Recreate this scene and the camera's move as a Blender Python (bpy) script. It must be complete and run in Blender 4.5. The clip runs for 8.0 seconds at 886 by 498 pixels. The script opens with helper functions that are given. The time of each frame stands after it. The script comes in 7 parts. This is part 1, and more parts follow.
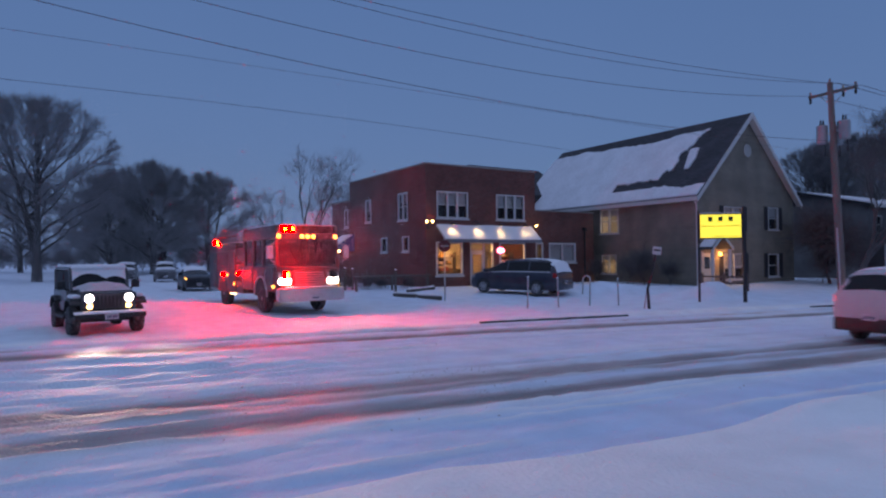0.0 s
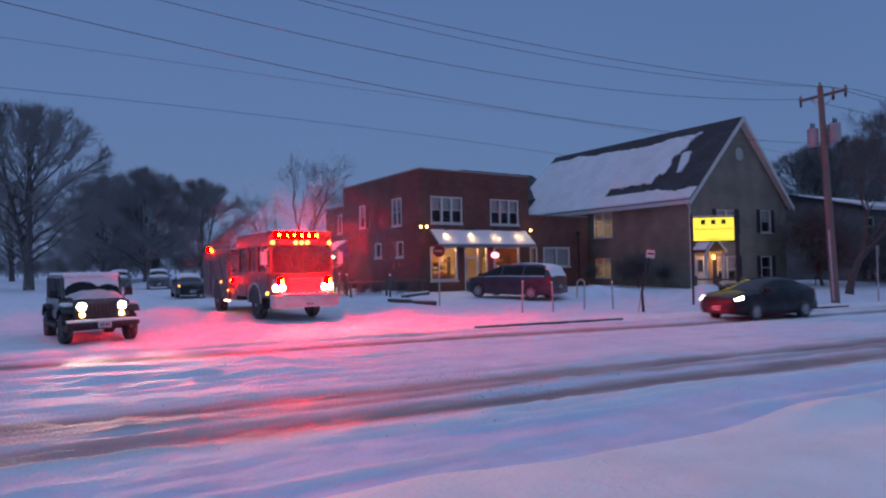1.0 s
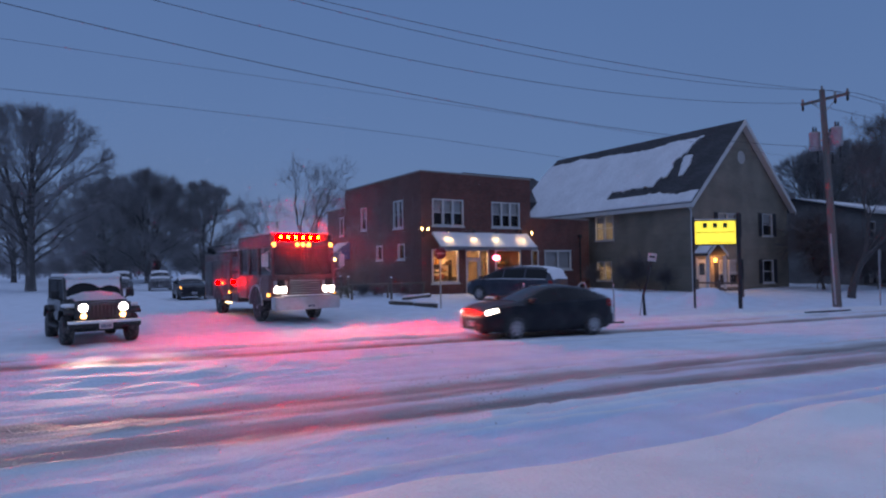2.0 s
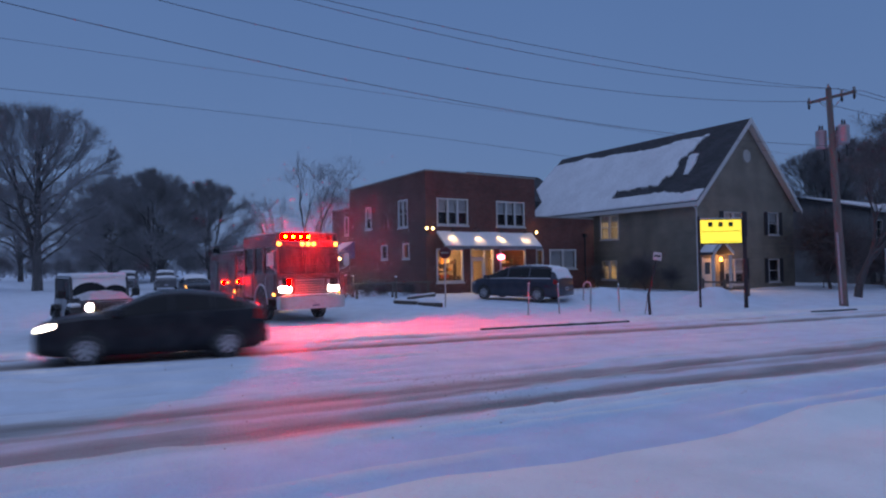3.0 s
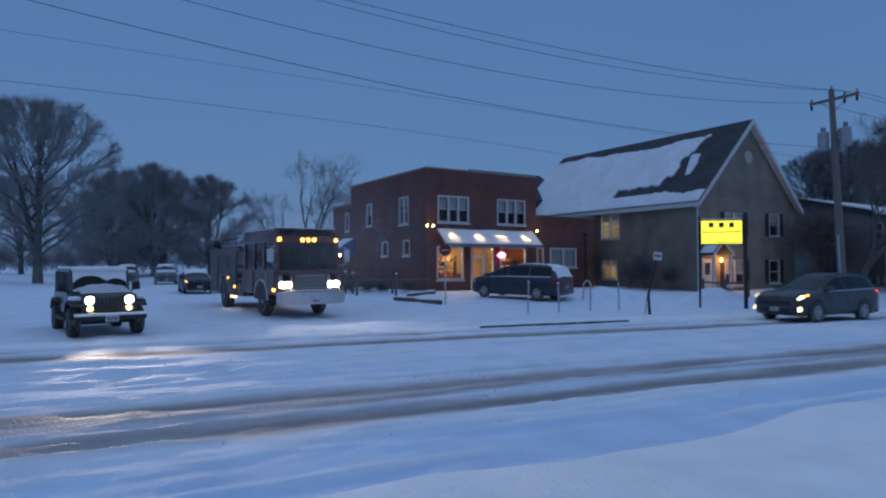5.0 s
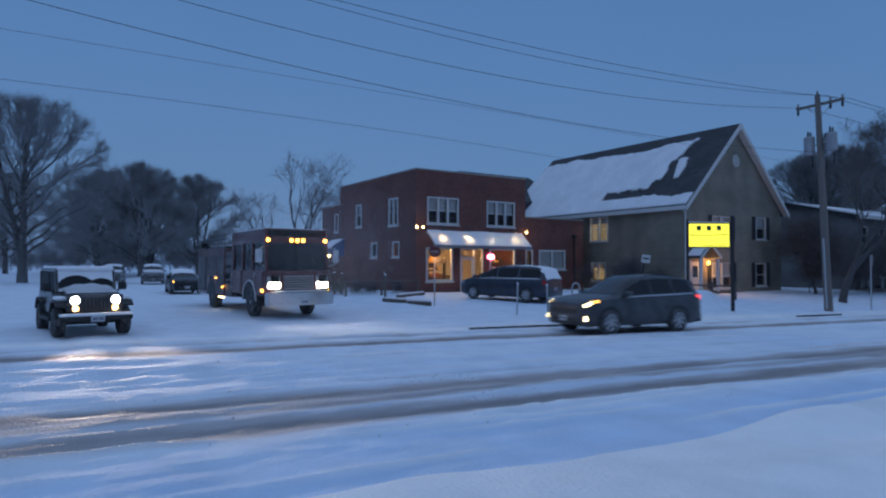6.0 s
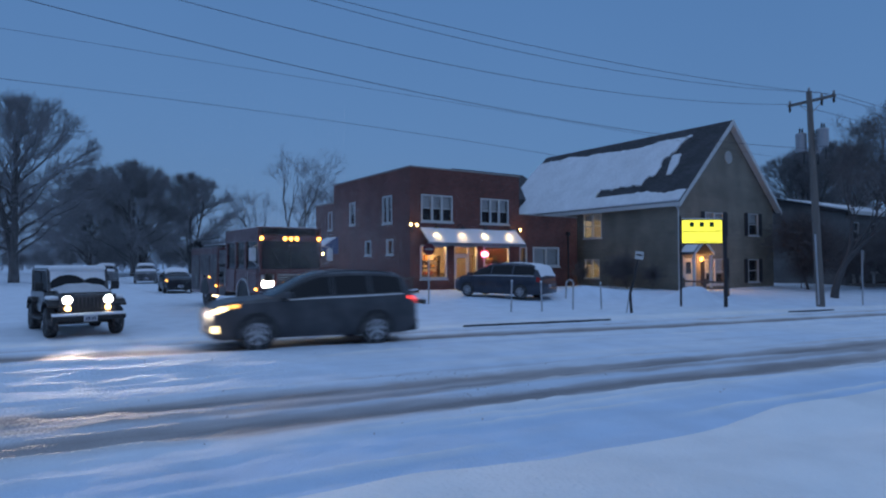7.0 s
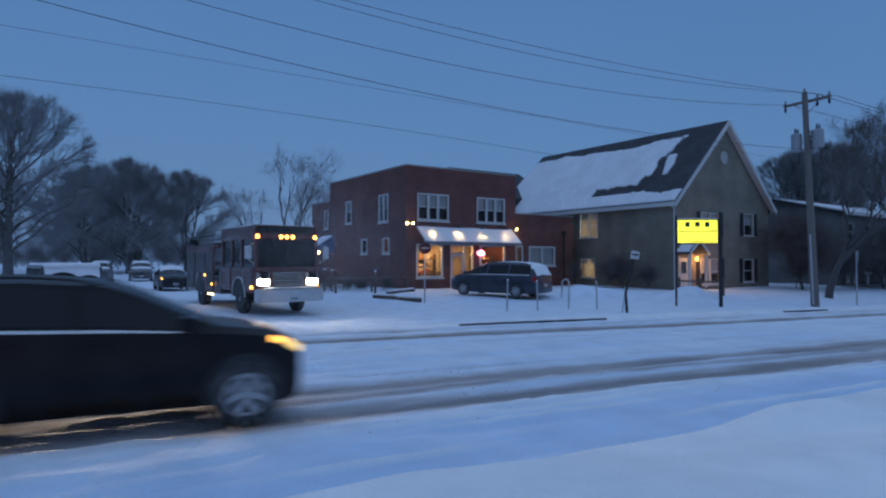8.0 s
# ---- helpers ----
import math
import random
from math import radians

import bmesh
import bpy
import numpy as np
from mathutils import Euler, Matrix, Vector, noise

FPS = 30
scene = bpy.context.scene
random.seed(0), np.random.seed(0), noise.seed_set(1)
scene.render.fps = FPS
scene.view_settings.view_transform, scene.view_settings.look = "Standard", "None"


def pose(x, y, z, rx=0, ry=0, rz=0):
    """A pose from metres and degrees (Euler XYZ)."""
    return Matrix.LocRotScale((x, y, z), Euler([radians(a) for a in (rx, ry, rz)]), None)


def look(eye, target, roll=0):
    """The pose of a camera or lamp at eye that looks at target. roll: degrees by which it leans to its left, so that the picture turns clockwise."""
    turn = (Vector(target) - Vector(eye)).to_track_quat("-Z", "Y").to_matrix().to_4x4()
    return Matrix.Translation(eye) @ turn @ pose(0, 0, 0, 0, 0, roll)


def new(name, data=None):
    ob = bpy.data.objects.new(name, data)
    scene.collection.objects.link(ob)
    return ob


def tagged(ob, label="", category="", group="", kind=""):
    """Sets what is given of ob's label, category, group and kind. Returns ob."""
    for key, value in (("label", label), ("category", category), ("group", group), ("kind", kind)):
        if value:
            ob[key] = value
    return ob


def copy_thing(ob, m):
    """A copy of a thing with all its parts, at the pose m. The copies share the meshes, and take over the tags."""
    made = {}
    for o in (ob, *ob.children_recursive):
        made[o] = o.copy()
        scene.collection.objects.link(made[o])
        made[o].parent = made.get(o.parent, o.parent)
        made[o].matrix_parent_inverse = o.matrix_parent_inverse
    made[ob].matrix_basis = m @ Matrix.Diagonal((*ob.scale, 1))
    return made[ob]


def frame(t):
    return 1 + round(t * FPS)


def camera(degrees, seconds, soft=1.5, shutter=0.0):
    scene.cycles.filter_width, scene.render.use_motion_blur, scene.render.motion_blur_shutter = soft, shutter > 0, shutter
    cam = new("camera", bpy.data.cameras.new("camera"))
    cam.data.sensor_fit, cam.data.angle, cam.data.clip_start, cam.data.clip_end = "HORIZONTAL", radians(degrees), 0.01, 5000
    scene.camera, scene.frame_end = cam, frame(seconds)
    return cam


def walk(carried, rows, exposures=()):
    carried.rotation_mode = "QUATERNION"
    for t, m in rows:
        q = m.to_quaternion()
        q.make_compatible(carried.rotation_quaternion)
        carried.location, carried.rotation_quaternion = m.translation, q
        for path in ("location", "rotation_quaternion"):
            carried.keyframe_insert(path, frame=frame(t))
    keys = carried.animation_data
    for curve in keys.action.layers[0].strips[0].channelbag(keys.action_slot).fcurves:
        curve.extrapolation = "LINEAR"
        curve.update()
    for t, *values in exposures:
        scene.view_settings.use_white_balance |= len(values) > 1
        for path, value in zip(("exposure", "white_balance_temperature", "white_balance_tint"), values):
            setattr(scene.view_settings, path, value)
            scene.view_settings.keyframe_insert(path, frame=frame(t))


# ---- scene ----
from itertools import product

# ---------------------------------------------------------------- camera
EYE = (0.0, 0.0, 1.85)
cam = camera(71.0, 8.0, soft=2.2, shutter=0.5)


def gaze(yaw, pitch, roll):
    """Heading clockwise from +y, tilt up and lean, in degrees, at the one standpoint."""
    return pose(*EYE, 90 + pitch, 0, -yaw) @ pose(0, 0, 0, 0, 0, roll)


GAZES = [
    (0.0, 32.538, 0.967, -0.560),
    (0.5, 32.804, 1.264, -1.164),
    (1.0, 33.070, 1.427, -1.020),
    (1.5, 33.131, 1.613, -0.825),
    (3.0, 32.516, 1.599, -0.866),
    (3.5, 32.413, 1.482, -0.605),
    (4.0, 32.321, 1.404, -0.383),
    (4.5, 32.235, 1.350, -0.277),
    (6.0, 33.451, 1.492, 0.104),
    (6.5, 33.754, 1.460, 0.087),
    (7.0, 33.999, 1.270, -0.188),
    (7.5, 34.052, 1.268, -0.066),
    (8.0, 34.356, 1.161, 0.035),
]
EXPOSURES = [(0.0, -0.24, 7000, 25), (1.7, -0.24, 7000, 25), (3.0, -0.22, 7000, 24), (4.4, -0.20, 6800, 19),
             (5.0, -0.14, 6500, 11), (6.0, -0.06, 6500, 10), (8.0, -0.05, 6400, 9)]
walk(cam, [(t, gaze(a, b, c)) for t, a, b, c in GAZES], EXPOSURES)

# ---------------------------------------------------------------- sky: heavy overcast at dusk
world = bpy.data.worlds.new("dusk_sky")
scene.world = world
world.use_nodes = True
wn, wl = world.node_tree.nodes, world.node_tree.links
wn.clear()
w_out = wn.new("ShaderNodeOutputWorld")
w_sky = wn.new("ShaderNodeTexSky")
w_sky.sky_type = "NISHITA"
w_sky.sun_disc = False
w_sky.sun_elevation = radians(2)
w_sky.sun_rotation = radians(200)
w_bg1 = wn.new("ShaderNodeBackground")
w_bg1.inputs["Strength"].default_value = 0.012
wl.new(w_sky.outputs[0], w_bg1.inputs["Color"])
w_co = wn.new("ShaderNodeTexCoord")
w_sep = wn.new("ShaderNodeSeparateXYZ")
wl.new(w_co.outputs["Generated"], w_sep.inputs[0])
w_ramp = wn.new("ShaderNodeValToRGB")
w_ramp.color_ramp.elements[0].position = 0.0
w_ramp.color_ramp.elements[0].color = (0.105, 0.222, 0.430, 1)
w_ramp.color_ramp.elements[1].position = 1.0
w_ramp.color_ramp.elements[1].color = (0.275, 0.425, 0.72, 1)
for w_p, w_c in ((0.18, (0.093, 0.212, 0.448, 1)), (0.40, (0.080, 0.192, 0.425, 1)), (0.62, (0.185, 0.315, 0.60, 1))):
    w_e = w_ramp.color_ramp.elements.new(w_p)
    w_e.color = w_c
wl.new(w_sep.outputs["Z"], w_ramp.inputs[0])
w_noise = wn.new("ShaderNodeTexNoise")
w_noise.inputs["Scale"].default_value = 1.7
w_noise.inputs["Detail"].default_value = 4
wl.new(w_co.outputs["Generated"], w_noise.inputs["Vector"])
w_map = wn.new("ShaderNodeMapRange")
w_map.inputs["To Min"].default_value = 0.93
w_map.inputs["To Max"].default_value = 1.07
wl.new(w_noise.outputs["Fac"], w_map.inputs["Value"])
w_bg2 = wn.new("ShaderNodeBackground")
wl.new(w_ramp.outputs["Color"], w_bg2.inputs["Color"])
wl.new(w_map.outputs[0], w_bg2.inputs["Strength"])
w_add = wn.new("ShaderNodeAddShader")
wl.new(w_bg1.outputs[0], w_add.inputs[0])
wl.new(w_bg2.outputs[0], w_add.inputs[1])
wl.new(w_add.outputs[0], w_out.inputs["Surface"])

sun = new("sun", bpy.data.lights.new("sun", "SUN"))
sun.data.energy = 0.12
sun.data.angle = radians(120)
sun.data.color = (0.72, 0.84, 1.0)
sun.matrix_basis = look((0, 0, 60), (8, 14, 0))


# ---------------------------------------------------------------- materials
def mat(name, col, rough=0.6, metal=0.0, var=0.15, scale=3.0, fine=40.0, bump=0.15, depth=0.01, glow=0.0, coat=0.0, spec=0.5,
        stretch=(1, 1, 1), dirt=None, dirt_amount=0.0):
    """A surface with stains at a large scale and grain at a small one, in metres of its object."""
    m = bpy.data.materials.new(name)
    m.use_nodes = True
    n, l = m.node_tree.nodes, m.node_tree.links
    b = n["Principled BSDF"]
    b.inputs["Roughness"].default_value = rough
    b.inputs["Metallic"].default_value = metal
    b.inputs["Coat Weight"].default_value = coat
    b.inputs["Specular IOR Level"].default_value = spec
    co = n.new("ShaderNodeTexCoord")
    mp = n.new("ShaderNodeMapping")
    mp.inputs["Scale"].default_value = stretch
    l.new(co.outputs["Object"], mp.inputs[0])
    big, small = n.new("ShaderNodeTexNoise"), n.new("ShaderNodeTexNoise")
    for k, s, d in ((big, scale, 5), (small, fine, 3)):
        k.inputs["Scale"].default_value, k.inputs["Detail"].default_value = s, d
        l.new(mp.outputs[0], k.inputs["Vector"])
    mix = n.new("ShaderNodeMath")
    mix.operation = "ADD"
    l.new(big.outputs["Fac"], mix.inputs[0])
    l.new(small.outputs["Fac"], mix.inputs[1])
    rng = n.new("ShaderNodeMapRange")
    rng.inputs["From Min"].default_value, rng.inputs["From Max"].default_value = 0.6, 1.4
    rng.inputs["To Min"].default_value, rng.inputs["To Max"].default_value = 1 - var, 1 + var
    l.new(mix.outputs[0], rng.inputs["Value"])
    hsv = n.new("ShaderNodeHueSaturation")
    hsv.inputs["Color"].default_value = (*col, 1)
    l.new(rng.outputs[0], hsv.inputs["Value"])
    last = hsv.outputs[0]
    if dirt:
        dm = n.new("ShaderNodeMix")
        dm.data_type = "RGBA"
        dn = n.new("ShaderNodeMapRange")
        dn.inputs["From Min"].default_value, dn.inputs["From Max"].default_value = 0.42, 0.68
        dn.inputs["To Max"].default_value = dirt_amount
        l.new(big.outputs["Fac"], dn.inputs["Value"])
        l.new(dn.outputs[0], dm.inputs["Factor"])
        l.new(last, dm.inputs["A"])
        dm.inputs["B"].default_value = (*dirt, 1)
        last = dm.outputs["Result"]
    l.new(last, b.inputs["Base Color"])
    if bump:
        bp = n.new("ShaderNodeBump")
        bp.inputs["Strength"].default_value, bp.inputs["Distance"].default_value = bump, depth
        l.new(mix.outputs[0], bp.inputs["Height"])
        l.new(bp.outputs[0], b.inputs["Normal"])
    if glow:
        b.inputs["Emission Color"].default_value = (*col, 1)
        b.inputs["Emission Strength"].default_value = glow
    return m


def lamp_mat(name, col, glow):
    m = bpy.data.materials.new(name)
    m.use_nodes = True
    b = m.node_tree.nodes["Principled BSDF"]
    b.inputs["Base Color"].default_value = (*col, 1)
    b.inputs["Emission Color"].default_value = (*col, 1)
    b.inputs["Emission Strength"].default_value = glow
    b.inputs["Roughness"].default_value = 0.3
    return m


def glass_mat(name, tint=(0.02, 0.025, 0.03), clear=0.0, rough=0.05):
    """A glossy pane; clear lets that part of the light through."""
    m = bpy.data.materials.new(name)
    m.use_nodes = True
    n, l = m.node_tree.nodes, m.node_tree.links
    b = n["Principled BSDF"]
    b.inputs["Base Color"].default_value = (*tint, 1)
    b.inputs["Roughness"].default_value = rough
    b.inputs["IOR"].default_value = 1.5
    if clear:
        t = n.new("ShaderNodeBsdfTransparent")
        mx = n.new("ShaderNodeMixShader")
        mx.inputs[0].default_value = clear
        l.new(b.outputs[0], mx.inputs[1])
        l.new(t.outputs[0], mx.inputs[2])
        l.new(mx.outputs[0], n["Material Output"].inputs["Surface"])
    return m


def coursed_mat(name, col, joint, width, height, gap, rough=0.85, axis="x", offset=0.5, var=0.5, bump=0.4):
    """Brick or shingle courses in metres, on walls whose length runs along the given axis."""
    m = bpy.data.materials.new(name)
    m.use_nodes = True
    n, l = m.node_tree.nodes, m.node_tree.links
    b = n["Principled BSDF"]
    b.inputs["Roughness"].default_value = rough
    co, sep, cmb = n.new("ShaderNodeTexCoord"), n.new("ShaderNodeSeparateXYZ"), n.new("ShaderNodeCombineXYZ")
    l.new(co.outputs["Object"], sep.inputs[0])
    add = n.new("ShaderNodeMath")
    add.operation = "ADD"
    l.new(sep.outputs["X"], add.inputs[0])
    l.new(sep.outputs["Y"], add.inputs[1])
    l.new(add.outputs[0] if axis == "xy" else sep.outputs[axis.upper()], cmb.inputs["X"])
    l.new(sep.outputs["Z"], cmb.inputs["Y"])
    br = n.new("ShaderNodeTexBrick")
    br.offset = offset
    br.inputs["Scale"].default_value = 1.0
    br.inputs["Brick Width"].default_value, br.inputs["Row Height"].default_value = width, height
    br.inputs["Mortar Size"].default_value = gap
    br.inputs["Color1"].default_value = (*[c * (1 - var * 0.5) for c in col], 1)
    br.inputs["Color2"].default_value = (*[c * (1 + var * 0.5) for c in col], 1)
    br.inputs["Mortar"].default_value = (*joint, 1)
    l.new(cmb.outputs[0], br.inputs["Vector"])
    stain = n.new("ShaderNodeTexNoise")
    stain.inputs["Scale"].default_value, stain.inputs["Detail"].default_value = 0.7, 6
    l.new(co.outputs["Object"], stain.inputs["Vector"])
    rng = n.new("ShaderNodeMapRange")
    rng.inputs["From Min"].default_value, rng.inputs["From Max"].default_value = 0.3, 0.7
    rng.inputs["To Min"].default_value, rng.inputs["To Max"].default_value = 0.75, 1.2
    l.new(stain.outputs["Fac"], rng.inputs["Value"])
    hsv = n.new("ShaderNodeHueSaturation")
    l.new(rng.outputs[0], hsv.inputs["Value"])
    l.new(br.outputs["Color"], hsv.inputs["Color"])
    l.new(hsv.outputs[0], b.inputs["Base Color"])
    bp = n.new("ShaderNodeBump")
    bp.invert = True
    bp.inputs["Strength"].default_value, bp.inputs["Distance"].default_value = bump, 0.01
    l.new(br.outputs["Fac"], bp.inputs["Height"])
    l.new(bp.outputs[0], b.inputs["Normal"])
    return m


def snow_ground_mat():
    """Snow, with brown slush and painted blue shade where the mesh says so, sparkle-free and soft."""
    m = bpy.data.materials.new("street_snow")
    m.use_nodes = True
    n, l = m.node_tree.nodes, m.node_tree.links
    b = n["Principled BSDF"]
    at = n.new("ShaderNodeAttribute")
    at.attribute_name = "slush"
    co = n.new("ShaderNodeTexCoord")
    mp = n.new("ShaderNodeMapping")
    mp.inputs["Rotation"].default_value = (0, 0, radians(ROAD_TURN))
    mp.inputs["Scale"].default_value = (0.25, 2.2, 1.0)
    l.new(co.outputs["Object"], mp.inputs[0])
    streak, clump, grain = (n.new("ShaderNodeTexNoise") for _ in range(3))
    for k, s, d, v in ((streak, 2.5, 6, mp.outputs[0]), (clump, 1.3, 6, co.outputs["Object"]), (grain, 22.0, 4, co.outputs["Object"])):
        k.inputs["Scale"].default_value, k.inputs["Detail"].default_value = s, d
        l.new(v, k.inputs["Vector"])
    jit = n.new("ShaderNodeMath")
    jit.operation = "MULTIPLY_ADD"
    l.new(streak.outputs["Fac"], jit.inputs[0])
    jit.inputs[1].default_value = 0.9
    jit.inputs[2].default_value = -0.45
    tot = n.new("ShaderNodeMath")
    tot.operation = "ADD"
    l.new(at.outputs["Fac"], tot.inputs[0])
    l.new(jit.outputs[0], tot.inputs[1])
    lim = n.new("ShaderNodeMath")
    lim.operation = "MULTIPLY"
    lim.use_clamp = True
    l.new(tot.outputs[0], lim.inputs[0])
    l.new(at.outputs["Fac"], lim.inputs[1])
    ramp = n.new("ShaderNodeValToRGB")
    e = ramp.color_ramp.elements
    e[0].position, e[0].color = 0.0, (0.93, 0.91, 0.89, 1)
    e[1].position, e[1].color = 0.95, (0.36, 0.29, 0.25, 1)
    k = e.new(0.35)
    k.color = (0.62, 0.53, 0.475, 1)
    l.new(lim.outputs[0], ramp.inputs[0])
    rng = n.new("ShaderNodeMapRange")
    rng.inputs["From Min"].default_value, rng.inputs["From Max"].default_value = 0.3, 0.7
    rng.inputs["To Min"].default_value, rng.inputs["To Max"].default_value = 0.94, 1.08
    l.new(clump.outputs["Fac"], rng.inputs["Value"])
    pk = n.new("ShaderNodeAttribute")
    pk.attribute_name = "packed_shade"
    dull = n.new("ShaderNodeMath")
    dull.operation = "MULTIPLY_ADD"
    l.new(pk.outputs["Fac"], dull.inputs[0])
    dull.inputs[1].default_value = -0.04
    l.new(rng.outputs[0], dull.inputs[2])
    # Road and lot snow multiplied blue: shade put into the colour, bank left warm.
    shade_tint = n.new("ShaderNodeMix")
    shade_tint.data_type, shade_tint.blend_type = "RGBA", "MULTIPLY"
    l.new(pk.outputs["Fac"], shade_tint.inputs["Factor"])
    l.new(ramp.outputs[0], shade_tint.inputs["A"])
    shade_tint.inputs["B"].default_value = (0.64, 0.80, 1.0, 1)
    hsv = n.new("ShaderNodeHueSaturation")
    l.new(shade_tint.outputs["Result"], hsv.inputs["Color"])
    l.new(dull.outputs[0], hsv.inputs["Value"])
    l.new(hsv.outputs[0], b.inputs["Base Color"])
    rr = n.new("ShaderNodeMapRange")
    rr.inputs["To Min"].default_value, rr.inputs["To Max"].default_value = 0.8, 0.62
    l.new(lim.outputs[0], rr.inputs["Value"])
    l.new(rr.outputs[0], b.inputs["Roughness"])
    h = n.new("ShaderNodeMath")
    h.operation = "ADD"
    l.new(streak.outputs["Fac"], h.inputs[0])
    l.new(grain.outputs["Fac"], h.inputs[1])
    bp = n.new("ShaderNodeBump")
    bp.inputs["Strength"].default_value, bp.inputs["Distance"].default_value = 0.6, 0.05
    l.new(h.outputs[0], bp.inputs["Height"])
    l.new(bp.outputs[0], b.inputs["Normal"])
    return m


ROAD_TURN = 6.1
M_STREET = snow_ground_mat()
M_SNOW = mat("fresh_snow", (0.86, 0.86, 0.88), 0.75, var=0.05, scale=1.5, fine=18, bump=0.3, depth=0.03)
M_ROOFSNOW = mat("thin_windblown_snow", (0.70, 0.72, 0.75), 0.8, var=0.16, scale=0.8, fine=7, bump=0.5, depth=0.05, stretch=(1, 1, 0.5))
M_BRICK = coursed_mat("dark_red_brick", (0.16, 0.050, 0.040), (0.13, 0.085, 0.075), 0.21, 0.073, 0.010, axis="xy")
M_SIDING = coursed_mat("taupe_clapboard", (0.235, 0.205, 0.16), (0.12, 0.11, 0.10), 6.0, 0.115, 0.010, axis="xy", var=0.10)
M_SIDING_B = coursed_mat("grey_clapboard", (0.165, 0.165, 0.165), (0.09, 0.09, 0.10), 5.0, 0.12, 0.010, axis="xy", var=0.10)
M_SHINGLE = coursed_mat("dark_shingles", (0.050, 0.052, 0.060), (0.022, 0.023, 0.026), 0.33, 0.10, 0.012, axis="y", var=0.5)
M_WHITE = mat("white_painted_trim", (0.56, 0.56, 0.55), 0.55, var=0.10, scale=2.0, bump=0.08, dirt=(0.4, 0.38, 0.35), dirt_amount=0.35)
M_STONE = mat("grey_coping_stone", (0.30, 0.29, 0.28), 0.85, var=0.2, scale=3, bump=0.3)
M_SHUTTER = mat("dark_shutter_paint", (0.022, 0.020, 0.024), 0.6, var=0.2, bump=0.05)
M_WOOD = mat("weathered_wood", (0.11, 0.09, 0.075), 0.85, var=0.3, scale=2.5, fine=30, bump=0.4, stretch=(4, 4, 0.4))
M_POLE = mat("weathered_pole_wood", (0.165, 0.145, 0.13), 0.9, var=0.3, scale=2.0, fine=26, bump=0.5, stretch=(5, 5, 0.35))
M_BARK = mat("snow_dusted_bark", (0.09, 0.084, 0.083), 0.95, var=0.35, scale=4, fine=25, bump=0.6, depth=0.02)
# Twig tone lightened to put distance haze into the base colour.
M_TWIG = mat("haze_pale_twigs", (0.25, 0.245, 0.255), 0.95, var=0.35, scale=1.2, fine=9, bump=0.0)
# Palest of the trees: far haze painted into the colour.
M_WOODS = mat("haze_pale_woods", (0.34, 0.34, 0.36), 0.95, var=0.25, scale=0.2, fine=2, bump=0.0)
M_DARKTWIG = mat("bare_dark_twigs", (0.13, 0.118, 0.118), 0.95, var=0.35, scale=1.2, fine=9, bump=0.0)
M_STEEL = mat("galvanised_steel", (0.42, 0.43, 0.45), 0.5, 0.6, var=0.2, scale=5, bump=0.1)
M_CHROME = mat("road_stained_chrome", (0.62, 0.62, 0.63), 0.28, 0.9, var=0.2, scale=4, bump=0.05, dirt=(0.32, 0.30, 0.28), dirt_amount=0.5)
M_BLACK = mat("black_plastic", (0.018, 0.018, 0.019), 0.55, var=0.25, scale=6, bump=0.1)
M_RUBBER = mat("snow_dusted_tyre_rubber", (0.022, 0.022, 0.023), 0.85, var=0.3, scale=8, bump=0.3, dirt=(0.30, 0.29, 0.29), dirt_amount=0.35)
M_RIM = mat("salted_alloy_rim", (0.40, 0.40, 0.41), 0.42, 0.6, var=0.2, scale=9, bump=0.1, dirt=(0.45, 0.44, 0.44), dirt_amount=0.5)
M_DARKGLASS = glass_mat("dark_pane")
M_CARGLASS = glass_mat("tinted_car_glass", (0.010, 0.011, 0.013))
M_CARGLASS.node_tree.nodes["Principled BSDF"].inputs["Specular IOR Level"].default_value = 0.28
M_CLEAR = glass_mat("clear_pane", (0.03, 0.03, 0.03), 0.86)
M_WIRE = mat("frosted_black_cable", (0.05, 0.05, 0.055), 0.7, var=0.1, bump=0)
M_CONC = mat("grey_concrete", (0.20, 0.195, 0.19), 0.9, var=0.25, scale=3, bump=0.4)
M_WARM = lamp_mat("warm_lamp_glow", (1.0, 0.62, 0.22), 14.0)
M_WARMDIM = lamp_mat("warm_ceiling_glow", (1.0, 0.60, 0.22), 1.6)
M_CLOTH = mat("grey_awning_canvas", (0.30, 0.33, 0.37), 0.85, var=0.2, scale=2, bump=0.15)
M_BLUECLOTH = mat("blue_awning_canvas", (0.045, 0.10, 0.24), 0.8, var=0.2, scale=2, bump=0.15)
M_ROOM = mat("shop_wall_paint", (0.62, 0.54, 0.42), 0.8, var=0.15, bump=0.05)
M_CURTAIN = mat("pale_blind_fabric", (0.55, 0.55, 0.54), 0.9, var=0.15, scale=5, bump=0.1, stretch=(6, 6, 0.4))
M_FLOOR = mat("shop_floor_boards", (0.22, 0.14, 0.08), 0.5, var=0.25, scale=3, bump=0.1)


# ---------------------------------------------------------------- mesh helpers
def add_box(bm, x0, x1, y0, y1, z0, z1, bevel=0.0):
    v = [bm.verts.new(p) for p in product((x0, x1), (y0, y1), (z0, z1))]
    fs = [bm.faces.new([v[i] for i in q]) for q in ((0, 1, 3, 2), (4, 6, 7, 5), (0, 4, 5, 1), (2, 3, 7, 6), (0, 2, 6, 4), (1, 5, 7, 3))]
    if bevel:
        es = list({e for f in fs for e in f.edges})
        bmesh.ops.bevel(bm, geom=es, offset=bevel, segments=2, affect="EDGES", profile=0.5)


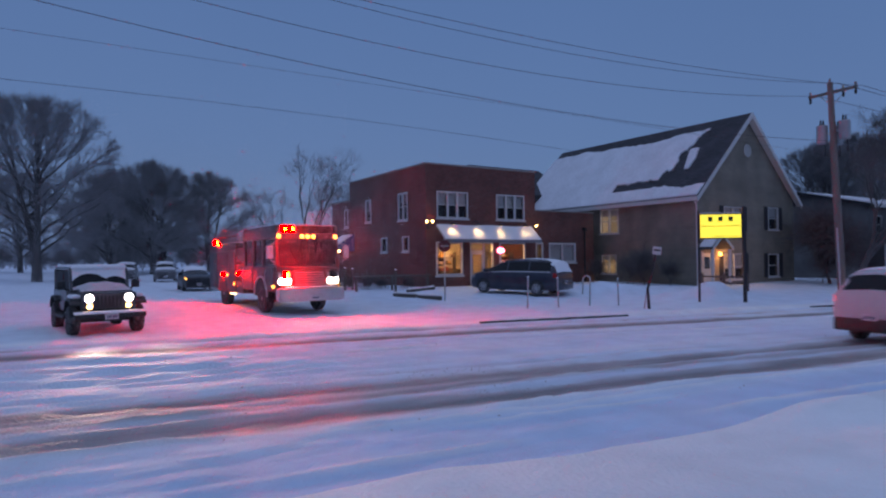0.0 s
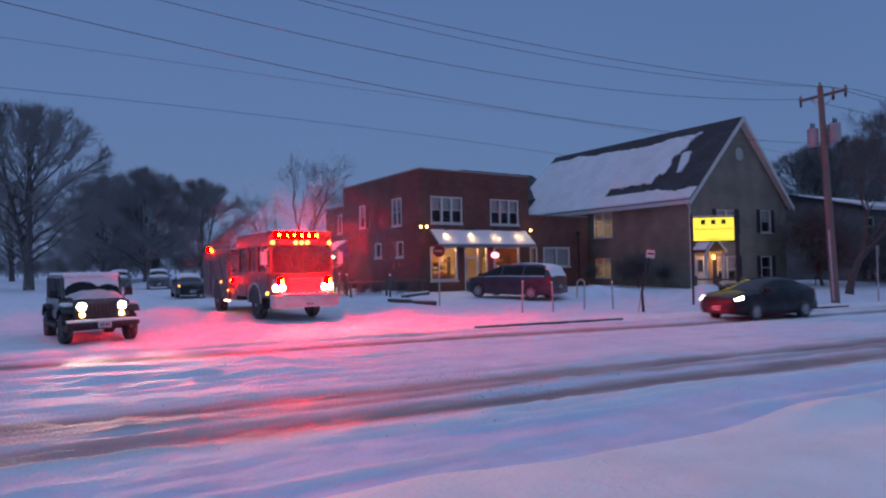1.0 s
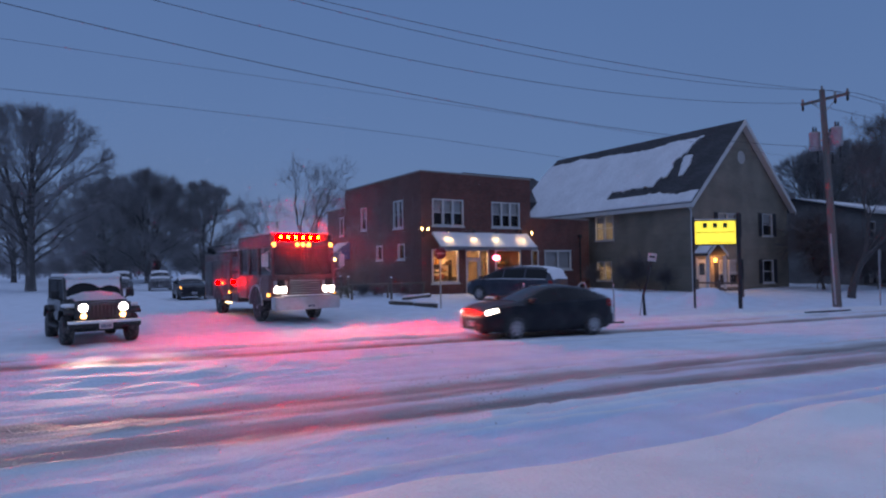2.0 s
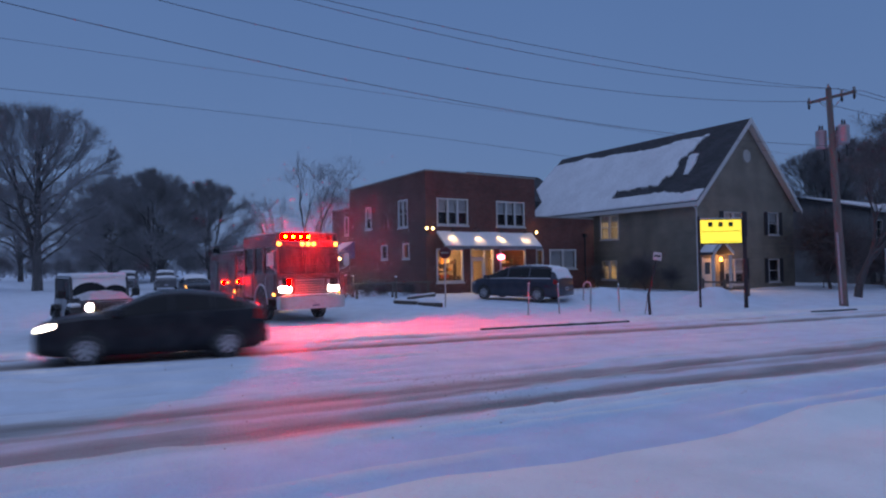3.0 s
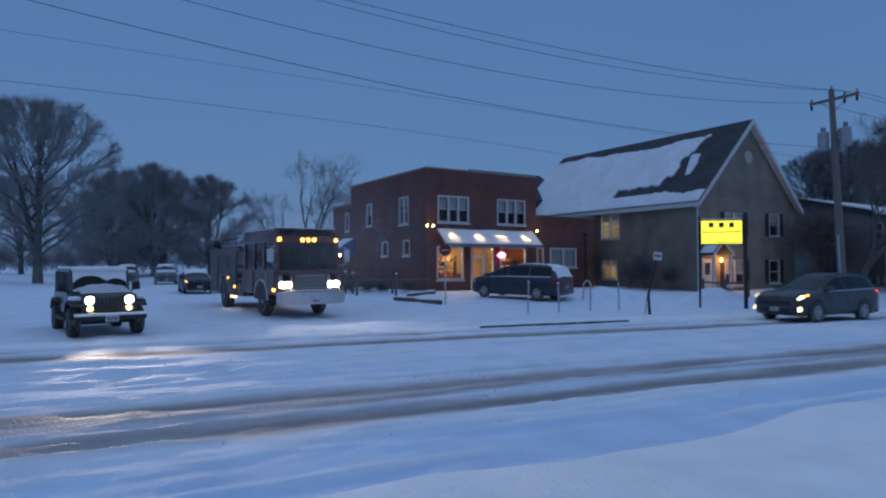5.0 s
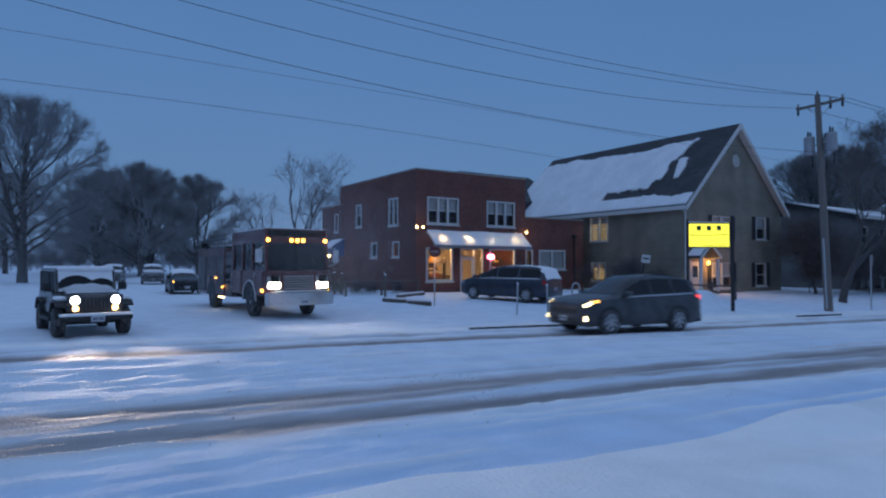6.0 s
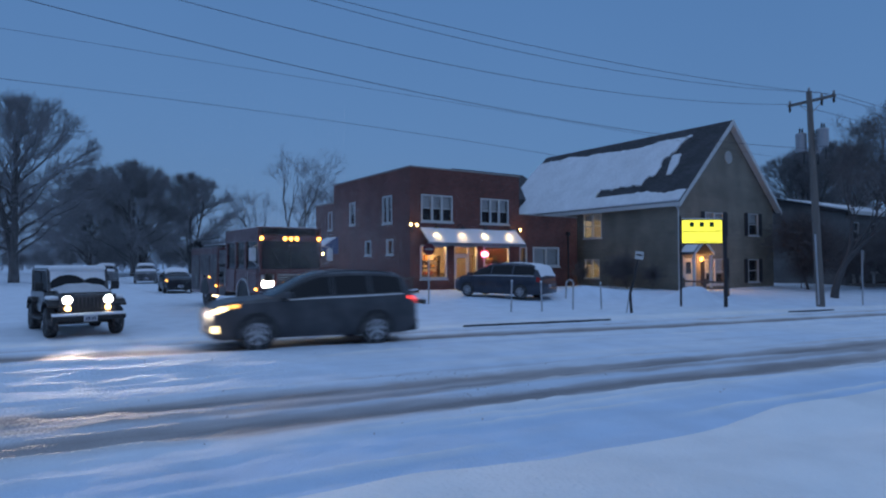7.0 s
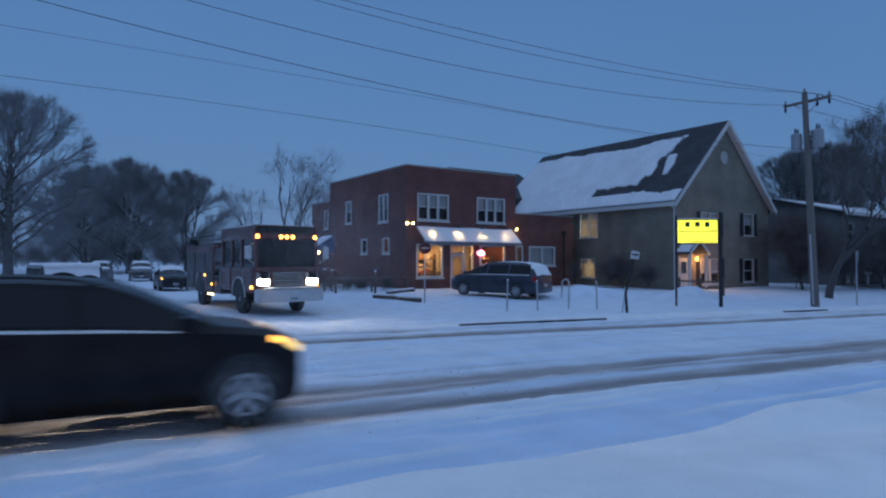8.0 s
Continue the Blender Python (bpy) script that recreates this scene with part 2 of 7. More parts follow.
def add_tube(bm, pts, radii, seg=8, caps=True):
    """A round bar through the points."""
    rings, side = [], None
    pts = [Vector(p) for p in pts]
    for i, p in enumerate(pts):
        d = (pts[min(i + 1, len(pts) - 1)] - pts[max(i - 1, 0)]).normalized()
        if side is None:
            side = d.orthogonal().normalized()
        side = (side - d * side.dot(d)).normalized()
        up = d.cross(side)
        r = radii[i] if isinstance(radii, (list, tuple)) else radii
        rings.append([bm.verts.new(p + (side * math.cos(a) + up * math.sin(a)) * r) for a in (k * math.tau / seg for k in range(seg))])
    for a, b in zip(rings, rings[1:]):
        for k in range(seg):
            bm.faces.new((a[k], a[(k + 1) % seg], b[(k + 1) % seg], b[k]))
    if caps:
        bm.faces.new(rings[0][::-1])
        bm.faces.new(rings[-1])


def add_prism(bm, outline, axis, a, b):
    """An outline of 2D points pushed from a to b along an axis: 'x' takes (y, z), 'y' takes (x, z), 'z' takes (x, y)."""
    def at(p, t):
        return {"x": (t, p[0], p[1]), "y": (p[0], t, p[1]), "z": (p[0], p[1], t)}[axis]
    lo, hi = [bm.verts.new(at(p, a)) for p in outline], [bm.verts.new(at(p, b)) for p in outline]
    n = len(outline)
    bm.faces.new(lo[::-1])
    bm.faces.new(hi)
    for k in range(n):
        bm.faces.new((lo[k], lo[(k + 1) % n], hi[(k + 1) % n], hi[k]))


def add_lathe(bm, profile, centre, axis="y", seg=20):
    """A profile of (radius, offset) turned round an axis through the centre."""
    c = Vector(centre)
    e1, e2, e3 = {"y": (Vector((1, 0, 0)), Vector((0, 0, 1)), Vector((0, 1, 0))),
                  "x": (Vector((0, 1, 0)), Vector((0, 0, 1)), Vector((1, 0, 0))),
                  "z": (Vector((1, 0, 0)), Vector((0, 1, 0)), Vector((0, 0, 1)))}[axis]
    rings = []
    for r, o in profile:
        rings.append([bm.verts.new(c + e3 * o + (e1 * math.cos(k * math.tau / seg) + e2 * math.sin(k * math.tau / seg)) * max(r, 1e-4)) for k in range(seg)])
    for a, b in zip(rings, rings[1:]):
        for k in range(seg):
            bm.faces.new((a[k], a[(k + 1) % seg], b[(k + 1) % seg], b[k]))
    bm.faces.new(rings[0][::-1])
    bm.faces.new(rings[-1])


def mesh_of(name, bm, material, smooth=None, fix=True):
    if fix:
        bmesh.ops.recalc_face_normals(bm, faces=bm.faces)
    me = bpy.data.meshes.new(name)
    bm.to_mesh(me)
    bm.free()
    me.materials.append(material)
    if smooth is not None:
        me.polygons.foreach_set("use_smooth", [True] * len(me.polygons))
        me.set_sharp_from_angle(angle=radians(smooth))
    return me


def part(name, bm, material, parent, label="", smooth=None, fix=True):
    """One mesh object under a thing or under a part."""
    ob = new(name, mesh_of(name, bm, material, smooth, fix))
    ob.parent = parent
    return tagged(ob, label)


def thing(name, label, category, m=None, group="", kind=""):
    ob = new(name)
    ob.empty_display_size = 0.3
    if m is not None:
        ob.matrix_basis = m
    return tagged(ob, label, category, group, kind)


def boxes(*rows, bevel=0.0):
    bm = bmesh.new()
    for r in rows:
        add_box(bm, *r, bevel=bevel)
    return bm


def spot(name, eye, target, watts, colour, angle=60, blend=0.5, radius=0.08):
    ob = new(name, bpy.data.lights.new(name, "SPOT"))
    ob.data.energy, ob.data.color, ob.data.spot_size, ob.data.spot_blend, ob.data.shadow_soft_size = watts, colour, radians(angle), blend, radius
    ob.matrix_basis = look(eye, target)
    return ob


def bulb(name, at, watts, colour, radius=0.08):
    ob = new(name, bpy.data.lights.new(name, "POINT"))
    ob.data.energy, ob.data.color, ob.data.shadow_soft_size = watts, colour, radius
    ob.matrix_basis = Matrix.Translation(at)
    return ob


# ---------------------------------------------------------------- the lie of the land
CT, ST = math.cos(radians(ROAD_TURN)), math.sin(radians(ROAD_TURN))


def road_xy(s, n):
    """From metres along and across the road to the ground plan."""
    return s * CT + n * ST, -s * ST + n * CT


def vnoise(x, y, seed=0):
    """Smooth value noise on arrays, 0 to 1."""
    xi, yi = np.floor(x).astype(np.int64), np.floor(y).astype(np.int64)
    fx, fy = x - xi, y - yi
    fx, fy = fx * fx * (3 - 2 * fx), fy * fy * (3 - 2 * fy)

    def h(a, b):
        k = (a * 374761393 + b * 668265263 + seed * 1442695041) & 0xFFFFFFFF
        k = ((k ^ (k >> 13)) * 1274126177) & 0xFFFFFFFF
        return ((k ^ (k >> 16)) & 0xFFFF) / 65535.0
    return (h(xi, yi) * (1 - fx) + h(xi + 1, yi) * fx) * (1 - fy) + (h(xi, yi + 1) * (1 - fx) + h(xi + 1, yi + 1) * fx) * fy


def ramp01(v, a, b):
    k = np.clip((v - a) / (b - a), 0, 1)
    return k * k * (3 - 2 * k)


RUTS = ((7.42, 0.38, 0.92), (8.92, 0.34, 0.78), (14.50, 0.40, 0.95), (15.95, 0.20, 0.35))
FALL = 0.0125


def land(s, n):
    """Height of the snow, how much slush shows and how much blue shade is painted, along (s) and across (n) the road.
    """
    s, n = np.asarray(s, float), np.asarray(n, float)
    x, y = s * CT + n * ST, -s * ST + n * CT
    wander = (vnoise(s * 0.12, n * 0 + 3.1, 5) - 0.5) * 0.22
    slush = np.zeros_like(s)
    z = np.zeros_like(s)
    for i, (c, w, a) in enumerate(RUTS):
        w = w * (0.8 + 0.5 * vnoise(s * 0.25, n * 0 + i, 17 + i))
        g = np.exp(-((n - c - wander) / w) ** 2)
        patch = 0.65 + 0.5 * vnoise(s * 0.5, n * 3.0, 31 + i)
        slush += g * a * patch
        z -= 0.030 * g
        z += 0.030 * np.exp(-((n - c - wander - 1.6 * w) / (0.7 * w)) ** 2) * vnoise(s * 1.3, n * 4, 41 + i)
        z += 0.030 * np.exp(-((n - c - wander + 1.6 * w) / (0.7 * w)) ** 2) * vnoise(s * 1.3, n * 4, 51 + i)
    on_road = ramp01(n, 4.2, 4.45) * (1 - ramp01(n, 16.4, 17.0))
    between = np.exp(-((n - 8.3) / 1.3) ** 2) * 0.30 + np.exp(-((n - 14.8) / 1.0) ** 2) * 0.25 + np.exp(-((n - 11.6) / 1.5) ** 2) * 0.07
    slush += between * (0.35 + 0.9 * vnoise(s * 0.35, n * 6, 61)) * on_road
    # thin older wheel marks and chopped snow
    for i, (c, w, a) in enumerate(((8.25, 0.18, 0.45), (8.6, 0.10, 0.4), (9.75, 0.14, 0.38), (10.4, 0.10, 0.22), (11.3, 0.14, 0.20), (12.5, 0.12, 0.22), (13.1, 0.14, 0.3), (14.6, 0.15, 0.40), (15.85, 0.16, 0.45), (16.3, 0.12, 0.35))):
        g = np.exp(-((n - c - 1.4 * wander - 0.10 * (vnoise(s * 0.3, n * 0 + i, 130 + i) - 0.5)) / w) ** 2) * (0.3 + vnoise(s * 0.22, n * 0 + 7 * i, 140 + i))
        slush += a * g
        z -= 0.022 * g
    z += on_road * 0.030 * (vnoise(s * 0.8, n * 5, 71) - 0.5) + on_road * 0.022 * (vnoise(s * 3, n * 7, 72) - 0.5)
    ridge = np.zeros_like(s)
    for i, (c, w) in enumerate(((5.45, 0.07), (6.25, 0.05), (6.62, 0.045), (6.95, 0.06), (8.2, 0.05), (9.62, 0.05), (12.6, 0.06), (13.4, 0.05), (16.1, 0.07))):
        ridge += np.exp(-((n - c - 1.2 * wander - 0.16 * (vnoise(s * 0.35, n * 0 + i, 160 + i) - 0.5)) / w) ** 2) * ramp01(vnoise(s * 0.4, n * 0 + 3 * i, 170 + i), 0.25, 0.75)
    z += 0.045 * ridge * (0.6 + 0.8 * vnoise(s * 4, n * 5, 180))
    chop = np.exp(-((n - 12.0) / 1.4) ** 2) * (1 - ramp01(s, 1.5, 7.0))
    z += chop * (0.16 * (vnoise(s * 0.8 + n * 0.6, n * 4.2 - s * 0.7, 73) - 0.5) + 0.05 * (vnoise(s * 2.5, n * 8, 74) - 0.5))
    # the road falls gently to the east
    z -= FALL * np.clip(x, -60, 70) * (1 - 0.75 * ramp01(n, 18, 30))
    # the far kerb, the raised verge and the lot behind it
    side = ramp01(x, -4.0, -2.0) * (1 - ramp01(x, 11.0, 13.0))
    kerb = ramp01(n, 16.75, 16.95) * (1 - side)
    back = ramp01(n, 17, 40)
    z += kerb * 0.09 + 0.19 * back * (1 - 0.6 * side)
    z += ramp01(n, 70, 160) * 0.25
    off = ramp01(n, 16.4, 18)
    z += off * (1 - side) * 0.07 * (vnoise(x * 0.7, y * 0.7, 81) - 0.5) + off * 0.025 * (vnoise(x * 2.6, y * 2.6, 82) - 0.5)
    z += off * side * 0.03 * (vnoise(x * 3.5, y * 0.5, 83) - 0.5)
    # side street tracks
    for c in (0.7, 2.2, 6.7, 8.7):
        g = np.exp(-((x - c) / 0.22) ** 2) * ramp01(n, 15, 17)
        slush += 0.25 * g * side
        z -= 0.02 * g * side
    # snow shoved up in front of the tan house and along the lot
    for cx, cy, r, hgt in ((26.4, 18.2, 0.9, 0.55), (27.5, 18.0, 0.9, 0.50), (25.5, 19.3, 0.8, 0.35), (28.6, 18.9, 1.4, 0.22), (24.6, 23.0, 1.3, 0.5), (26.4, 22.6, 1.2, 0.36), (22.9, 23.6, 1.1, 0.30), (20.2, 24.6, 1.6, 0.0), (31.5, 16.0, 1.5, 0.12)):
        z += hgt * np.exp(-(((x - cx) ** 2 + (y - cy) ** 2) / r ** 2)) * (0.75 + 0.5 * vnoise(x * 1.4, y * 1.4, 91))
    # the ploughed bank on this side of the road
    edge = 4.42 + 0.16 * ramp01(s, 4.5, 7.0) + 0.14 * (vnoise(s * 0.45, n * 0 + 9, 101) - 0.5)
    bank = 1 - ramp01(n, edge - 0.42, edge)
    z += bank * (0.27 + 0.16 * vnoise(s * 0.45, n * 0.7, 102) + 0.05 * vnoise(s * 1.6, n * 1.8, 103))
    z += 0.11 * np.exp(-(((s - 6.6) / 0.8) ** 2 + ((n - 4.0) / 0.30) ** 2))
    z -= 0.05 * np.exp(-(((s - 6.9) / 0.28) ** 2 + ((n - 3.2) / 0.14) ** 2))
    # Packed snow plus painted shade, deepest beside the bank; ridges kept pale.
    near_shade = 1 - ramp01(n, 5.9, 6.9)
    packed_shade = on_road * (0.40 + 0.30 * vnoise(s * 0.3, n * 1.6, 150) + 0.42 * near_shade) * (1 - 0.95 * bank) * (1 - 0.9 * np.clip(ridge, 0, 1)) + 0.5 * off * side + off * (1 - side) * (0.45 + 0.35 * vnoise(x * 0.12, y * 0.12, 190))
    return z, np.clip(slush, 0, 1.3), packed_shade


def ground_z(x, y):
    s, n = x * CT - y * ST, x * ST + y * CT
    return float(land(np.array([s]), np.array([n]))[0][0])


def spread(stops):
    """Grid lines from (start, end, step) stretches."""
    out = []
    for a, b, st in stops:
        out += list(np.arange(a, b - st * 0.5, st))
    return np.array(out + [stops[-1][1]])


def make_ground():
    far = [25, 32, 42, 55, 75, 100, 140, 200, 300, 450, 700, 1100, 1700]
    gs = np.r_[[-k for k in far[::-1]], spread([(-22, -6, 0.4), (-6, 0, 0.16), (0, 20, 0.09), (20, 40, 0.2), (40, 70, 0.6)]), [k for k in far if k > 74]]
    gn = np.r_[[-k for k in far[::-1]], spread([(-20, 0, 1.0), (0, 3.4, 0.12), (3.4, 5.0, 0.045), (5.0, 6, 0.1), (6, 10, 0.06), (10, 16.8, 0.075), (16.8, 30, 0.2), (30, 60, 0.6)]), [k for k in far if k > 61]]
    S, N = np.meshgrid(gs, gn)
    Z, D, K = land(S, N)
    X, Y = S * CT + N * ST, -S * ST + N * CT
    co = np.stack([X.ravel(), Y.ravel(), Z.ravel()], 1)
    a = np.arange(len(gn) - 1)[:, None] * len(gs) + np.arange(len(gs) - 1)[None, :]
    quads = np.stack([a, a + 1, a + len(gs) + 1, a + len(gs)], 2).reshape(-1, 4)
    me = bpy.data.meshes.new("ground")
    me.from_pydata(co.tolist(), [], quads.tolist())
    at = me.attributes.new("slush", "FLOAT", "POINT")
    at.data.foreach_set("value", D.ravel().astype(np.float32))
    at = me.attributes.new("packed_shade", "FLOAT", "POINT")
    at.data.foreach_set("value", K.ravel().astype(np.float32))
    me.polygons.foreach_set("use_smooth", [True] * len(me.polygons))
    me.materials.append(M_STREET)
    ob = new("ground", me)
    tagged(ob, "snow-covered street and lots with brown slushy wheel ruts", "ground", kind="structure")


make_ground()


# ---------------------------------------------------------------- buildings
def wall_mesh(bm, origin, along, inward, length, height, holes, th):
    """A wall with thickness and openings (u0, u1, z0, z1) right through it."""
    o, U, V = Vector(origin), Vector(along), Vector(inward)
    us = sorted({0.0, length, *[k for h in holes for k in h[:2]]})
    zs = sorted({0.0, height, *[k for h in holes for k in h[2:]]})

    def solid(i, j):
        if not (0 <= i < len(us) - 1 and 0 <= j < len(zs) - 1):
            return False
        u, z = (us[i] + us[i + 1]) / 2, (zs[j] + zs[j + 1]) / 2
        return not any(h[0] < u < h[1] and h[2] < z < h[3] for h in holes)

    def P(u, v, z):
        return bm.verts.new(o + U * u + V * v + Vector((0, 0, z)))
    for i in range(len(us) - 1):
        for j in range(len(zs) - 1):
            if not solid(i, j):
                continue
            a, b, c, d = us[i], us[i + 1], zs[j], zs[j + 1]
            bm.faces.new((P(a, 0, c), P(b, 0, c), P(b, 0, d), P(a, 0, d)))
            bm.faces.new((P(b, th, c), P(a, th, c), P(a, th, d), P(b, th, d)))
            if not solid(i - 1, j):
                bm.faces.new((P(a, 0, c), P(a, 0, d), P(a, th, d), P(a, th, c)))
            if not solid(i + 1, j):
                bm.faces.new((P(b, 0, c), P(b, th, c), P(b, th, d), P(b, 0, d)))
            if not solid(i, j - 1):
                bm.faces.new((P(a, 0, c), P(a, th, c), P(b, th, c), P(b, 0, c)))
            if not solid(i, j + 1):
                bm.faces.new((P(a, 0, d), P(b, 0, d), P(b, th, d), P(a, th, d)))
    bmesh.ops.remove_doubles(bm, verts=bm.verts, dist=1e-4)


class Face:
    """A wall's own axes, to set windows and trim into it: u along, v out of the wall, z up."""

    def __init__(self, origin, along, outward):
        self.o, self.u, self.v = Vector(origin), Vector(along), Vector(outward)

    def box(self, bm, u0, u1, v0, v1, z0, z1):
        p, q = self.o + self.u * u0 + self.v * v0, self.o + self.u * u1 + self.v * v1
        add_box(bm, min(p.x, q.x), max(p.x, q.x), min(p.y, q.y), max(p.y, q.y), self.o.z + z0, self.o.z + z1)


def add_window(face, owner, u0, u1, z0, z1, bays=1, glass=None, blind=0.0, trim=0.09, sill=True, meeting=True, lit=False, cross=False, label=""):
    """A painted wooden window set in its opening: frame, sill, panes, blinds behind the glass."""
    bm = bmesh.new()
    f = face.box
    f(bm, u0, u1, -0.10, 0.035, z1 - trim, z1)
    f(bm, u0, u1, -0.10, 0.035, z0, z0 + trim)
    f(bm, u0, u0 + trim, -0.10, 0.035, z0 + trim, z1 - trim)
    f(bm, u1 - trim, u1, -0.10, 0.035, z0 + trim, z1 - trim)
    w = (u1 - u0 - trim * 2) / bays
    for k in range(1, bays):
        c = u0 + trim + w * k
        f(bm, c - 0.065, c + 0.065, -0.10, 0.030, z0 + trim, z1 - trim)
    win = part("window_frame", bm, M_WHITE, owner, label or "white painted window frame")
    if sill:
        bm = bmesh.new()
        f(bm, u0 - 0.06, u1 + 0.06, -0.02, 0.10, z0 - 0.09, z0 - 0.003)
        part("window_sill", bm, M_WHITE, win)
    for k in range(bays):
        a = u0 + trim + w * k + (0.065 if k else 0)
        b = u0 + trim + w * (k + 1) - (0.065 if k < bays - 1 else 0)
        bm = bmesh.new()
        f(bm, a, b, -0.075, -0.065, z0 + trim, z1 - trim)
        pane = part("pane", bm, glass or M_CLEAR, win)
        pane.visible_shadow = False
        zm = (z0 + z1) / 2
        if meeting or cross:
            bm = bmesh.new()
            f(bm, a, b, -0.062, -0.028, zm - 0.03, zm + 0.03)
            if cross:
                c = (a + b) / 2
                f(bm, c - 0.02, c + 0.02, -0.062, -0.032, z0 + trim, zm - 0.03)
                f(bm, c - 0.02, c + 0.02, -0.062, -0.032, zm + 0.03, z1 - trim)
            part("sash_bar", bm, M_WHITE, win)
        if blind:
            bm = bmesh.new()
            f(bm, a, b, -0.16, -0.15, z1 - trim - (z1 - z0) * blind, z1 - trim)
            part("blind", bm, M_CURTAIN, win)
        # Dark sheet behind the pane stands in for the unlit room's shade.
        if not lit:
            bm = bmesh.new()
            f(bm, a - 0.02, b + 0.02, -0.265, -0.255, z0 + trim - 0.02, z1 - trim + 0.02)
            part("room_shade_sheet", bm, M_SHUTTER, win)
    return win


def make_brick_shop():
    base = 0.22
    shop = thing("brick_shop", "two-storey dark red brick corner shop with a lit awning", "building", pose(19.2, 32.0, base))
    W_, D_, H_ = 8.62, 11.05, 7.42
    front, left = Face((0, 0, 0), (1, 0, 0), (0, -1, 0)), Face((0, 0, 0), (0, 1, 0), (-1, 0, 0))
    holes = [(0.78, 3.10, 4.16, 5.82), (5.32, 7.68, 4.16, 5.82), (0.70, 2.68, 0.64, 2.72), (3.24, 5.10, 0.0, 2.72), (5.55, 7.72, 0.64, 2.72)]
    bm = bmesh.new()
    wall_mesh(bm, (0, 0, -0.4), (1, 0, 0), (0, 1, 0), W_, H_ + 0.4, [(a, b, c + 0.4, d + 0.4) for a, b, c, d in holes], 0.30)
    part("front_wall", bm, M_BRICK, shop)
    side = [(2.19, 3.45, 4.14, 5.92), (7.41, 8.33, 4.30, 5.90), (2.04, 2.92, 2.14, 3.14), (5.02, 5.93, 2.14, 3.14)]
    bm = bmesh.new()
    wall_mesh(bm, (0, 0.30, -0.4), (0, 1, 0), (1, 0, 0), D_ - 0.30, H_ + 0.4, [(a - 0.30, b - 0.30, c + 0.4, d + 0.4) for a, b, c, d in side], 0.30)
    part("side_wall", bm, M_BRICK, shop)
    part("party_wall", boxes((W_ - 0.30, W_, 0.30, D_, -0.4, H_)), M_BRICK, shop)
    part("back_wall", boxes((0.30, W_ - 0.30, D_ - 0.30, D_, -0.4, H_)), M_BRICK, shop)
    part("roof_deck", boxes((0.30, W_ - 0.30, 0.30, D_ - 0.30, H_ - 0.75, H_ - 0.55)), M_SNOW, shop, "snow on the flat roof")
    part("upper_floor", boxes((0.30, W_ - 0.30, 0.30, D_ - 0.30, 3.1, 3.3)), M_ROOM, shop)
    part("shop_floor", boxes((0.30, W_ - 0.30, 0.30, D_ - 0.30, -0.2, -0.02)), M_FLOOR, shop)
    part("inner_wall", boxes((0.30, W_ - 0.30, 4.6, 4.72, -0.02, 3.1)), M_ROOM, shop)
    # parapet coping in lengths
    for k in range(6):
        a = -0.04 + k * (W_ + 0.08) / 6
        part("coping", boxes((a + 0.004, a + (W_ + 0.08) / 6 - 0.004, -0.05, 0.35, H_ + 0.002, H_ + 0.09), bevel=0.012), M_STONE, shop)
    for k in range(7):
        a = 0.35 + k * (D_ - 0.35) / 7
        part("coping", boxes((-0.05, 0.35, a + 0.004, a + (D_ - 0.35) / 7 - 0.004, H_ + 0.002, H_ + 0.09), bevel=0.012), M_STONE, shop)
    add_window(front, shop, *holes[0], bays=3, blind=0.45)
    add_window(front, shop, *holes[1], bays=3, blind=0.45)
    add_window(left, shop, *side[0], bays=2, blind=0.3)
    add_window(left, shop, *side[1], bays=1, blind=0.4)
    add_window(left, shop, *side[2], bays=1, meeting=False)
    add_window(left, shop, *side[3], bays=1, meeting=False)
    # shop front: two display windows and a glazed door between them
    for h in (holes[2], holes[4]):
        add_window(front, shop, *h, bays=1, meeting=False, lit=True, trim=0.11)
    bm = bmesh.new()
    for u0, u1, z0, z1 in ((3.24, 3.34, 0, 2.72), (4.32, 4.42, 0, 2.72), (5.0, 5.10, 0, 2.72), (3.34, 4.32, 2.08, 2.18), (3.34, 4.32, 2.62, 2.72), (4.42, 5.0, 2.62, 2.72), (4.42, 5.0, 0, 0.35)):
        front.box(bm, u0, u1, -0.14, -0.04, z0, z1)
    part("door_frame", bm, M_WHITE, shop)
    bm = bmesh.new()
    for u0, u1, z0, z1 in ((3.35, 3.46, 0.02, 2.07), (4.20, 4.31, 0.02, 2.07), (3.46, 4.20, 0.02, 0.30), (3.46, 4.20, 1.95, 2.07)):
        front.box(bm, u0, u1, -0.12, -0.07, z0, z1)
    leaf = part("glazed_door", bm, M_WHITE, shop)
    bm = bmesh.new()
    front.box(bm, 3.46, 4.20, -0.10, -0.09, 0.30, 1.95)
    front.box(bm, 3.34, 4.32, -0.10, -0.09, 2.18, 2.62)
    front.box(bm, 4.42, 5.0, -0.10, -0.09, 0.35, 2.62)
    part("pane", bm, M_CLEAR, leaf).visible_shadow = False
    bm = bmesh.new()
    add_tube(bm, [(4.15, -0.06 + 0.09, 0.95), (4.15, 0.0, 1.0), (4.15, 0.0, 1.25), (4.15, 0.03, 1.3)], 0.012)
    part("pull_handle", bm, M_STEEL, leaf)
    # inside: shelves, counter and ceiling lights that show through the glass
    for u in (1.35, 6.05):
        rows = [(u, u + 1.75, 1.45, 1.80, 0.4 + 0.45 * k, 0.44 + 0.45 * k) for k in range(4)]
        rows += [(u - 0.04, u, 1.45, 1.80, -0.02, 2.1), (u + 1.75, u + 1.79, 1.45, 1.80, -0.02, 2.1)]
        part("display_shelf", boxes(*rows), M_WOOD, shop)
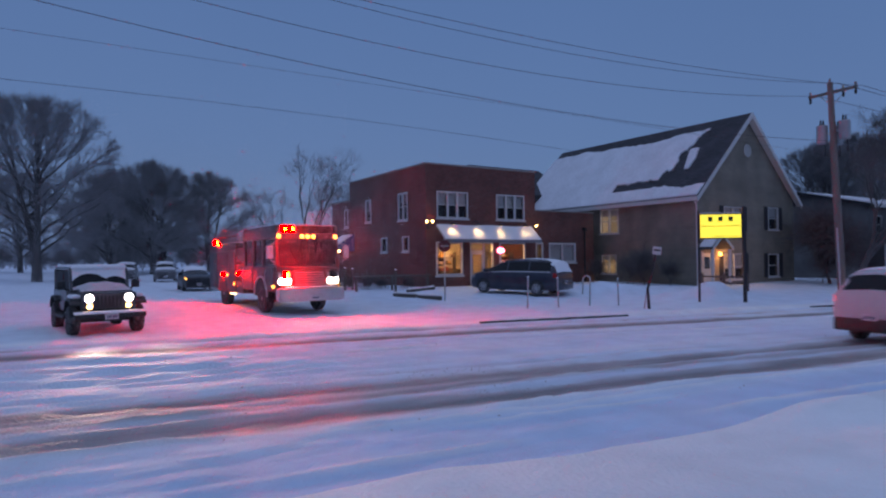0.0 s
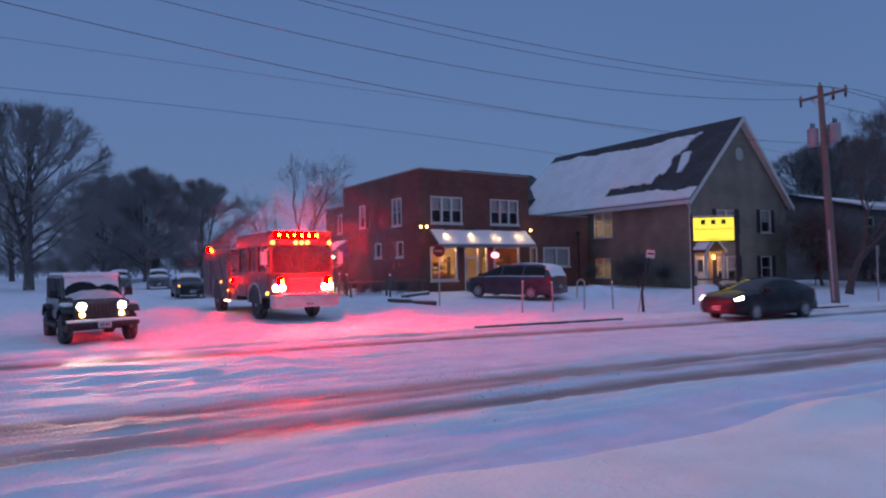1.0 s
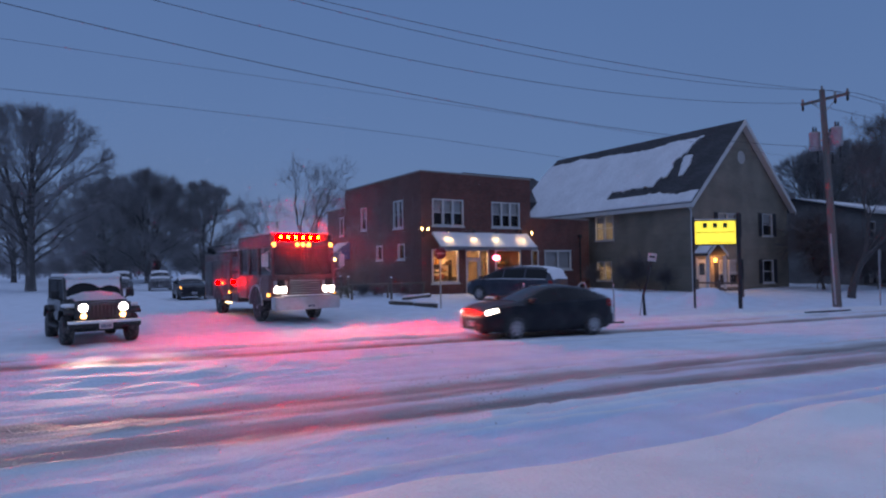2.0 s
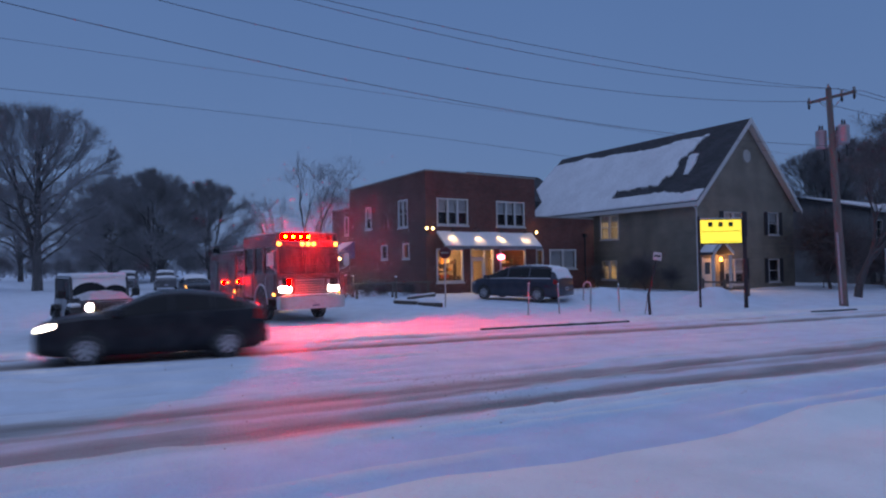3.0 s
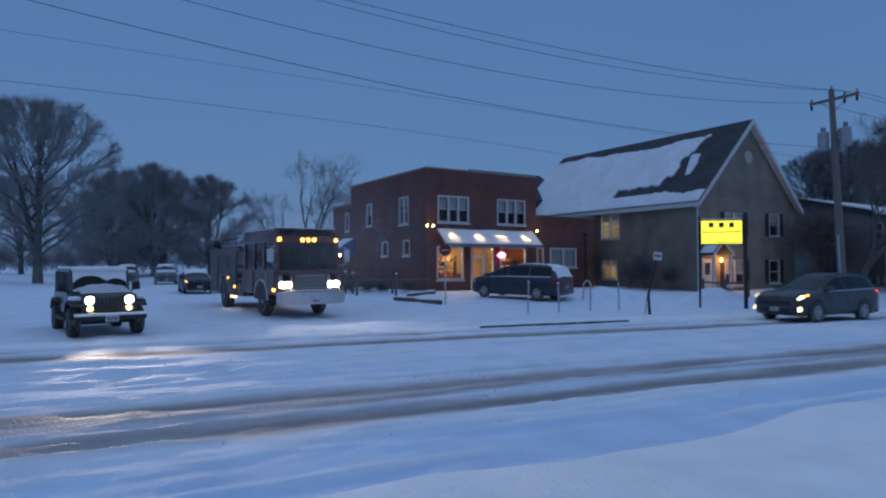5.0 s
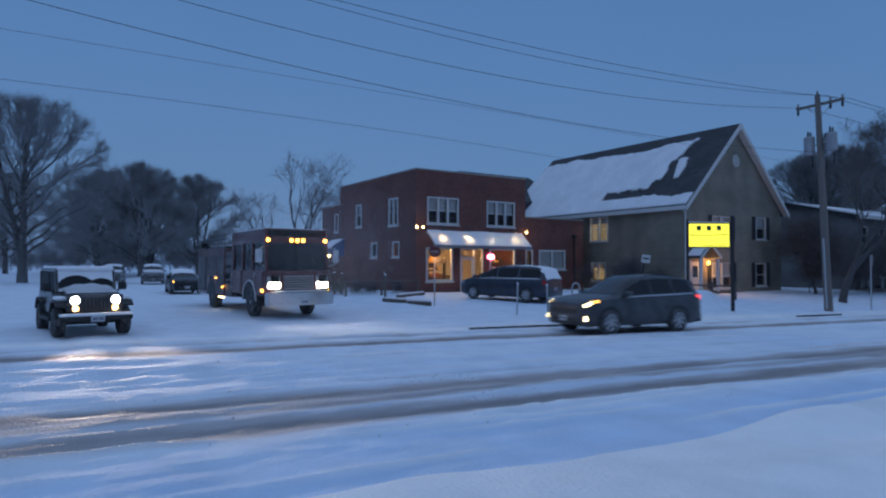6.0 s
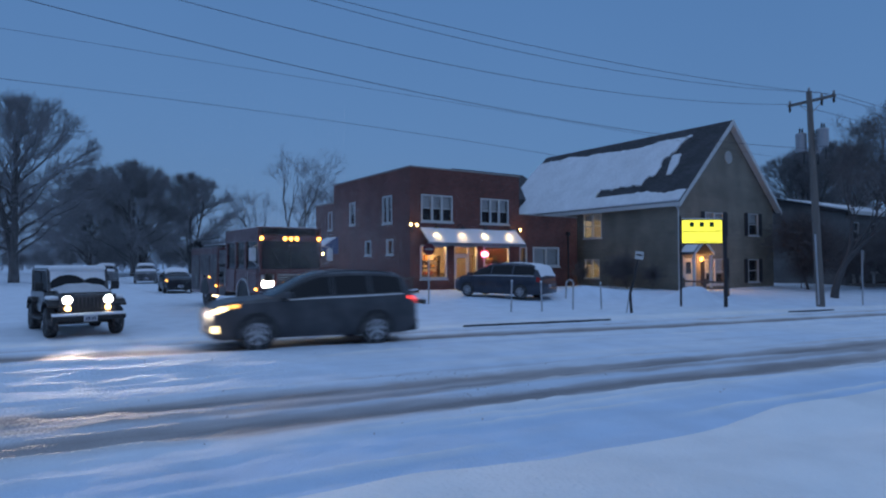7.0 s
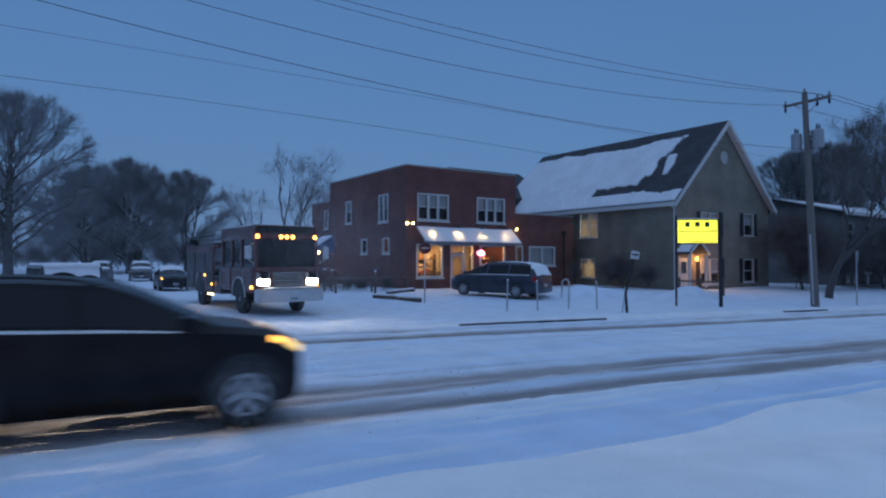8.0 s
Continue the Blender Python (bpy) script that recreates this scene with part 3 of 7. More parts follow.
    part("counter", boxes((3.0, 5.4, 3.2, 3.8, -0.02, 0.95), bevel=0.02), M_WOOD, shop)
    part("picture", boxes((3.7, 4.3, 4.56, 4.59, 1.2, 1.9)), M_SHUTTER, shop)
    goods = [mat("goods_" + k, c, 0.5, var=0.2) for k, c in (("amber", (0.55, 0.30, 0.08)), ("red", (0.34, 0.08, 0.05)), ("cream", (0.75, 0.66, 0.48)), ("brown", (0.16, 0.09, 0.05)))]
    rnd = random.Random(5)
    for u in (1.35, 6.05):
        for k in range(4):
            t = u + 0.06
            while t < u + 1.45:
                w, hh = rnd.uniform(0.1, 0.28), rnd.uniform(0.12, 0.38)
                part("boxed_goods", boxes((t, t + w, 1.47, 1.70, 0.442 + 0.45 * k, 0.442 + 0.45 * k + hh), bevel=0.01), rnd.choice(goods), shop)
                t += w + rnd.uniform(0.02, 0.2)
    for u in (1.4, 4.2, 6.8):
        part("ceiling_lamp", boxes((u - 0.5, u + 0.5, 1.1, 1.4, 3.02, 3.09)), M_WARMDIM, shop)
    for u, e in ((1.9, 150), (4.2, 220), (6.6, 40)):
        bulb("shop_bulb", (19.2 + u, 32.9, base + 2.7), e, (1.0, 0.62, 0.25), 0.15)
    # rear wing, lower, on the side street
    part("rear_wing_wall", boxes((-0.02, 6.0, D_ + 0.003, D_ + 3.4, -0.4, 6.1), (-0.02, 6.0, D_ + 3.402, D_ + 6.5, -0.4, 4.3)), M_BRICK, shop)
    for z0, z1 in ((4.1, 5.5),):
        wing = Face((-0.02, D_, 0), (0, 1, 0), (-1, 0, 0))
        add_window(wing, shop, 0.25, 0.95, z0, z1, bays=1)
    part("rear_wing_cap", boxes((-0.08, 6.05, D_ + 0.01, D_ + 3.45, 6.103, 6.2), (-0.08, 6.05, D_ + 3.46, D_ + 6.55, 4.303, 4.4), bevel=0.01), M_STONE, shop)
    return shop


def make_annex():
    """The low brick shed beside the shop."""
    base = 0.18
    ob = thing("brick_annex", "single-storey dark red brick extension with a white window", "building", pose(27.83, 32.02, base))
    W_, D_, H_ = 5.55, 9.0, 4.90
    front = Face((0, 0, 0), (1, 0, 0), (0, -1, 0))
    holes = [(1.22, 3.72, 1.38, 2.74), (0.02, 0.68, 1.62, 2.74)]
    bm = bmesh.new()
    wall_mesh(bm, (0, 0, -0.5), (1, 0, 0), (0, 1, 0), W_, H_ + 0.5, [(a, b, c + 0.5, d + 0.5) for a, b, c, d in holes], 0.28)
    part("front_wall", bm, M_BRICK, ob)
    part("side_wall", boxes((W_ - 0.28, W_, 0.28, D_, -0.5, H_), (0, 0.28, 0.28, D_, -0.5, H_), (0.28, W_ - 0.28, D_ - 0.28, D_, -0.5, H_)), M_BRICK, ob)
    part("roof_deck", boxes((0.28, W_ - 0.28, 0.28, D_ - 0.28, H_ - 0.4, H_ - 0.2)), M_SNOW, ob)
    for k in range(4):
        a = k * (W_ + 0.05) / 4
        part("coping", boxes((a + 0.004, a + (W_ + 0.05) / 4 - 0.004, -0.05, 0.32, H_ + 0.002, H_ + 0.07), bevel=0.012), M_STONE, ob, "snow-dusted coping")
    add_window(front, ob, *holes[0], bays=2, meeting=False, trim=0.12, blind=0.9)
    add_window(front, ob, *holes[1], bays=1, meeting=False, lit=True)
    part("warm_room", boxes((0.29, 0.95, 0.6, 0.62, 1.5, 2.8)), M_ROOM, ob)
    bm = bmesh.new()
    add_tube(bm, [(4.55, -0.09, 3.6), (4.55, -0.09, -0.3)], 0.06)
    add_box(bm, 4.43, 4.67, -0.2, -0.003, 3.6, 3.85)
    part("downpipe", bm, M_SHUTTER, ob)
    bulb("annex_bulb", (28.3, 32.45, base + 2.3), 2.0, (1.0, 0.62, 0.25), 0.08)


def make_awning():
    ob = thing("shop_awning", "snowy sloped shop awning lit by four gooseneck lamps", "awning", pose(19.2, 32.0, 0.22))
    a, b = 0.70, 8.30
    bm = bmesh.new()
    n = 14
    v = []
    for k in range(n + 1):
        u = a + (b - a) * k / n
        sag = 0.012 * (k % 2)
        v.append([bm.verts.new(p) for p in ((u, -0.01, 3.72), (u, -0.55, 3.27 - sag), (u, -1.05, 2.84 - sag), (u, -1.06, 2.66))])
    for p, q in zip(v, v[1:]):
        for k in range(3):
            bm.faces.new((p[k], q[k], q[k + 1], p[k + 1]))
    bmesh.ops.solidify(bm, geom=bm.faces[:], thickness=0.02)
    cloth = part("canopy", bm, M_CLOTH, ob)
    bm = bmesh.new()
    for k in range(n + 1):
        u = a + 0.03 + (b - a - 0.06) * k / n
        v[k] = [bm.verts.new(p) for p in ((u, -0.03, 3.78 + 0.02 * math.sin(k)), (u, -0.50, 3.37 + 0.02 * math.sin(k * 2.1)), (u, -0.98, 2.93 + 0.015 * math.sin(k * 1.3)), (u, -1.04, 2.86))]
    for p, q in zip(v, v[1:]):
        for k in range(3):
            bm.faces.new((p[k], q[k], q[k + 1], p[k + 1]))
    part("snow_layer", bm, M_SNOW, cloth, smooth=50)
    bm = bmesh.new()
    for u in (a, b):
        add_tube(bm, [(u, -0.02, 2.70), (u, -1.02, 2.70), (u, -1.02, 2.84), (u, -0.02, 3.70)], 0.016, 6)
    add_tube(bm, [(a, -1.02, 2.84), (b, -1.02, 2.84)], 0.016, 6)
    part("awning_frame", bm, M_STEEL, ob)
    for i, u in enumerate((1.55, 3.45, 5.25, 7.25)):
        lamp = thing("gooseneck_lamp", "dark gooseneck lamp shining on the awning", "lamp", pose(19.2 + u, 32.0, 0.22), group="lamps over the awning")
        bm = bmesh.new()
        add_tube(bm, [(0, -0.003, 3.95), (0, -0.35, 4.02), (0, -0.58, 3.98), (0, -0.64, 3.86)], 0.02, 8)
        part("arm", bm, M_BLACK, lamp, smooth=60)
        bm = bmesh.new()
        add_lathe(bm, [(0.04, 0.10), (0.07, 0.06), (0.19, -0.04), (0.20, -0.07), (0.185, -0.065), (0.05, 0.03)], (0, -0.64, 3.80), "z", 16)
        part("shade", bm, M_BLACK, lamp, smooth=50)
        bm = bmesh.new()
        add_lathe(bm, [(0.02, 0.05), (0.05, 0.0), (0.04, -0.04), (0.01, -0.055)], (0, -0.64, 3.79), "z", 12)
        part("bulb", bm, M_WARM, lamp, smooth=60)
        spot("awning_light", (19.2 + u, 32.0 - 0.64, 0.22 + 3.72), (19.2 + u, 32.0 - 0.52, 3.2), 34, (1.0, 0.68, 0.30), 98, 0.8, 0.05)


def make_wall_flood(x, y, z, heads, glow):
    ob = thing("floodlight", "small twin-headed wall floodlight, glowing warm", "lamp", pose(x, y, z), group="floodlights on the shop")
    part("wall_plate", boxes((-0.07, 0.07, -0.04, 0.0, -0.45, 0.02), bevel=0.01), M_BLACK, ob)
    for k in range(heads):
        d = (k - (heads - 1) / 2) * 0.42
        bm = bmesh.new()
        add_tube(bm, [(0, -0.03, -0.05), (d * 0.6, -0.1, 0.0), (d, -0.16, 0.02)], 0.018, 6)
        add_lathe(bm, [(0.04, 0.10), (0.07, 0.04), (0.095, -0.08), (0.09, -0.08)], (d, -0.18, 0.02), "y", 14)
        head = part("head", bm, M_BLACK, ob, smooth=40)
        bm = bmesh.new()
        add_lathe(bm, [(0.085, 0.0), (0.065, -0.03), (0.02, -0.045)], (d, -0.262, 0.02), "y", 14)
        part("lens", bm, glow, head, smooth=60)
    bulb("flood_bulb", (x, y - 0.45, z + 0.02), 5, (1.0, 0.66, 0.28), 0.1)


def make_open_sign():
    ob = thing("neon_sign", "small oval glowing neon sign hung in the shop window", "sign", pose(24.83, 31.97, 2.40))
    bm = bmesh.new()
    add_lathe(bm, [(0.27, 0.0), (0.27, -0.04), (0.25, -0.06), (0.0, -0.06)], (0, 0, 0), "y", 24)
    bmesh.ops.scale(bm, vec=(1, 1, 0.52), verts=bm.verts)
    part("tube_panel", bm, lamp_mat("neon_pink_white", (1.0, 0.62, 0.80), 4.5), ob, smooth=40)
    bm = bmesh.new()
    pts = [(0.30 * math.cos(k * math.tau / 24), -0.02, 0.17 * math.sin(k * math.tau / 24)) for k in range(25)]
    add_tube(bm, pts, 0.018, 6)
    part("tube_rim", bm, lamp_mat("neon_red", (1.0, 0.10, 0.22), 9.0), ob, smooth=60)
    bulb("neon_light", (24.83, 31.7, 2.3), 5.0, (1.0, 0.22, 0.45), 0.2)


def make_side_awning():
    ob = thing("side_awning", "blue canvas awning with snow over a side door", "awning", pose(19.18, 42.2, 0.22))
    bm = bmesh.new()
    add_prism(bm, [(-0.003, 3.55), (-1.55, 2.55), (-1.55, 2.30), (-0.003, 2.30)], "y", 0, 2.6)
    part("canopy", bm, M_BLUECLOTH, ob)
    bm = bmesh.new()
    add_prism(bm, [(-0.10, 3.57), (-1.5, 2.67), (-1.52, 2.60), (-0.10, 3.50)], "y", 0.2, 2.0)
    part("snow_layer", bm, M_SNOW, ob)
    lamp = thing("porch_lamp", "small warm porch lamp under the blue awning", "lamp", pose(17.9, 42.1, 2.5))
    bm = bmesh.new()
    add_lathe(bm, [(0.03, 0.12), (0.09, 0.05), (0.10, -0.06), (0.03, -0.10)], (0, 0, 0), "z", 12)
    part("globe", bm, M_WARM, lamp, smooth=60)
    bm = bmesh.new()
    add_tube(bm, [(0, 0, -2.35), (0, 0, -0.1)], 0.03, 8)
    part("post", bm, M_BLACK, lamp)
    return ob


def gable_roof(bm, x0, x1, y0, y1, z_eave, z_ridge, over=0.4, th=0.22):
    """A solid gable roof with its ridge along y."""
    xm = (x0 + x1) / 2
    k = (z_ridge - z_eave) / (xm - x0)
    a, b = x0 - over, x1 + over
    ze = z_eave - over * k
    add_prism(bm, [(a, ze), (xm, z_ridge), (b, ze), (b, ze + th), (xm, z_ridge + th * 1.25), (a, ze + th)], "y", y0 - over, y1 + over)
    return k, ze


M_ORANGE = lamp_mat("orange_lantern_glow", (1.0, 0.42, 0.08), 9.0)


def make_tan_house():
    base = 0.0
    W_, D_, H_, R_ = 11.4, 17.5, 5.75, 11.2
    ob = thing("clapboard_house", "tall taupe clapboard house with a steep snow-patched gable roof", "house", pose(34.5, 24.4, base))
    front, left = Face((0, 0, 0), (1, 0, 0), (0, -1, 0)), Face((0, 0, 0), (0, 1, 0), (-1, 0, 0))
    fh = [(8.10, 9.38, 3.72, 5.28), (8.02, 9.36, 0.42, 2.02), (2.95, 5.05, 3.60, 5.16), (2.85, 5.15, 0.34, 2.06), (0.62, 1.62, 0.06, 2.10)]
    bm = bmesh.new()
    wall_mesh(bm, (0, 0, -0.5), (1, 0, 0), (0, 1, 0), W_, H_ + 0.5, [(a, b, c + 0.5, d + 0.5) for a, b, c, d in fh], 0.26)
    add_prism(bm, [(0, H_ + 0.001), (W_, H_ + 0.001), (W_ / 2, R_)], "y", 0.0, 0.26)
    part("front_wall", bm, M_SIDING, ob)
    lh = [(6.28, 8.02, 3.62, 5.38), (6.52, 7.92, 0.70, 2.08)]
    bm = bmesh.new()
    wall_mesh(bm, (0, 0.26, -0.5), (0, 1, 0), (1, 0, 0), D_ - 0.26, H_ + 0.5, [(a - 0.26, b - 0.26, c + 0.5, d + 0.5) for a, b, c, d in lh], 0.26)
    part("side_wall", bm, M_SIDING, ob)
    part("far_wall", boxes((W_ - 0.26, W_, 0.26, D_, -0.5, H_), (0.26, W_ - 0.26, D_ - 0.26, D_, -0.5, H_)), M_SIDING, ob)
    part("ceiling_slab", boxes((0.26, W_ - 0.26, 0.26, D_ - 0.26, 2.75, 2.9), (0.26, W_ - 0.26, 0.26, D_ - 0.26, -0.2, -0.02)), M_ROOM, ob)
    bm = bmesh.new()
    k, ze = gable_roof(bm, 0, W_, 0, D_, H_ + 0.12, R_ + 0.10)
    roof = part("roof", bm, M_SHINGLE, ob)
    # white barge boards, eaves board and gutter, corner boards
    xm = W_ / 2
    for sgn in (-1, 1):
        bm = bmesh.new()
        xa, za = xm + sgn * (xm + 0.42), ze - 0.06
        add_prism(bm, [(xm, R_ + 0.02), (xa, za - 0.14), (xa, za + 0.18), (xm, R_ + 0.40)], "y", -0.46, -0.403)
        part("barge_board", bm, M_WHITE, ob, "white painted barge board")
        bm = bmesh.new()
        add_prism(bm, [(xm, R_ + 0.085), (xa, ze - 0.015), (xa, ze - 0.04), (xm, R_ + 0.06)], "y", -0.40, -0.003)
        part("gable_soffit", bm, M_WHITE, ob)
    part("eaves_board", boxes((-0.46, -0.405, -0.40, D_ + 0.4, ze - 0.10, ze + 0.16)), M_WHITE, ob)
    part("soffit", boxes((-0.40, -0.003, -0.38, D_ + 0.38, ze - 0.10, ze - 0.06)), M_SIDING, ob)
    bm = bmesh.new()
    add_tube(bm, [(-0.42, -0.10, ze), (-0.12, -0.12, ze - 0.25), (-0.08, -0.12, ze - 0.4), (-0.08, -0.12, -0.2)], 0.05, 8)
    part("downpipe", bm, M_WHITE, ob)
    part("corner_board", boxes((-0.022, 0.10, -0.022, -0.002, -0.3, H_)), M_SIDING, ob)
    # round gable vent
    bm = bmesh.new()
    add_lathe(bm, [(0.44, 0.0), (0.44, -0.05), (0.36, -0.05), (0.34, -0.015), (0.0, -0.015)], (W_ / 2, -0.004, 9.05), "y", 28)
    part("gable_vent", bm, mat("grey_vent_paint", (0.40, 0.39, 0.37), 0.6), ob, "round pale louvred gable vent")
    add_window(front, ob, *fh[0], bays=1, trim=0.06, blind=0.4)
    add_window(front, ob, *fh[1], bays=1, trim=0.06)
    add_window(front, ob, *fh[2], bays=2, trim=0.06, blind=0.35)
    add_window(front, ob, *fh[3], bays=2, trim=0.06, blind=0.55, cross=False)
    for u0, u1, z0, z1 in fh[:4]:
        for a, b in ((u0 - 0.48, u0 - 0.04), (u1 + 0.04, u1 + 0.48)):
            bm = bmesh.new()
            front.box(bm, a, b, 0.003, 0.03, z0 - 0.04, z1 + 0.04)
            for j in range(14):
                zz = z0 + 0.04 + (z1 - z0 - 0.08) * j / 14
                front.box(bm, a + 0.05, b - 0.05, 0.031, 0.045, zz, zz + (z1 - z0) / 20)
            part("shutter", bm, M_SHUTTER, ob, "dark louvred shutter")
    for h in lh:
        add_window(left, ob, *h, bays=2, trim=0.06, lit=True, blind=0.25)
    # rooms behind the lit windows
    part("room_wall", boxes((3.0, 3.1, 4.6, 10.0, -0.02, 2.75), (0.27, 3.0, 4.5, 4.6, -0.02, 2.75), (0.27, 3.0, 10.0, 10.1, -0.02, 2.75),
                            (3.0, 3.1, 4.6, 10.0, 2.9, 5.7), (0.27, 3.0, 4.5, 4.6, 2.9, 5.7), (0.27, 3.0, 10.0, 10.1, 2.9, 5.7)), M_ROOM, ob)
    bulb("house_bulb", (36.2, 31.6, 1.9), 110, (1.0, 0.84, 0.52), 0.12)
    bulb("house_bulb", (36.2, 31.4, 5.2), 120, (1.0, 0.93, 0.72), 0.12)
    # front door in a small gabled porch
    bm = bmesh.new()
    front.box(bm, 0.62, 1.62, -0.10, -0.05, 0.06, 2.10)
    for z0, z1 in ((0.25, 0.9), (1.05, 1.9)):
        front.box(bm, 0.80, 1.44, -0.05, -0.035, z0, z1)
    door = part("front_door", bm, M_WHITE, ob, "white panelled front door")
    bm = bmesh.new()
    front.box(bm, 0.86, 1.38, -0.034, -0.026, 1.1, 1.85)
    part("door_pane", bm, M_DARKGLASS, door)
    bm = bmesh.new()
    for a, b in ((0.46, 0.60), (1.64, 1.78)):
        front.box(bm, a, b, 0.003, 0.04, -0.1, 2.2)
    part("door_casing", bm, M_WHITE, ob)
    bm = bmesh.new()
    add_prism(bm, [(0.1, 2.32), (1.12, 3.12), (2.14, 2.32), (2.14, 2.44), (1.12, 3.26), (0.1, 2.44)], "y", -1.1, -0.003)
    porch = part("porch_roof", bm, M_SHINGLE, ob)
    bm = bmesh.new()
    add_prism(bm, [(0.06, 2.27), (1.12, 3.10), (2.18, 2.27), (2.18, 2.47), (1.12, 3.30), (0.06, 2.47)], "y", -1.16, -1.105)
    part("porch_gable", bm, M_WHITE, porch, "white barge boards with snow")
    bm = bmesh.new()
    add_prism(bm, [(0.15, 2.46), (1.12, 3.25), (1.12, 3.34), (0.12, 2.53)], "y", -1.0, -0.1)
    part("porch_snow", bm, M_SNOW, porch)
    part("porch_post", boxes((0.16, 0.30, -1.05, -0.91, -0.2, 2.32)), M_WHITE, ob)
    part("porch_post", boxes((1.94, 2.08, -1.05, -0.91, -0.2, 2.32)), M_WHITE, ob)
    lamp = part("porch_lantern", boxes((2.33, 2.45, -0.15, -0.003, 1.92, 2.14), bevel=0.02), M_ORANGE, ob, "glowing porch lantern")
    bulb("porch_bulb", (34.5 + 2.40, 24.4 - 0.60, 2.0), 85, (1.0, 0.46, 0.12), 0.08)
    # snow on the left slope: a thick sheet with a ragged, slipped edge
    gy, gt = 150, 70
    bm = bmesh.new()
    grid = {}
    Y = np.linspace(-0.38, D_ + 0.35, gy)
    T = np.linspace(0.0, 1.0, gt)
    slope_len = math.hypot(xm + 0.4, R_ + 0.10 - ze)
    for i in range(gy):
        for j in range(gt):
            y, t = Y[i], T[j]
            nz = float(vnoise(np.array([y * 0.9]), np.array([t * 7.0]), 201)[0]) + 0.5 * float(vnoise(np.array([y * 2.6]), np.array([t * 16.0]), 202)[0])
            top = 0.93 - 0.05 * nz - 0.06 * math.exp(-((y - 7) / 5) ** 2)
            # bare stretch by the front: everything right of a slanting ragged line
            bare_edge = 2.0 + 2.0 * (0.95 - t) * (1 if t > 0.25 else 0.6) + 1.1 * (nz - 0.75)
            low_strip = t < 0.12 + 0.05 * (nz - 0.75)
            slide = 0.14 < t < 0.235 + 0.05 * (nz - 0.75) and y < 7.3 and not low_strip
            island = 1.6 < y < 2.9 and 0.34 < t < 0.62 and abs((y - 1.3) / 2.6 - t + 0.22) < 0.10 + 0.03 * nz
            on = (t < top and y > bare_edge and not slide) or low_strip or island
            grid[i, j] = on
    made = {}

    def vert(i, j, lift):
        key = (i, j, lift)
        if key not in made:
            y, t = Y[i], T[j]
            x = -0.4 + t * (xm + 0.4)
            z = ze + 0.22 + t * (R_ + 0.10 - ze + 0.05)
            edge = min(1.0, 0.35 + 0.65 * np.mean([grid.get((i + a, j + b), False) for a in (-1, 0, 1) for b in (-1, 0, 1)]))
            up = (0.10 * edge + 0.03 * float(vnoise(np.array([y * 1.5]), np.array([t * 9]), 203)[0])) if lift else 0.004
            made[key] = bm.verts.new((x - up * 0.68, y, z + up * 0.73))
        return made[key]
    for i in range(gy - 1):
        for j in range(gt - 1):
            if not grid[i, j]:
                continue
            bm.faces.new((vert(i, j, 1), vert(i + 1, j, 1), vert(i + 1, j + 1, 1), vert(i, j + 1, 1)))
            for (a, b), (c, d), nb in (((i, j), (i + 1, j), (i, j - 1)), ((i + 1, j), (i + 1, j + 1), (i + 1, j)), ((i + 1, j + 1), (i, j + 1), (i, j + 1)), ((i, j + 1), (i, j), (i - 1, j))):
                if not grid.get(nb, False) or nb[0] >= gy - 1 or nb[1] >= gt - 1:
                    bm.faces.new((vert(a, b, 1), vert(a, b, 0), vert(c, d, 0), vert(c, d, 1)))
    part("roof_snow", bm, M_ROOFSNOW, roof, "wind-slipped snow with a ragged edge", smooth=70, fix=True)
    # cross wing behind
    bm = bmesh.new()
    add_prism(bm, [(D_ - 2.0, 7.2), (D_ + 3.0, 10.2), (D_ + 8.0, 7.2), (D_ + 8.0, 6.0), (D_ - 2.0, 6.0)], "x", -3.2, 5.0)
    part("rear_wing_roof", bm, M_SHINGLE, ob)
    part("rear_wing_wall", boxes((-3.0, 5.0, D_ + 0.01, D_ + 7.6, -0.5, 6.1)), M_SIDING, ob)
    return ob


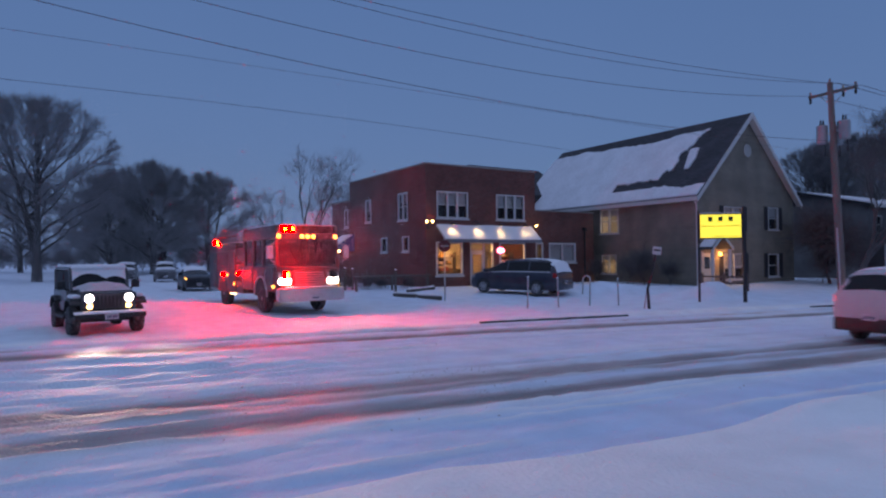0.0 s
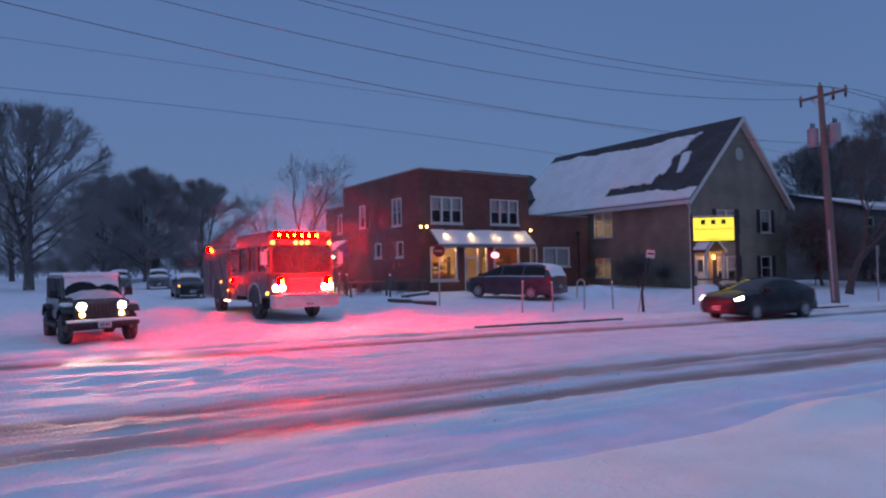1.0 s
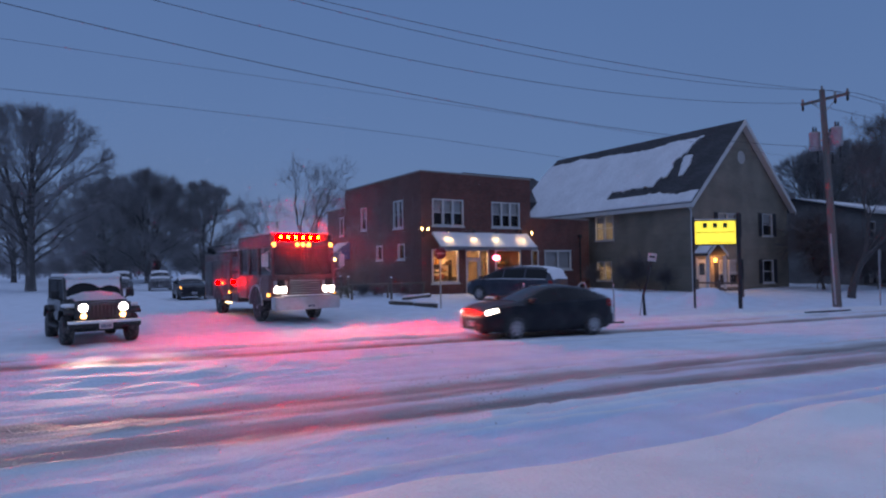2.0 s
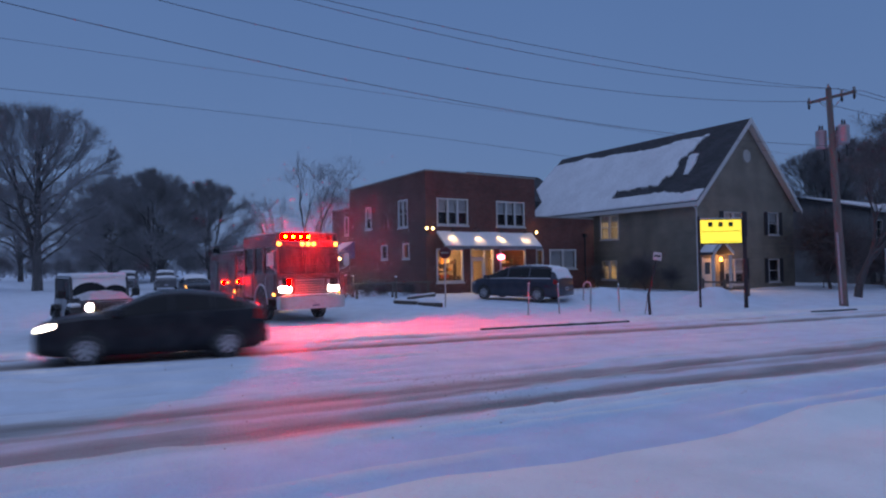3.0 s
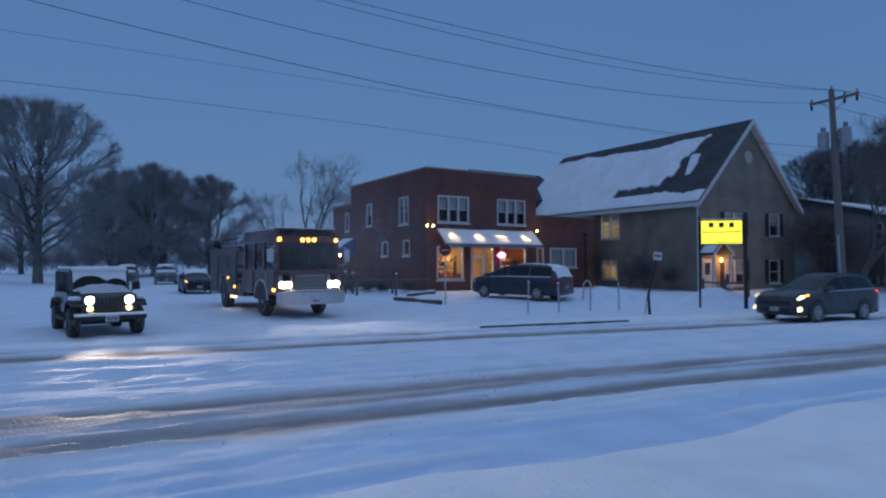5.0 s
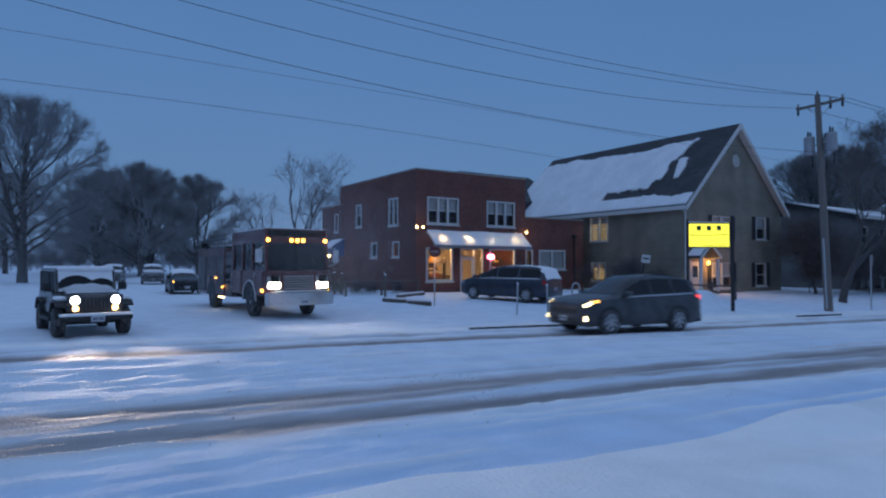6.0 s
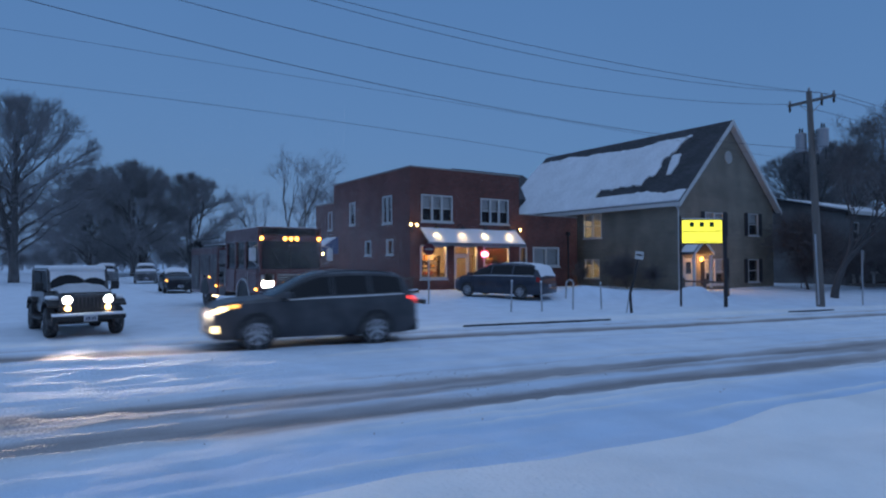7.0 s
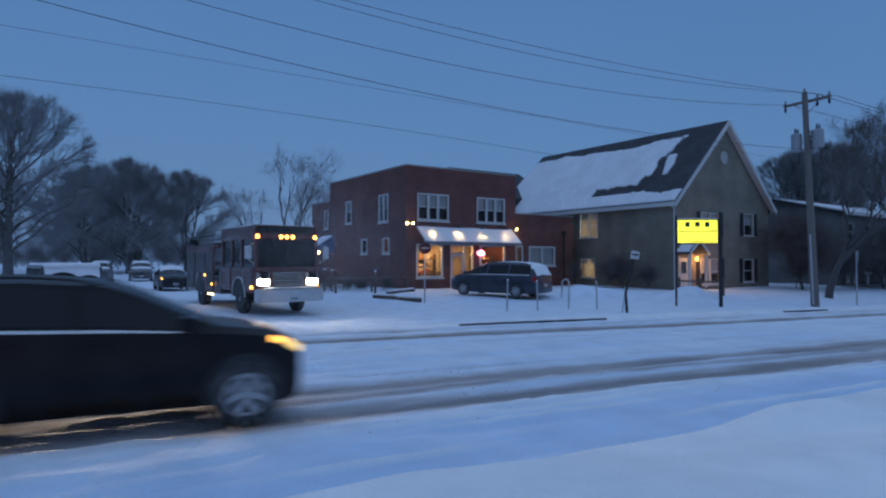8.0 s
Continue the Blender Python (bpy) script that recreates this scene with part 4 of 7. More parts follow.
def make_grey_house():
    """The next house along the road, behind the utility pole."""
    ob = thing("grey_house", "grey two-storey house with a snowy roof and white doors", "house", pose(53.0, 22.5, 0.05))
    W_, D_, H_ = 15.0, 10.0, 5.6
    front = Face((0, 0, 0), (1, 0, 0), (0, -1, 0))
    fh = [(0.9, 1.7, 0.1, 2.2), (2.1, 2.9, 0.1, 2.2), (4.2, 5.4, 0.9, 2.2), (1.0, 2.2, 3.5, 4.9), (4.2, 5.4, 3.5, 4.9), (8.0, 9.2, 3.5, 4.9), (8.0, 9.2, 0.9, 2.2)]
    bm = bmesh.new()
    wall_mesh(bm, (0, 0, -0.5), (1, 0, 0), (0, 1, 0), W_, H_ + 0.5, [(a, b, c + 0.5, d + 0.5) for a, b, c, d in fh], 0.25)
    part("front_wall", bm, M_SIDING_B, ob)
    for r in ((0, 0.25, 0.25, D_, -0.5, H_), (W_ - 0.25, W_, 0.25, D_, -0.5, H_), (0.25, W_ - 0.25, D_ - 0.25, D_, -0.5, H_)):
        part("side_wall", boxes(r), M_SIDING_B, ob)
    bm = bmesh.new()
    add_prism(bm, [(-0.4, H_ - 0.05), (D_ / 2, H_ + 1.3), (D_ + 0.4, H_ - 0.05), (D_ + 0.4, H_ + 0.12), (D_ / 2, H_ + 1.5), (-0.4, H_ + 0.12)], "x", -0.4, W_ + 0.4)
    roof = part("roof", bm, M_SHINGLE, ob)
    for x0 in (0.0, W_ - 0.25):
        bm = bmesh.new()
        add_prism(bm, [(0, H_ + 0.002), (D_, H_ + 0.002), (D_ / 2, H_ + 1.28)], "x", x0, x0 + 0.25)
        part("gable_wall", bm, M_SIDING_B, ob)
    bm = bmesh.new()
    add_prism(bm, [(-0.35, H_ + 0.16), (D_ / 2 - 0.6, H_ + 1.36), (D_ / 2 - 0.6, H_ + 1.46), (-0.35, H_ + 0.28)], "x", -0.3, W_ + 0.3)
    part("roof_snow", bm, M_SNOW, roof)
    part("eaves_board", boxes((-0.4, W_ + 0.4, -0.46, -0.405, H_ - 0.12, H_ + 0.14)), M_WHITE, ob)
    for k in (0, 1):
        u0, u1, z0, z1 = fh[k]
        bm = bmesh.new()
        front.box(bm, u0 + 0.04, u1 - 0.04, -0.1, -0.05, z0, z1)
        front.box(bm, u0 + 0.2, u1 - 0.2, -0.05, -0.035, z0 + 1.1, z1 - 0.25)
        part("front_door", bm, M_WHITE, ob, "white panelled front door")
    for h in fh[2:]:
        add_window(front, ob, *h, bays=1, trim=0.07)
    part("porch_slab", boxes((0.2, 6.5, -1.8, -0.003, -0.4, 0.1), bevel=0.02), M_CONC, ob)
    for x in (0.5, 3.3, 6.2):
        part("porch_post", boxes((x, x + 0.14, -1.7, -1.56, 0.1, 2.6)), M_WHITE, ob)
    part("porch_roof", boxes((0.2, 6.5, -1.9, -0.003, 2.6, 2.75)), M_SHINGLE, ob)
    return ob


make_brick_shop()
make_annex()
make_awning()
make_wall_flood(19.32, 32.0, 4.12, 2, M_WARM)
make_wall_flood(27.70, 32.0, 4.02, 1, M_WARM)
make_open_sign()
make_side_awning()
make_tan_house()
make_grey_house()


# ---------------------------------------------------------------- vehicles (x forward, y left, z up from the ground)
def paint(name, col, rough=0.35, salt=0.25, coat=0.4, spec=0.5):
    return mat(name, col, rough, 0.0, var=0.12, scale=2.2, fine=60, bump=0.03, coat=coat, spec=spec, dirt=(0.34, 0.33, 0.33), dirt_amount=salt)


M_HEAD = lamp_mat("headlight_glow", (1.0, 0.93, 0.78), 22.0)
M_HEADWARM = lamp_mat("warm_headlight_glow", (1.0, 0.74, 0.36), 6.0)
M_HEADDIM = lamp_mat("dim_headlight_glow", (1.0, 0.66, 0.22), 1.3)
M_AMBER = lamp_mat("amber_marker_glow", (1.0, 0.42, 0.06), 9.0)
M_AMBERDIM = lamp_mat("amber_signal_glow", (1.0, 0.45, 0.08), 3.0)
M_TAIL = lamp_mat("tail_lamp_glow", (1.0, 0.06, 0.05), 2.2)
M_TAILOFF = mat("red_tail_lens", (0.35, 0.015, 0.012), 0.2, var=0.1, bump=0)
M_LENSOFF = mat("clear_lamp_lens", (0.45, 0.45, 0.46), 0.15, 0.4, var=0.1, bump=0)
M_PLATE = mat("number_plate_white", (0.55, 0.56, 0.58), 0.5, var=0.1, bump=0)
M_PLATEBAR = mat("number_plate_bars", (0.05, 0.06, 0.12), 0.5, var=0.1, bump=0)


M_LINING = mat("matt_black_lining", (0.004, 0.004, 0.004), 0.95, var=0.1, bump=0)


class Shell:
    """A car's skin: cross-sections along its length, each of seven points from sill to roof."""

    def __init__(self, stations):
        self.st = sorted(stations)

    def at(self, x, v):
        st = self.st
        x = min(max(x, st[0][0]), st[-1][0])
        for a, b in zip(st, st[1:]):
            if x <= b[0]:
                k = (x - a[0]) / (b[0] - a[0])
                zb, zs, zr, wb, wr = (p + (q - p) * k for p, q in zip(a[1:], b[1:]))
                break
        pts = ((wb * 0.88, zb), (wb * 0.985, zb + 0.16), (wb, zb + (zs - zb) * 0.62), (wb * 0.955, zs), (wr, zr - 0.07 * min(1, (zr - zs) / 0.3)), (wr * 0.72, zr - 0.012), (0.0, zr + 0.012))
        i = min(int(v), 5)
        k = v - i
        return Vector((x, pts[i][0] + (pts[i + 1][0] - pts[i][0]) * k, pts[i][1] + (pts[i + 1][1] - pts[i][1]) * k))

    def normal(self, x, v):
        du = self.at(x + 0.03, v) - self.at(x - 0.03, v)
        dv = self.at(x, min(v + 0.04, 6)) - self.at(x, max(v - 0.04, 0))
        n = du.cross(dv)
        if n.length < 1e-9:
            return Vector((0, 1, 0))
        n.normalize()
        return n if n.y > -1e-6 or n.z > 0 else -n

    def body(self):
        bm = bmesh.new()
        xs = []
        for a, b in zip(self.st, self.st[1:]):
            n = max(1, round((b[0] - a[0]) / 0.14))
            xs += [a[0] + (b[0] - a[0]) * k / n for k in range(n)]
        xs.append(self.st[-1][0])
        vs = [0, 0.5, 1, 1.5, 2, 2.5, 3, 3.5, 4, 4.5, 5, 5.5, 6]
        rings = []
        for x in xs:
            half = [self.at(x, v) for v in vs]
            rings.append([bm.verts.new(p) for p in half] + [bm.verts.new((p.x, -p.y, p.z)) for p in half[-2::-1]])
        n = len(rings[0])
        for a, b in zip(rings, rings[1:]):
            for k in range(n):
                bm.faces.new((a[k], a[(k + 1) % n], b[(k + 1) % n], b[k]))
        bm.faces.new(rings[0])
        bm.faces.new(rings[-1][::-1])
        return bm

    def panel(self, bm, x0, x1, v0, v1, side=1, lift=0.007, nx=8, nv=5, thick=0.0):
        """A patch of the skin, raised off it; side 0 spans both halves over the middle, from v0."""
        grid = []
        for i in range(nx + 1):
            x = x0 + (x1 - x0) * i / nx
            row = []
            for j in range(nv + 1):
                if side == 0:
                    w = -1 + 2 * j / nv
                    v, sg = 6 - (6 - v0) * abs(w), (1 if w <= 0 else -1)
                else:
                    v, sg = v0 + (v1 - v0) * j / nv, side
                p, nn = self.at(x, v), self.normal(x, v)
                if side == 0 and abs(w) < 1e-6:
                    nn = Vector((nn.x, 0, nn.z)).normalized()
                p = p + nn * lift
                row.append(bm.verts.new((p.x, p.y * sg, p.z)))
            grid.append(row)
        faces = []
        for a, b in zip(grid, grid[1:]):
            for j in range(nv):
                try:
                    faces.append(bm.faces.new((a[j], b[j], b[j + 1], a[j + 1])))
                except ValueError:
                    pass
        if thick:
            bmesh.ops.recalc_face_normals(bm, faces=faces)
            bmesh.ops.solidify(bm, geom=faces, thickness=thick)


def wheel_parts(owner, x, y, r, w, rim=M_RIM, spokes=7, name="wheel"):
    """A tyre with its rim as a part below it; its own origin is the hub."""
    sg = 1 if y > 0 else -1
    bm = bmesh.new()
    add_lathe(bm, [(r * 0.62, -w / 2), (r * 0.90, -w / 2), (r * 0.985, -w * 0.38), (r, -w * 0.2), (r, w * 0.2), (r * 0.985, w * 0.38), (r * 0.90, w / 2), (r * 0.62, w / 2)], (0, 0, 0), "y", 28)
    tyre = part(name, bm, M_RUBBER, owner, smooth=35)
    tyre.matrix_basis = Matrix.Translation((x, y, r))
    bm = bmesh.new()
    o = sg * w * 0.46
    add_lathe(bm, [(r * 0.63, o - 0.02 * sg), (r * 0.63, o + 0.012 * sg), (r * 0.55, o + 0.012 * sg), (r * 0.53, o - 0.03 * sg), (0.02, o - 0.03 * sg)], (0, 0, 0), "y", 28)
    add_lathe(bm, [(r * 0.15, o - 0.02 * sg), (r * 0.15, o + 0.014 * sg), (r * 0.05, o + 0.02 * sg)], (0, 0, 0), "y", 12)
    for k in range(spokes):
        a = k * math.tau / spokes
        c, s = math.cos(a), math.sin(a)
        pts = []
        for rad, half in ((r * 0.12, 0.028), (r * 0.56, 0.040)):
            pts.append([(c * rad - s * half, s * rad + c * half), (c * rad + s * half, s * rad - c * half)])
        q = [pts[0][0], pts[1][0], pts[1][1], pts[0][1]]
        add_prism(bm, q, "y", o - 0.02 * sg, o + 0.010 * sg)
    part("rim", bm, rim, tyre, smooth=35)
    return tyre


def arch(owner, x, y, r, z):
    """A black half-disc on the body that stands in for the shade inside a wheel opening."""
    bm = bmesh.new()
    sg = 1 if y > 0 else -1
    n = 18
    for k in range(n):
        a0, a1 = math.pi * (-0.06 + 1.12 * k / n), math.pi * (-0.06 + 1.12 * (k + 1) / n)
        q = [(x + math.cos(a0) * r * 0.2, z + math.sin(a0) * r * 0.2), (x + math.cos(a0) * r, z + math.sin(a0) * r), (x + math.cos(a1) * r, z + math.sin(a1) * r), (x + math.cos(a1) * r * 0.2, z + math.sin(a1) * r * 0.2)]
        add_prism(bm, q, "y", y - 0.05 * sg, y)
    bmesh.ops.remove_doubles(bm, verts=bm.verts, dist=1e-4)
    return part("wheel_arch_shade", bm, M_BLACK, owner)


def plate(owner, x, z, sg):
    """A number plate: a white sheet with dark bars for its characters."""
    p = part("number_plate", boxes((x - 0.008, x + 0.008, -0.155, 0.155, z - 0.075, z + 0.075)), M_PLATE, owner)
    rows = [(x + sg * 0.008, x + sg * 0.011, y, y + 0.026, z - 0.045, z + 0.04) if sg > 0 else (x - 0.011, x - 0.008, y, y + 0.026, z - 0.045, z + 0.04) for y in (-0.115, -0.075, -0.035, 0.015, 0.055, 0.095)]
    part("plate_bar", boxes(*rows), M_PLATEBAR, p)


def make_car(name, label, stations, body_mat, axles, radius, track, panes, shield, back, hood_x, doors, head, tail, grille, group="", headlit=None, taillit=None, fog=None, signal=None,
             rails=False, snow=(), snow_mat=None, badge_z=0.6, cladding=True, belt=True):
    car = thing(name, label, "car", group=group)
    sh = Shell(stations)
    body = part("body", sh.body(), body_mat, car, smooth=32)
    front, rear = sh.st[-1][0], sh.st[0][0]
    for sg in (1, -1):
        for x0, x1 in panes:
            bm = bmesh.new()
            sh.panel(bm, x0, x1, 3.14, 3.90, sg)
            part("side_window", bm, M_CARGLASS, body, smooth=60)
        if belt:
            bm = bmesh.new()
            sh.panel(bm, panes[0][0], panes[-1][1], 3.02, 3.08, sg, 0.012, nx=20, nv=1, thick=0.01)
            part("belt_trim", bm, M_CHROME, body)
        for x0, x1 in doors:
            bm = bmesh.new()
            sh.panel(bm, x0, x1, 0.85, 2.98, sg, 0.006, nx=6, nv=8, thick=0.006)
            door = part("door", bm, body_mat, body, smooth=40)
            bm = bmesh.new()
            hx = min(x0, x1) + 0.16
            p = sh.at(hx, 2.72)
            add_tube(bm, [(hx - 0.09, sg * (p.y + 0.012), p.z), (hx - 0.07, sg * (p.y + 0.05), p.z), (hx + 0.07, sg * (p.y + 0.05), p.z), (hx + 0.09, sg * (p.y + 0.012), p.z)], 0.013, 6)
            part("door_handle", bm, body_mat, door, smooth=60)
        if cladding:
            bm = bmesh.new()
            sh.panel(bm, axles[1] + radius * 1.1, axles[0] - radius * 1.1, 0.05, 0.75, sg, 0.012, nx=8, nv=3, thick=0.012)
            part("sill_cladding", bm, M_BLACK, body)
        # mirror
        mx = shield[0] - 0.32
        p = sh.at(mx, 3.15)
        bm = bmesh.new()
        add_box(bm, mx - 0.08, mx + 0.10, min(sg * p.y, sg * (p.y + 0.24)), max(sg * p.y, sg * (p.y + 0.24)), p.z + 0.02, p.z + 0.17, bevel=0.035)
        part("wing_mirror", bm, body_mat, body, smooth=40)
        # lamps
        bm = bmesh.new()
        sh.panel(bm, head[0], head[1], head[2], head[3], sg, 0.010, nx=6, nv=3, thick=0.012)
        part("headlight", bm, headlit or M_LENSOFF, body, smooth=60)
        if signal:
            bm = bmesh.new()
            sh.panel(bm, signal[0], signal[1], signal[2], signal[3], sg, 0.012, nx=4, nv=2, thick=0.012)
            part("turn_signal", bm, M_AMBERDIM, body, smooth=60)
        bm = bmesh.new()
        sh.panel(bm, tail[0], tail[1], tail[2], tail[3], sg, 0.010, nx=5, nv=3, thick=0.012)
        part("tail_light", bm, taillit or M_TAILOFF, body, smooth=60)
        if fog:
            bm = bmesh.new()
            p = sh.at(fog[0], fog[1])
            add_lathe(bm, [(0.075, -0.05), (0.08, 0.0), (0.06, 0.025), (0.01, 0.03)], (p.x - 0.0, sg * p.y, p.z), "x", 14)
            part("fog_light", bm, headlit or M_LENSOFF, body, smooth=60)
        for x in axles:
            arch(body, x, sg * (sh.at(x, 2).y + 0.006), radius * 1.19, radius * 1.03)
    bm = bmesh.new()
    sh.panel(bm, shield[0], shield[1], 4.12, 6, 0, 0.007, nx=8, nv=14)
    part("windscreen", bm, M_CARGLASS, body, smooth=60)
    bm = bmesh.new()
    sh.panel(bm, back[0], back[1], 4.15, 6, 0, 0.007, nx=5, nv=14)
    part("rear_window", bm, M_CARGLASS, body, smooth=60)
    bm = bmesh.new()
    sh.panel(bm, hood_x[0], hood_x[1], 3.9, 6, 0, 0.006, nx=8, nv=14, thick=0.006)
    part("bonnet", bm, body_mat, body, smooth=40)
    for z0, z1, hw in grille:
        part("grille", boxes((front - 0.13, front + 0.012, -hw, hw, z0, z1), bevel=0.02), M_BLACK, body)
    part("rear_bumper", boxes((rear - 0.03, rear + 0.25, -track / 2 - 0.02, track / 2 + 0.02, stations[0][1] - 0.10 if stations[0][0] < 0 else 0.3, 0.62), bevel=0.05), M_BLACK if cladding else body_mat, body, smooth=40)
    plate(body, front + 0.022, badge_z - 0.12, 1)
    plate(body, rear - 0.045, badge_z + 0.05, -1)
    if rails:
        for sg in (1, -1):
            bm = bmesh.new()
            xs = [rails[0] + (rails[1] - rails[0]) * k / 8 for k in range(9)]
            add_tube(bm, [(x, sg * sh.at(x, 4.25).y, sh.at(x, 4.25).z + (0.045 if 0 < i < 8 else 0.0)) for i, x in enumerate(xs)], 0.016, 6)
            part("roof_rail", bm, M_BLACK, body, smooth=60)
    for x0, x1, v0, lift in snow:
        bm = bmesh.new()
        sh.panel(bm, x0, x1, v0, 6, 0, lift, nx=14, nv=16, thick=lift * 0.9)
        for v in bm.verts:
            v.co.z += lift * 0.5 * (noise.noise(v.co * 3.0))
        part("snow_cover", bm, M_SNOW, body, "fresh snow lying on the bodywork", smooth=60)
    wheels = [wheel_parts(car, x, sg * (sh.at(x, 2).y - 0.078), radius, 0.21) for x in axles for sg in (1, -1)]
    return car, wheels


SUV = [(2.37, .44, .72, .78, .70, .58), (2.31, .30, .88, .94, .85, .70), (2.10, .25, .98, 1.05, .92, .76), (1.8, .27, 1.03, 1.11, .95, .79), (1.4, .27, 1.06, 1.15, .96, .81), (1.12, .27, 1.08, 1.18, .96, .81),
       (0.30, .27, 1.11, 1.62, .96, .68), (-0.05, .27, 1.12, 1.745, .96, .66), (-0.8, .27, 1.14, 1.79, .96, .65), (-1.6, .27, 1.17, 1.775, .955, .64), (-2.05, .26, 1.19, 1.735, .945, .63), (-2.22, .28, 1.20, 1.66, .935, .64),
       (-2.42, .32, 1.16, 1.23, .91, .73), (-2.49, .40, .98, 1.04, .86, .74), (-2.51, .5, .72, .77, .78, .68)]
HATCH = [(2.27, .36, .62, .68, .60, .50), (2.19, .24, .76, .82, .76, .62), (1.85, .2, .87, .94, .84, .69), (1.35, .18, .93, 1.01, .865, .70), (1.15, .18, .92, 1.02, .87, .70),
         (0.2, .18, .95, 1.40, .87, .59), (-0.2, .18, .97, 1.475, .87, .57), (-0.6, .18, .99, 1.48, .87, .56), (-1.3, .18, 1.02, 1.40, .86, .54), (-1.95, .2, 1.06, 1.18, .82, .60),
         (-2.12, .28, 1.02, 1.06, .78, .64), (-2.2, .4, .8, .85, .72, .6)]
VAN = [(2.45, .4, .62, .66, .6, .5), (2.35, .28, .84, .90, .82, .68), (2.0, .22, .97, 1.04, .95, .78), (1.7, .2, 1.03, 1.11, .98, .8), (0.75, .2, 1.07, 1.55, .985, .70), (0.3, .2, 1.08, 1.71, .985, .69),
       (-0.8, .2, 1.09, 1.75, .985, .68), (-2.0, .22, 1.11, 1.72, .97, .67), (-2.35, .24, 1.11, 1.60, .95, .65), (-2.55, .3, 1.05, 1.12, .92, .78), (-2.6, .45, .8, .85, .85, .74)]

P_GREY = paint("dark_grey_car_paint", (0.046, 0.048, 0.054), 0.38, 0.10, 0.15, 0.4)
P_BLACK = paint("black_car_paint", (0.006, 0.005, 0.006), 0.28, 0.02, 0.0, 0.25)
P_NAVY = paint("dark_blue_car_paint", (0.008, 0.009, 0.014), 0.3, 0.06, 0.0, 0.35)
P_BLUEGREY = paint("slate_blue_car_paint", (0.030, 0.036, 0.054), 0.3, 0.05, 0.15, 0.45)
P_PALE = paint("silver_white_car_paint", (0.45, 0.46, 0.48), 0.35, 0.3)
P_DARK = paint("dark_parked_car_paint", (0.04, 0.042, 0.05), 0.35, 0.3)


def make_suv(name, label, body, headlit, taillit, signal=False, snow=(), nose=1.0, low=0.0):
    """A three-row SUV; nose below 1 shortens what is ahead of the front axle, low drops the roof."""
    def f(x):
        return x if x < 1.4 else 1.4 + (x - 1.4) * nose
    return make_car(name, label, [(f(x), zb, zs, zr - low * min(1.0, max(0.0, (zr - zs - 0.12) / 0.3)), wb, wr) for x, zb, zs, zr, wb, wr in SUV], body, (1.395, -1.395), 0.385, 1.68, ((0.80, -0.30), (-0.37, -1.24), (-1.31, -2.10)), (1.08, 0.0), (-2.24, -2.40), (f(2.22), 1.14),
                    ((0.86, -0.28), (-0.32, -1.18)), (f(2.06), f(2.30), 2.70, 3.06), (-2.47, -2.24, 2.74, 2.94), ((0.62, 0.78, 0.60), (0.34, 0.52, 0.55)), headlit=headlit, taillit=taillit,
                    fog=(f(2.28), 1.2) if nose == 1.0 else None, signal=(f(1.80), f(2.01), 2.80, 3.05) if signal else None, rails=(-0.1, -1.9), snow=snow)


def make_hatch():
    return make_car("hatchback", "black wedge-shaped hatchback with lit headlights and salt-stained sides", HATCH, P_NAVY, (1.35, -1.35), 0.315, 1.52, ((1.0, -0.18), (-0.25, -1.02), (-1.08, -1.72)),
                    (1.12, -0.1), (-1.35, -1.92), (2.1, 1.2), ((0.85, -0.18), (-0.22, -1.0)), (1.92, 2.2, 2.66, 3.2), (-2.14, -1.92, 2.3, 3.0), ((0.26, 0.42, 0.5),),
                    headlit=M_HEAD, taillit=M_TAILOFF, cladding=False, badge_z=0.55, belt=False)


def make_van(name, label, body, snow):
    return make_car(name, label, VAN, body, (1.515, -1.515), 0.34, 1.70, ((1.45, 0.2), (0.12, -1.0), (-1.08, -2.2)), (1.66, 0.33), (-2.36, -2.54), (2.3, 1.75), ((1.35, 0.2), (0.14, -1.0)),
                    (2.08, 2.36, 2.5, 3.2), (-2.56, -2.36, 2.3, 3.0), ((0.55, 0.72, 0.5), (0.3, 0.45, 0.6)), taillit=M_TAILOFF, rails=(0.1, -2.1), snow=snow, cladding=False)


def wheel_box(bm, x, z, r, y0, y1, n=14):
    pts = [(x + r * math.cos(a), z + r * math.sin(a)) for a in (math.pi * k / n for k in range(n + 1))]
    add_prism(bm, pts, "y", y0, y1)


